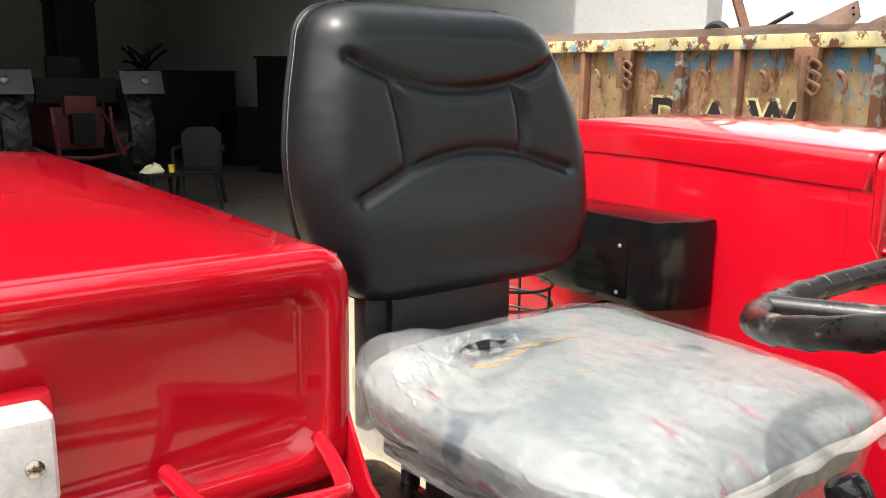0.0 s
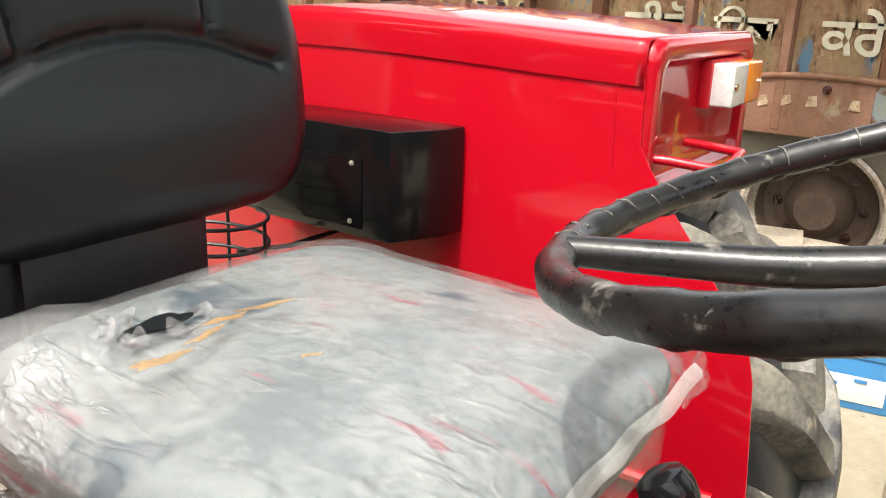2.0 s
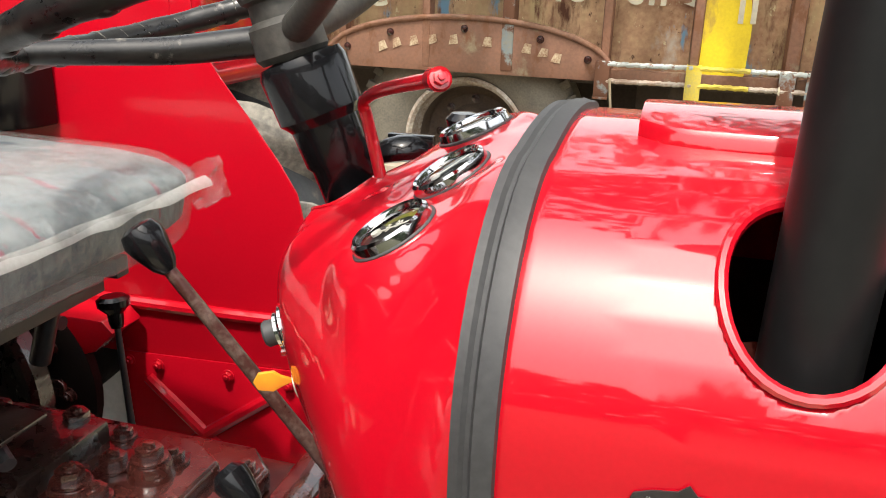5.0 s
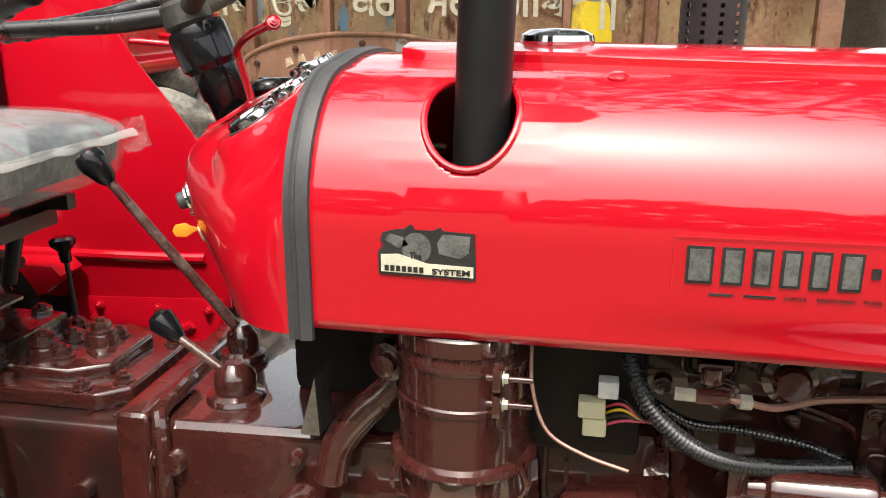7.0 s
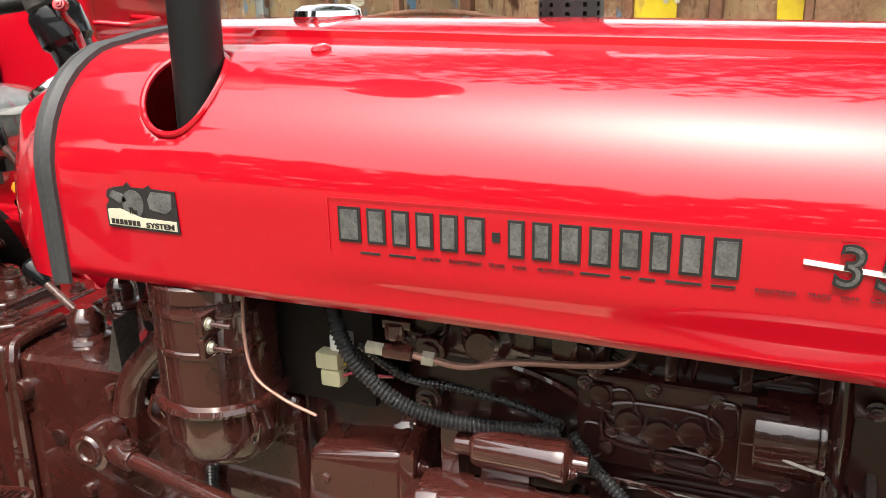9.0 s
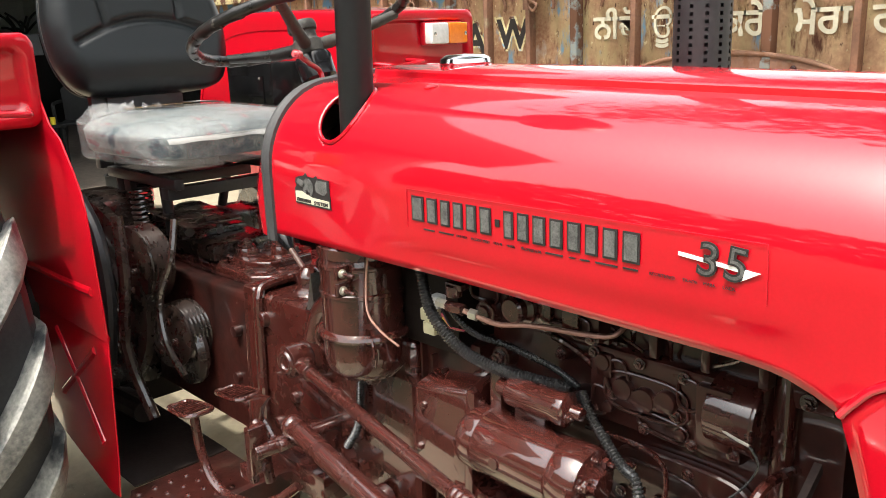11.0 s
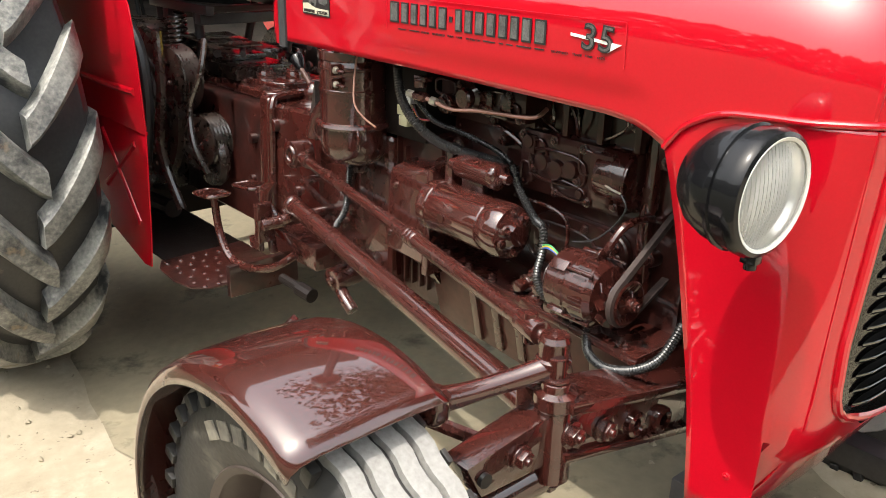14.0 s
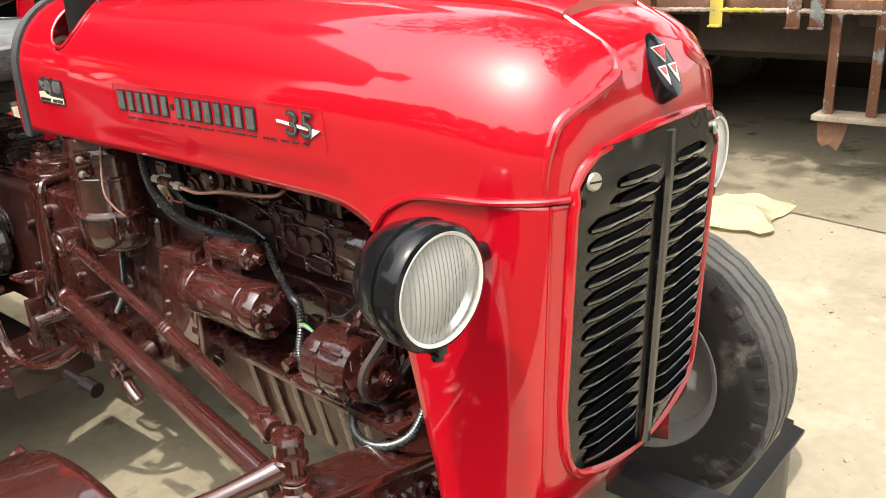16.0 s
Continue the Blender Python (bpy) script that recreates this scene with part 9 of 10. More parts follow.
# seat support deck, rear axle, drum
bm = bmesh.new()
box(bm, (-0.98, 0.66, 0.80), (-0.46, 0.85, 0.84))
deck = part("lift_cover", bm, OILY, T, "oily black hydraulic lift cover", bevel=0.008)
bm = bmesh.new()
box(bm, (-0.92, 0.64, 0.84), (-0.58, 0.83, 0.858))
part("cover_plate", bm, OILY, deck, bevel=0.008)
bm = bmesh.new()
box(bm, (-0.74, 0.60, 0.862), (-0.52, 0.75, 0.868), pose(0, 0, 0, 0, 4, 0))
part("thin_plate", bm, OILY, deck, bevel=0.002)
for x, y, l, r in ((-0.60, 0.64, 0.22, 0.012), (-0.52, 0.70, 0.14, 0.009), (-0.70, 0.74, 0.16, 0.014)):
    bm = bmesh.new()
    tube(bm, spline([(x - l / 2, y, 0.885), (x, y + 0.01, 0.90), (x + l / 2, y - 0.02, 0.88)], 6), r, 10)
    part("hydraulic_pipe", bm, SATIN, deck)
for k in range(8):
    bolt(bolt_brown, (-0.92 + 0.058 * k, 0.66, 0.858), (0, 0, 1), 0.011, deck)
bm = bmesh.new()
cyl(bm, (-0.93, 0.62, 0.66), (-0.93, 0.15, 0.66), 0.13, 0.10, 28)
part("axle_trumpet", bm, SLOT, T, "black oily rear axle housing", bevel=0.006)
bm = bmesh.new()
cyl(bm, (-0.93, 0.96, 0.66), (-0.93, 1.40, 0.66), 0.13, 0.10, 28)
part("axle_trumpet", bm, SLOT, T, "black oily rear axle housing", bevel=0.006)
# brake back plates with bolts and the lift arms beside them
for s, y in ((-1, 0.50), (1, 1.06)):
    bm = bmesh.new()
    px, k0 = (-0.80, 1.0) if s < 0 else (-0.93, 0.72)
    rev(bm, [(r * k0, h) for r, h in ((0.0, 0.0), (0.25, 0.0), (0.262, 0.008), (0.262, 0.035), (0.245, 0.042), (0.20, 0.045), (0.19, 0.06), (0.0, 0.065))], axis((px, y, 0.70), (0.15, s, 0)), 56)
    bp2 = part("back_plate", bm, OILY, T, "oily black brake back plate")
    for k in range(14):
        a = 2 * math.pi * k / 14
        bolt(bolt_brown, (px + 0.225 * k0 * math.cos(a), y + s * 0.045, 0.70 + 0.225 * k0 * math.sin(a)), (0.1, s, 0), 0.012, bp2)
    bm = bmesh.new()
    box(bm, (-0.98, min(y, y - s * 0.14), 0.42), (-0.74 if s < 0 else -0.80, max(y, y - s * 0.14), 0.95 if s < 0 else 0.84))
    part("final_housing", bm, OILY, T, bevel=0.03)
    if s > 0:
        continue
    bm = bmesh.new()
    tube(bm, spline([(-0.50, y + s * 0.05, 0.95), (-0.48, y + s * 0.06, 0.80), (-0.52, y + s * 0.06, 0.62), (-0.46, y + s * 0.04, 0.45)], 8), 0.014, 10)
    part("brake_rod", bm, OILY, T)
    bm = bmesh.new()
    tube(bm, spline([(-0.66, y + s * 0.075, 0.98), (-0.56, y + s * 0.08, 0.90), (-0.54, y + s * 0.08, 0.75), (-0.62, y + s * 0.07, 0.56)], 8), 0.018, 10)
    part("lift_link", bm, SATIN, T)
for s, y in ((-1, 0.39), (1, 1.20)):
    bm = bmesh.new()
    rev(bm, [(0.08, 0.0), (0.16, 0.0), (0.175, 0.012), (0.185, 0.012), (0.185, 0.03), (0.16, 0.045), (0.10, 0.05), (0.08, 0.05)], axis((-0.93, y, 0.66), (0, -s, 0)), 40, close=True)
    d = part("brake_drum", bm, SLOT, T, "black brake drum")
    for k in range(10):
        a = radians(36 * k)
        bolt(bolt_brown, (-0.93 + 0.145 * math.cos(a), y + s * -0.047 * 1.0, 0.66 + 0.145 * math.sin(a)), (0, -s if s > 0 else 1, 0), 0.011, d)
bm = bmesh.new()
tube(bm, spline([(-0.72, 0.42, 0.86), (-0.64, 0.42, 0.80), (-0.60, 0.42, 0.70), (-0.60, 0.42, 0.58), (-0.66, 0.42, 0.48)], 8), 0.012, 8)
tube(bm, spline([(-0.80, 0.45, 0.90), (-0.70, 0.46, 0.88), (-0.62, 0.46, 0.80), (-0.58, 0.46, 0.66)], 8), 0.009, 8)
rev(bm, [(0.03, 0), (0.085, 0.0), (0.09, 0.012), (0.085, 0.03), (0.03, 0.03)], axis((-0.50, 0.60, 0.58), (0, -1, 0)), 28, close=True)
rev(bm, [(0, 0), (0.03, 0.0), (0.03, 0.05), (0, 0.05)], axis((-0.50, 0.60, 0.58), (0, -1, 0)), 20)
part("brake_linkage", bm, OILY, T)
# ribbed hydraulic drums and levers beside the rear housing
for x, y, z, r in ((-0.60, 0.50, 0.80, 0.10), (-0.50, 0.54, 0.63, 0.082)):
    bm = bmesh.new()
    rev(bm, [(0, 0), (r * 0.3, 0), (r * 0.35, 0.012), (r * 0.8, 0.004), (r, 0.0)] + [(r - (0.008 if i % 2 else 0.0), -0.006 - 0.006 * i) for i in range(12)] + [(0, -0.085)], axis((x, y, z), (0.2, -1, 0.05)), 36)
    dr = part("ribbed_drum", bm, OILY, T, "oily black ribbed drum")
    for k in range(6):
        a = radians(60 * k)
        bolt(bolt_brown, (x + r * 0.62 * math.cos(a), y - 0.008, z + r * 0.62 * math.sin(a)), (0.2, -1, 0.05), 0.008, dr)
bm = bmesh.new()
tube(bm, spline([(-0.44, 0.56, 0.93), (-0.42, 0.53, 0.84), (-0.46, 0.51, 0.74), (-0.43, 0.50, 0.64), (-0.40, 0.52, 0.56)], 8), 0.009, 8)
part("lift_rod", bm, OILY, T)
bm = bmesh.new()
tube(bm, [(-0.70 + 0.026 * math.cos(0.6 * i), 0.60 + 0.026 * math.sin(0.6 * i), 0.86 + 0.0013 * i) for i in range(90)], 0.0045, 6)
part("seat_spring", bm, OILY, T, "black coil spring under the seat")
# rounded rim of the gearbox casting
bm = bmesh.new()
tube(bm, spline([(-0.165, 0.596, 0.45), (-0.165, 0.598, 0.60), (-0.165, 0.602, 0.74), (-0.168, 0.608, 0.785), (-0.175, 0.63, 0.803), (-0.178, 0.72, 0.806)], 6), 0.011, 10)
part("casting_rim", bm, BROWN, gb)

# near-black plate and links added behind the rear housing to hide lit ground
bm = bmesh.new()
box(bm, (-1.16, 0.42, 0.20), (-1.12, 1.14, 0.46))
part("ground_blind", bm, SLOT, T, "near-black plate added under the axle to hide lit ground", bevel=0.01)
for y in (0.50, 1.06):
    bm = bmesh.new()
    tube(bm, [(-0.62, y, 0.40), (-1.1, y, 0.36), (-1.62, y - 0.02, 0.38)], 0.028, 10)
    part("lower_link", bm, SLOT, T)
# pedals and foot plate
bm = bmesh.new()
out = [(-0.33, 0.33), (-0.28, 0.305), (-0.18, 0.30), (-0.11, 0.315), (-0.08, 0.35), (-0.07, 0.46), (-0.07, 0.58), (-0.34, 0.58)]
prism(bm, [(x, y, 0.355) for x, y in out], (0, 0, 0.006))
box(bm, (-0.08, 0.40, 0.325), (-0.06, 0.60, 0.41))
fp = part("foot_plate", bm, CAST, T, "studded brown foot plate", bevel=0.002)
bm = bmesh.new()
for i in range(6):
    for j in range(5):
        rev(bm, [(0.007, 0), (0.005, 0.003), (0, 0.0035)], pose(-0.30 + 0.042 * i, 0.335 + 0.038 * j + 0.01 * (i % 2), 0.361), 8)
part("studs", bm, BROWN, fp)["kind"] = "stuff"
bm = bmesh.new()
box(bm, (-1.02, 0.36, 0.335), (-0.38, 0.60, 0.341))
part("floor_plate", bm, SLOT, fp, bevel=0.001)
bm = bmesh.new()
prism(bm, [(x, 1.56 - y, 0.345) for x, y in out], (0, 0, 0.006))
prism(bm, [(-0.62, 0.98, 0.345), (-0.38, 0.98, 0.345), (-0.38, 1.24, 0.345), (-0.62, 1.24, 0.345)], (0, 0, 0.006))
box(bm, (-0.62, 1.24, 0.34), (-0.30, 1.25, 0.50))
part("far_foot_plate", bm, BROWN, T, "brown foot plate", bevel=0.002)
def pedal(px, py, pz, arm):
    bm = bmesh.new()
    tube(bm, spline([(px - 0.05, py - 0.025, pz), (px + 0.04, py - 0.03, pz + 0.012), (px + 0.055, py, pz + 0.014), (px + 0.04, py + 0.03, pz + 0.012), (px - 0.05, py + 0.025, pz), (px - 0.06, py, pz - 0.002)], 6, closed=True), 0.0055, 8, closed=True)
    tube(bm, spline(arm, 8), 0.0105, 10)
    pd = part("pedal", bm, BROWN, T, "brown toothed foot pedal", bevel=0.0)
    for k in range(7):
        bm = bmesh.new()
        box(bm, (px - 0.045 + 0.013 * k, py - 0.026, pz + 0.002 * k), (px - 0.041 + 0.013 * k, py + 0.026, pz + 0.005 + 0.002 * k))
        part("tread_bar", bm, BROWN, pd)
pedal(-0.195, 0.43, 0.562, [(-0.18, 0.43, 0.56), (-0.165, 0.43, 0.48), (-0.12, 0.43, 0.42), (-0.05, 0.44, 0.405), (0.05, 0.46, 0.43), (0.10, 0.50, 0.47)])
pedal(-0.175, 0.535, 0.57, [(-0.14, 0.535, 0.565), (-0.06, 0.53, 0.54), (0.0, 0.52, 0.52), (0.04, 0.53, 0.56)])
bm = bmesh.new()
prism(bm, [(-0.075, 0.50, 0.54), (-0.065, 0.50, 0.605), (-0.035, 0.50, 0.625), (0.015, 0.50, 0.635), (-0.02, 0.50, 0.60), (-0.03, 0.50, 0.565)], (0, 0.012, 0))
tube(bm, spline([(-0.03, 0.49, 0.57), (0.0, 0.485, 0.55), (0.02, 0.48, 0.50), (0.03, 0.48, 0.46)], 6), 0.012, 8)
cyl(bm, (0.045, 0.44, 0.545), (0.06, 0.62, 0.55), 0.016, n=14)
cyl(bm, (0.09, 0.47, 0.565), (0.10, 0.62, 0.57), 0.012, n=12)
box(bm, (-0.02, 0.44, 0.47), (0.03, 0.455, 0.50))
box(bm, (0.03, 0.43, 0.50), (0.05, 0.47, 0.60), pose(0, 0, 0, 0, 0, 0))
part("pedal_linkage", bm, BROWN, T, bevel=0.003)
bm = bmesh.new()
box(bm, (-0.05, 0.52, 0.44), (0.16, 0.60, 0.50))
cyl(bm, (0.26, 0.60, 0.47), (0.26, 0.50, 0.455), 0.03, n=20)
cyl(bm, (0.26, 0.50, 0.455), (0.26, 0.49, 0.455), 0.012, n=6)
tube(bm, spline([(0.26, 0.52, 0.44), (0.30, 0.51, 0.42), (0.33, 0.51, 0.40)], 5), 0.016, 8)
part("side_lug", bm, BROWN, T, bevel=0.004)
bm = bmesh.new()
tube(bm, [(0.10, 0.46, 0.42), (0.17, 0.465, 0.415)], 0.012, 8)
tube(bm, [(0.17, 0.465, 0.415), (0.22, 0.47, 0.41)], 0.018, 10)
part("return_spring", bm, SLOT, T)

# ---------------- tool box, bottle cage ----------------
bm = bmesh.new()
yi = 1.258
out = [(-0.835, yi), (-0.838, 1.21), (-0.876, 1.134), (-1.14, 1.134), (-1.18, 1.16), (-1.18, yi)]
prism(bm, [(x, y, 1.108) for x, y in out], (0, 0, 0.158))
tb = part("tool_box", bm, BOXK, T, "glossy black steel box on the fender", bevel=0.004)
bm = bmesh.new()
box(bm, (-1.13, 1.131, 1.12), (-0.925, 1.134, 1.222))
part("box_door", bm, BOXK, tb, bevel=0.001)
for x, z in ((-0.942, 1.215), (-0.945, 1.13)):
    bolt(bolt_zinc, (x, 1.131, z), (0, -1, 0), 0.003, tb)
bm = bmesh.new()
for z in (1.075, 1.11, 1.145):
    tube(bm, [(-1.085 + 0.10 * math.cos(a), 0.985 + 0.075 * math.sin(a), z) for a in [math.pi * i / 14 for i in range(28)]], 0.0028, 6, closed=True)
for a in (0.3, 1.9, 3.4, 5.2):
    cyl(bm, (-1.085 + 0.10 * math.cos(a), 0.985 + 0.075 * math.sin(a), 1.03), (-1.085 + 0.10 * math.cos(a), 0.985 + 0.075 * math.sin(a), 1.147), 0.0028, n=6)
tube(bm, [(-1.085, 1.045, 1.075), (-1.085, 1.15, 1.06), (-1.085, 1.262, 1.06)], 0.004, 6)
part("bottle_cage", bm, SATIN, T, "thin black wire bottle cage")

# ---------------- seat ----------------
SC = 0.768
HALF = [(1.190, 0.13), (1.197, 0.175), (1.21, 0.21), (1.235, 0.236), (1.285, 0.254), (1.345, 0.259), (1.40, 0.256), (1.47, 0.236), (1.535, 0.203), (1.575, 0.176), (1.595, 0.15), (1.606, 0.115)]
HALF = [(p.x, p.y) for p in spline([(z, h, 0) for z, h in HALF], 8)]
NEAR = [(1.190, 0.13), (1.197, 0.172), (1.21, 0.198), (1.235, 0.220), (1.285, 0.243), (1.345, 0.253), (1.40, 0.254), (1.47, 0.245), (1.53, 0.232), (1.565, 0.224), (1.585, 0.211), (1.598, 0.19), (1.606, 0.155)]
NEAR = [(p.x, p.y) for p in spline([(z, h, 0) for z, h in NEAR], 8)]
def half_at(z, side=1):
    return lerp(HALF if side > 0 else NEAR, z)[0]
def back_x(z):
    return -0.905 - 0.13 * (z - 1.20)
GROOVES = [spline([(y, z, 0) for y, z in g], 8) for g in (
    [(-0.195, 1.527), (-0.15, 1.508), (-0.07, 1.490), (0.0, 1.487), (0.07, 1.495), (0.14, 1.515), (0.165, 1.528)],
    [(-0.195, 1.345), (-0.15, 1.365), (-0.112, 1.380), (-0.05, 1.396), (0.02, 1.402), (0.095, 1.392), (0.14, 1.378), (0.185, 1.365)],
    [(-0.135, 1.502), (-0.122, 1.45), (-0.114, 1.385)], [(0.085, 1.498), (0.098, 1.45), (0.097, 1.395)])]
GP = np.array([(p.x, p.y) for g in GROOVES for p in g])
bm = bmesh.new()
NZ, NY = 150, 130
front = []
for i in range(NZ + 1):
    t = i / NZ
    z = 1.190 + 0.416 * (0.5 - 0.5 * math.cos(math.pi * t))
    row = []
    for j in range(NY + 1):
        h = half_at(z, 2 * j - NY)
        y = h * math.sin(math.pi / 2 * (-1 + 2 * j / NY))
        d = max(0.0, -0.012 * math.log(math.exp(-(h - abs(y)) / 0.012) + math.exp(-(z - 1.190) / 0.012) + math.exp(-(1.606 - z) / 0.012)))
        k = min(1.0, max(0.0, d / 0.055))
        dx = -0.05 + 0.07 * math.sqrt(max(0.0, 1 - (1 - k) ** 2))
        g = float(np.min(np.hypot(GP[:, 0] - y, GP[:, 1] - z)))
        bulge = 0.012 * math.exp(-((z - 1.29) / 0.06) ** 2) * (1 - (y / 0.3) ** 2)
        row.append((back_x(z) + dx - 0.013 * math.exp(-(g / 0.0095) ** 2) + bulge * k + 0.05 * y * y + 0.0015 * noise.noise((y * 40, z * 40, 0)) * (1 - k), SC + y, z))
    front.append(row)
V = grid(bm, front)
edge = [v for v in V[0]] + [r[-1] for r in V[1:]] + V[-1][-2::-1] + [r[0] for r in V[-2:0:-1]]
ring1 = [bm.verts.new((back_x(v.co.z) - 0.085, SC + (v.co.y - SC) * 0.99, 1.398 + (v.co.z - 1.398) * 0.99)) for v in edge]
for a in range(len(edge)):
    b = (a + 1) % len(edge)
    bm.faces.new((edge[a], edge[b], ring1[b], ring1[a]))
bm.faces.new(ring1)
loop_pts = [v.co.copy() for v in ring1][::3]
backrest = part("backrest", bm, VINYL, T, "black vinyl backrest with pressed seams", smooth=60)
bm = bmesh.new()
tube(bm, [p + Vector((0.004, 0, 0)) for p in loop_pts], 0.0045, 8, closed=True)
part("piping", bm, VINYL, backrest)
bm = bmesh.new()
tube(bm, [p + Vector((0.013, -0.0005, 0)) for p in loop_pts if p.y < SC - 0.12 and 1.26 < p.z < 1.597], 0.0011, 6)
part("zip", bm, STEEL, backrest, "thin steel zip along the backrest edge")
bm = bmesh.new()
box(bm, (-0.975, 0.64, 1.0), (-0.935, 0.865, 1.26))
part("back_bracket", bm, SATIN, T, "scratched black seat back bracket", bevel=0.004)
bm = bmesh.new()
box(bm, (-0.975, 0.60, 1.0), (-0.945, 0.645, 1.24))
part("side_bracket", bm, SATIN, T, "scratched black seat back bracket", bevel=0.004)
# cushion
def cushion(grow, crease, seed, name, material, label, low=0.0):
    bm = bmesh.new()
    cx, cy, hx, hy = -0.637, 0.776, 0.248 + grow, 0.258 + grow
    rows = []
    n = 96
    prof = [(0.0, 0.02), (0.2, 0.0195), (0.4, 0.018), (0.55, 0.0155), (0.7, 0.011), (0.82, 0.004), (0.9, -0.004), (0.95, -0.0115), (0.982, -0.018), (1.0, -0.026), (0.998, -0.036), (0.985, -0.052), (0.975, -0.066 - low), (0.95, -0.072 - low), (0.5, -0.076 - low), (0.05, -0.076 - low)]
    if crease:
        prof = [(a, b) for p, q in zip(prof, prof[1:]) for a, b in (p, ((p[0] + q[0]) / 2, (p[1] + q[1]) / 2))] + [prof[-1]]
    for r, h in prof:
        row = []
        for k in range(n):
            a = 2 * math.pi * k / n
            c, s = math.cos(a), math.sin(a)
            e = 0.42
            x, y = math.copysign(abs(c) ** e, c), math.copysign(abs(s) ** e, s)
            X, Yy = cx + hx * r * x, cy + hy * r * y * (1.0 - 0.06 * (x * r))
            z = 1.142 + h + grow * (1 if h > -0.06 else -1) + 0.035 * max(0, -(x * r) - 0.55) * (1 if h > -0.05 else 0.3)
            z += 0.004 * (x * r) ** 2 * (1 if h > -0.05 else 0)
            p = Vector((X, Yy, z))
            if crease:
                q = Vector((X * 7 + Yy * 3, Yy * 15 - X * 5, z * 9 + seed))
                f = abs(noise.noise(q)) + 0.5 * abs(noise.noise(q * 2.3))
                edge = 0.35 + 0.65 * min(1, max(0, (r - 0.8) * 6))
                d = (p - Vector((cx, cy, 1.06))).normalized()
                mound = math.exp(-((X + 0.80) / 0.075) ** 2 - ((Yy - 0.575) / 0.07) ** 2)
                p += d * (f * crease * (edge + 1.6 * mound) * 0.5)
                if h > -0.03:
                    p.z += 0.03 * mound
            row.append(p)
        rows.append(row)
    V = grid(bm, rows, closed=True)
    bm.faces.new(V[0][::-1])
    bm.faces.new(V[-1])
    return part(name, bm, material, T, label, smooth=50 if not crease else 28)
PATTERN = mat("patterned_vinyl", (0.13, 0.155, 0.16), (0.25, 0.27, 0.265), 0.45, 0.6, s1=6, s2=60, lo=0.4, hi=0.6, bump=0.2)
layer(PATTERN, (0.24, 0.06, 0.085), 20, 0.60, 0.64, 0.5, (0.35, 1.7, 1), 4.0)
layer(PATTERN, (0.02, 0.05, 0.07), 4.5, 0.57, 0.62, 0.5, (1, 1, 1), 9.0)
cush = cushion(0.0, 0.0, 0, "cushion", PATTERN, "dark patterned seat cushion")
cover = cushion(0.005, 0.020, 3.0, "plastic_cover", FILM, "torn milky plastic film wrapped over the seat", 0.012)
bm = bmesh.new()
rows = []
for i in range(9):
    u = i / 8
    rows.append([Vector((-0.402 + 0.016 * u + 0.012 * noise.noise((u * 3, v * 4, 9)), 0.955 + 0.08 * v, 1.138 - 0.052 * u + 0.012 * noise.noise((u * 5, v * 5, 2)))) for v in [j / 6 for j in range(7)]])
grid(bm, rows)
part("film_flap", bm, FILM, cover, smooth=20)
bm = bmesh.new()
rnd = random.Random(3)
for k in range(26):
    a = rnd.uniform(0, 6.28)
    c = Vector((-0.745 + 0.024 * math.cos(a), 0.648 + 0.05 * math.sin(a), 1.168 + rnd.uniform(0, 0.006)))
    u = Vector((rnd.uniform(-1, 1), rnd.uniform(-1, 1), rnd.uniform(0.2, 1.2))).normalized() * rnd.uniform(0.01, 0.024)
    w = u.orthogonal().normalized() * 0.008
    grid(bm, [[c - w, c + w], [c + u * 0.5 - w * 0.8 + w.cross(u) * 4, c + u * 0.5 + w * 0.8], [c + u - w * 0.2, c + u + w * 0.3]])
part("torn_edge", bm, FILM, cover, smooth=20)["kind"] = "stuff"
bm = bmesh.new()
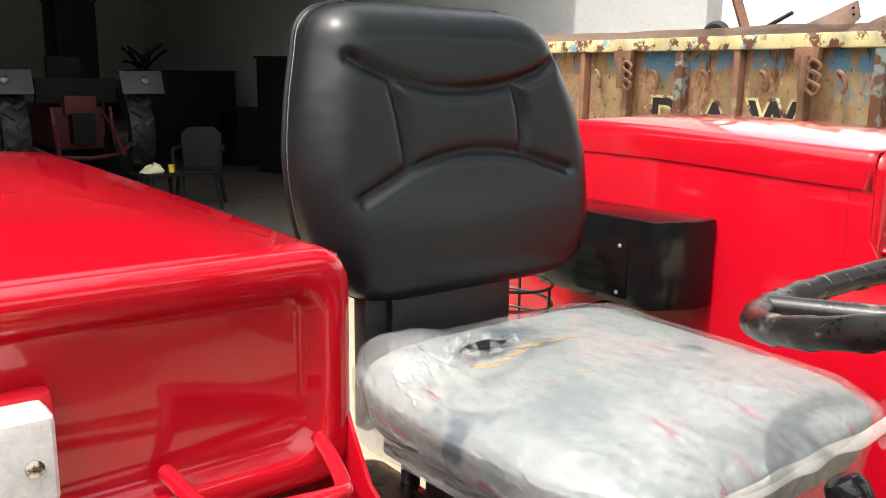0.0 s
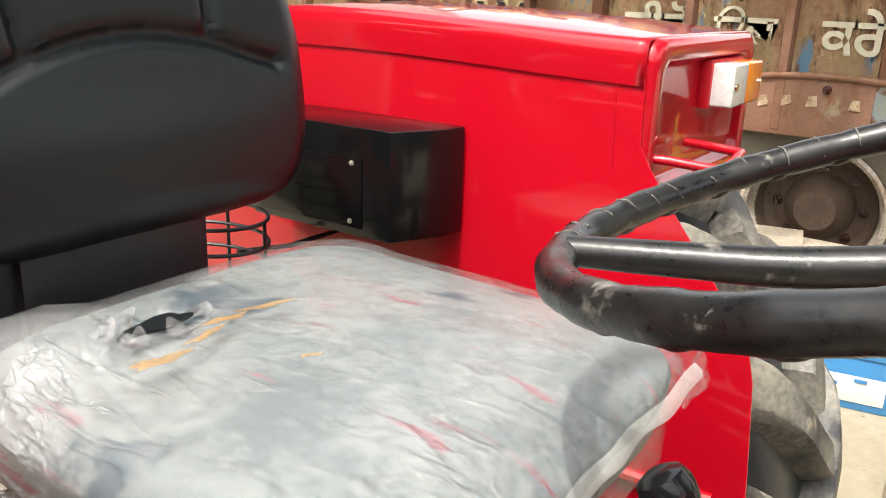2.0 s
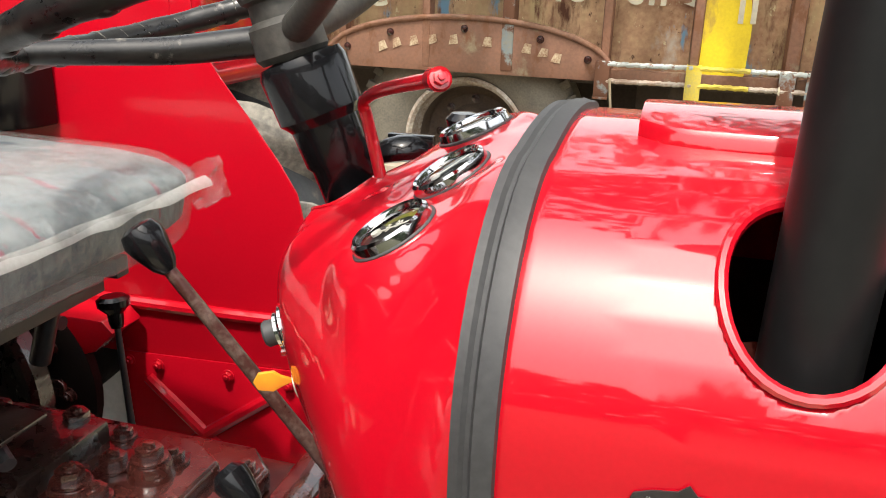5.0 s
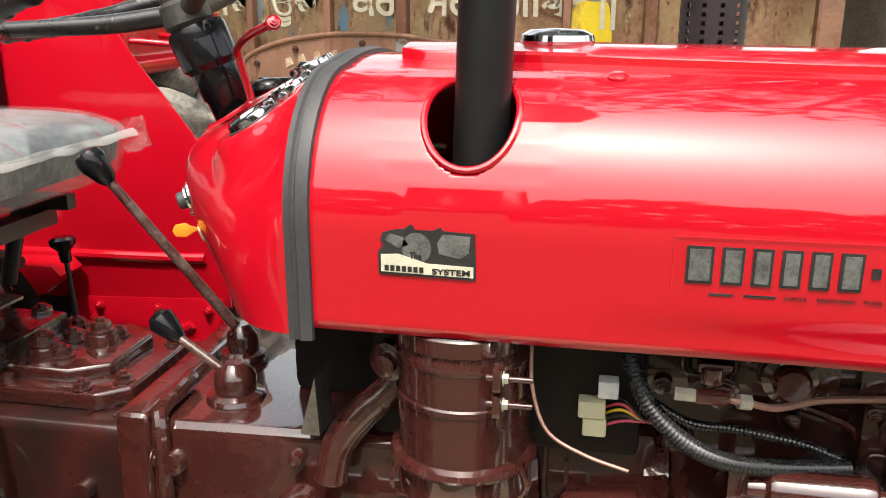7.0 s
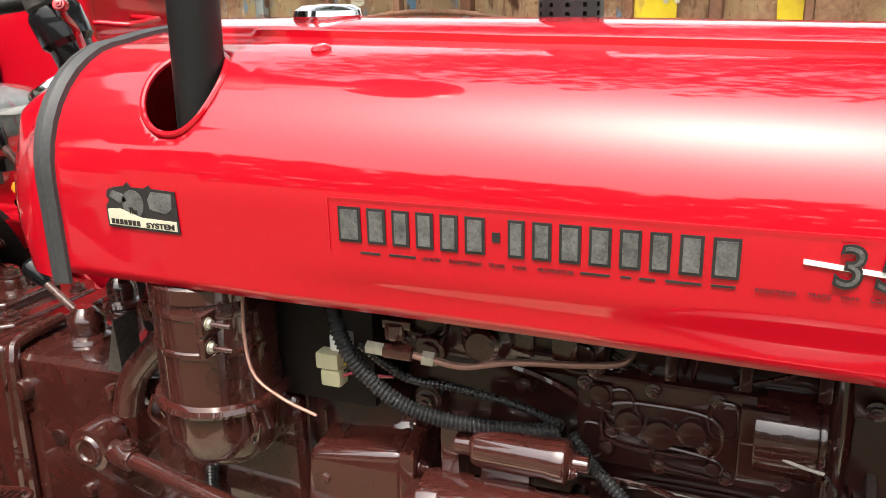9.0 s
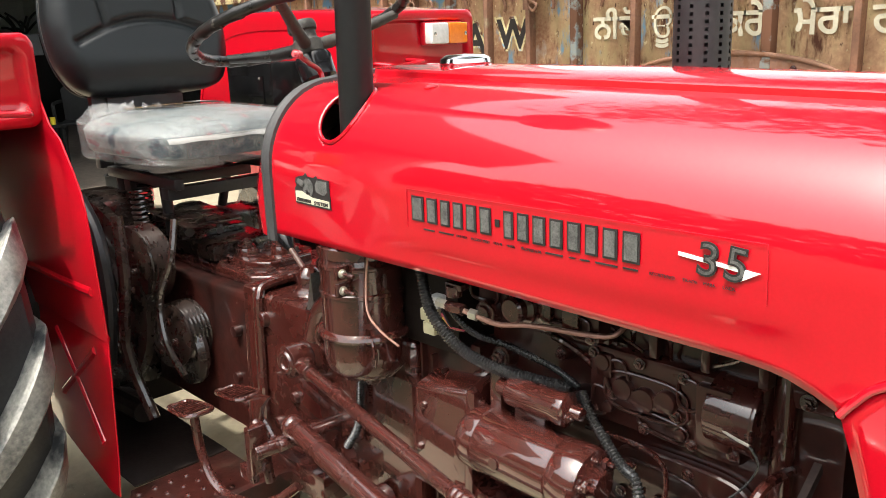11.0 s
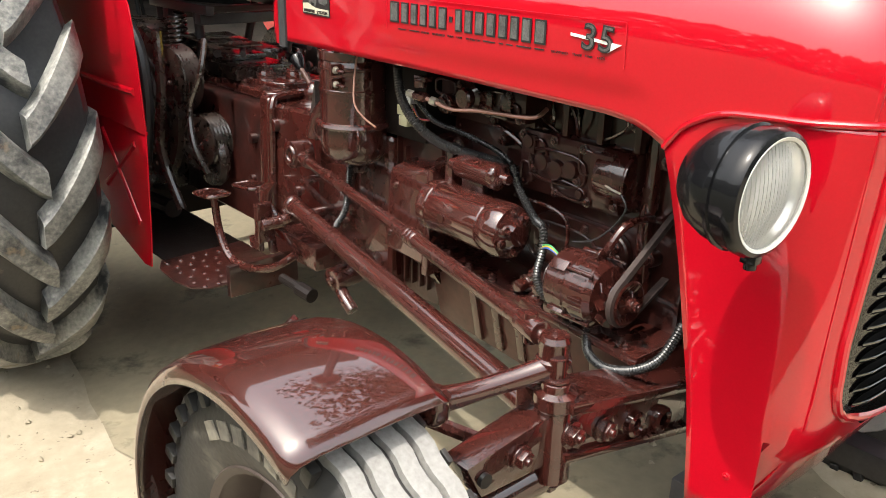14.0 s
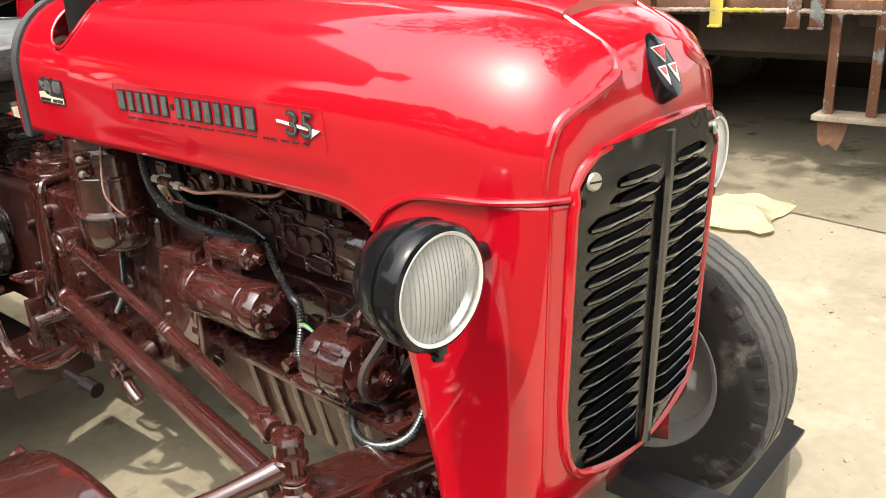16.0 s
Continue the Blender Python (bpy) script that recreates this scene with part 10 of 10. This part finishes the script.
prism(bm, [(-0.748 + 0.012 * math.cos(a) * (1 + 0.3 * math.sin(3 * a)), 0.648 + 0.034 * math.sin(a) * (1 + 0.2 * math.cos(5 * a)), 1.1725) for a in [i * math.pi / 10 for i in range(20)]], (0, 0, 0.003))
part("bare_cushion", bm, VINYL, cover)
for x, y, a, l, w in ((-0.702, 0.735, 72, 0.026, 0.004), (-0.706, 0.69, 80, 0.02, 0.005), (-0.692, 0.655, 100, 0.022, 0.004), (-0.68, 0.60, 85, 0.024, 0.007), (-0.60, 0.68, 60, 0.008, 0.003)):
    bm = bmesh.new()
    m = pose(x, y, 1.178, 0, 0, a)
    prism(bm, [m @ Vector((l * math.cos(t) * (1 + 0.35 * math.sin(3 * t + x * 90)), w * math.sin(t) * (1 + 0.4 * math.cos(4 * t + y * 70)), 0)) for t in [i * math.pi / 12 for i in range(24)]], (0, 0, 0.0006))
    part("stain", bm, STAIN, cover)
# white folded hem of the film along the front edge
bm = bmesh.new()
rows = []
for i in range(41):
    y = 0.54 + 0.44 * i / 40
    q = 0.006 * noise.noise((y * 14, 0, 3))
    rows.append([(-0.388 + q, y, 1.124 + 0.004 * noise.noise((y * 9, 1, 0))), (-0.380 + q, y, 1.119), (-0.378 + q, y, 1.113 + 0.004 * noise.noise((y * 22, 5, 0)))])
grid(bm, rows)
part("film_hem", bm, HEM, cover, smooth=60)
# seat frame
bm = bmesh.new()
box(bm, (-0.90, 0.60, 0.985), (-0.50, 0.625, 1.012))
box(bm, (-0.90, 0.94, 0.985), (-0.50, 0.965, 1.012))
box(bm, (-0.80, 0.60, 0.955), (-0.76, 0.965, 0.985))
box(bm, (-0.58, 0.60, 0.955), (-0.54, 0.965, 0.985))
for x in (-0.86, -0.60):
    cyl(bm, (x, 0.62, 0.985), (x - 0.03, 0.64, 0.85), 0.014, n=10)
    cyl(bm, (x, 0.95, 0.985), (x - 0.03, 0.93, 0.85), 0.014, n=10)
part("seat_frame", bm, SATIN, T, "black steel seat frame", bevel=0.003)

for o in SEEDS:
    bpy.data.objects.remove(o)
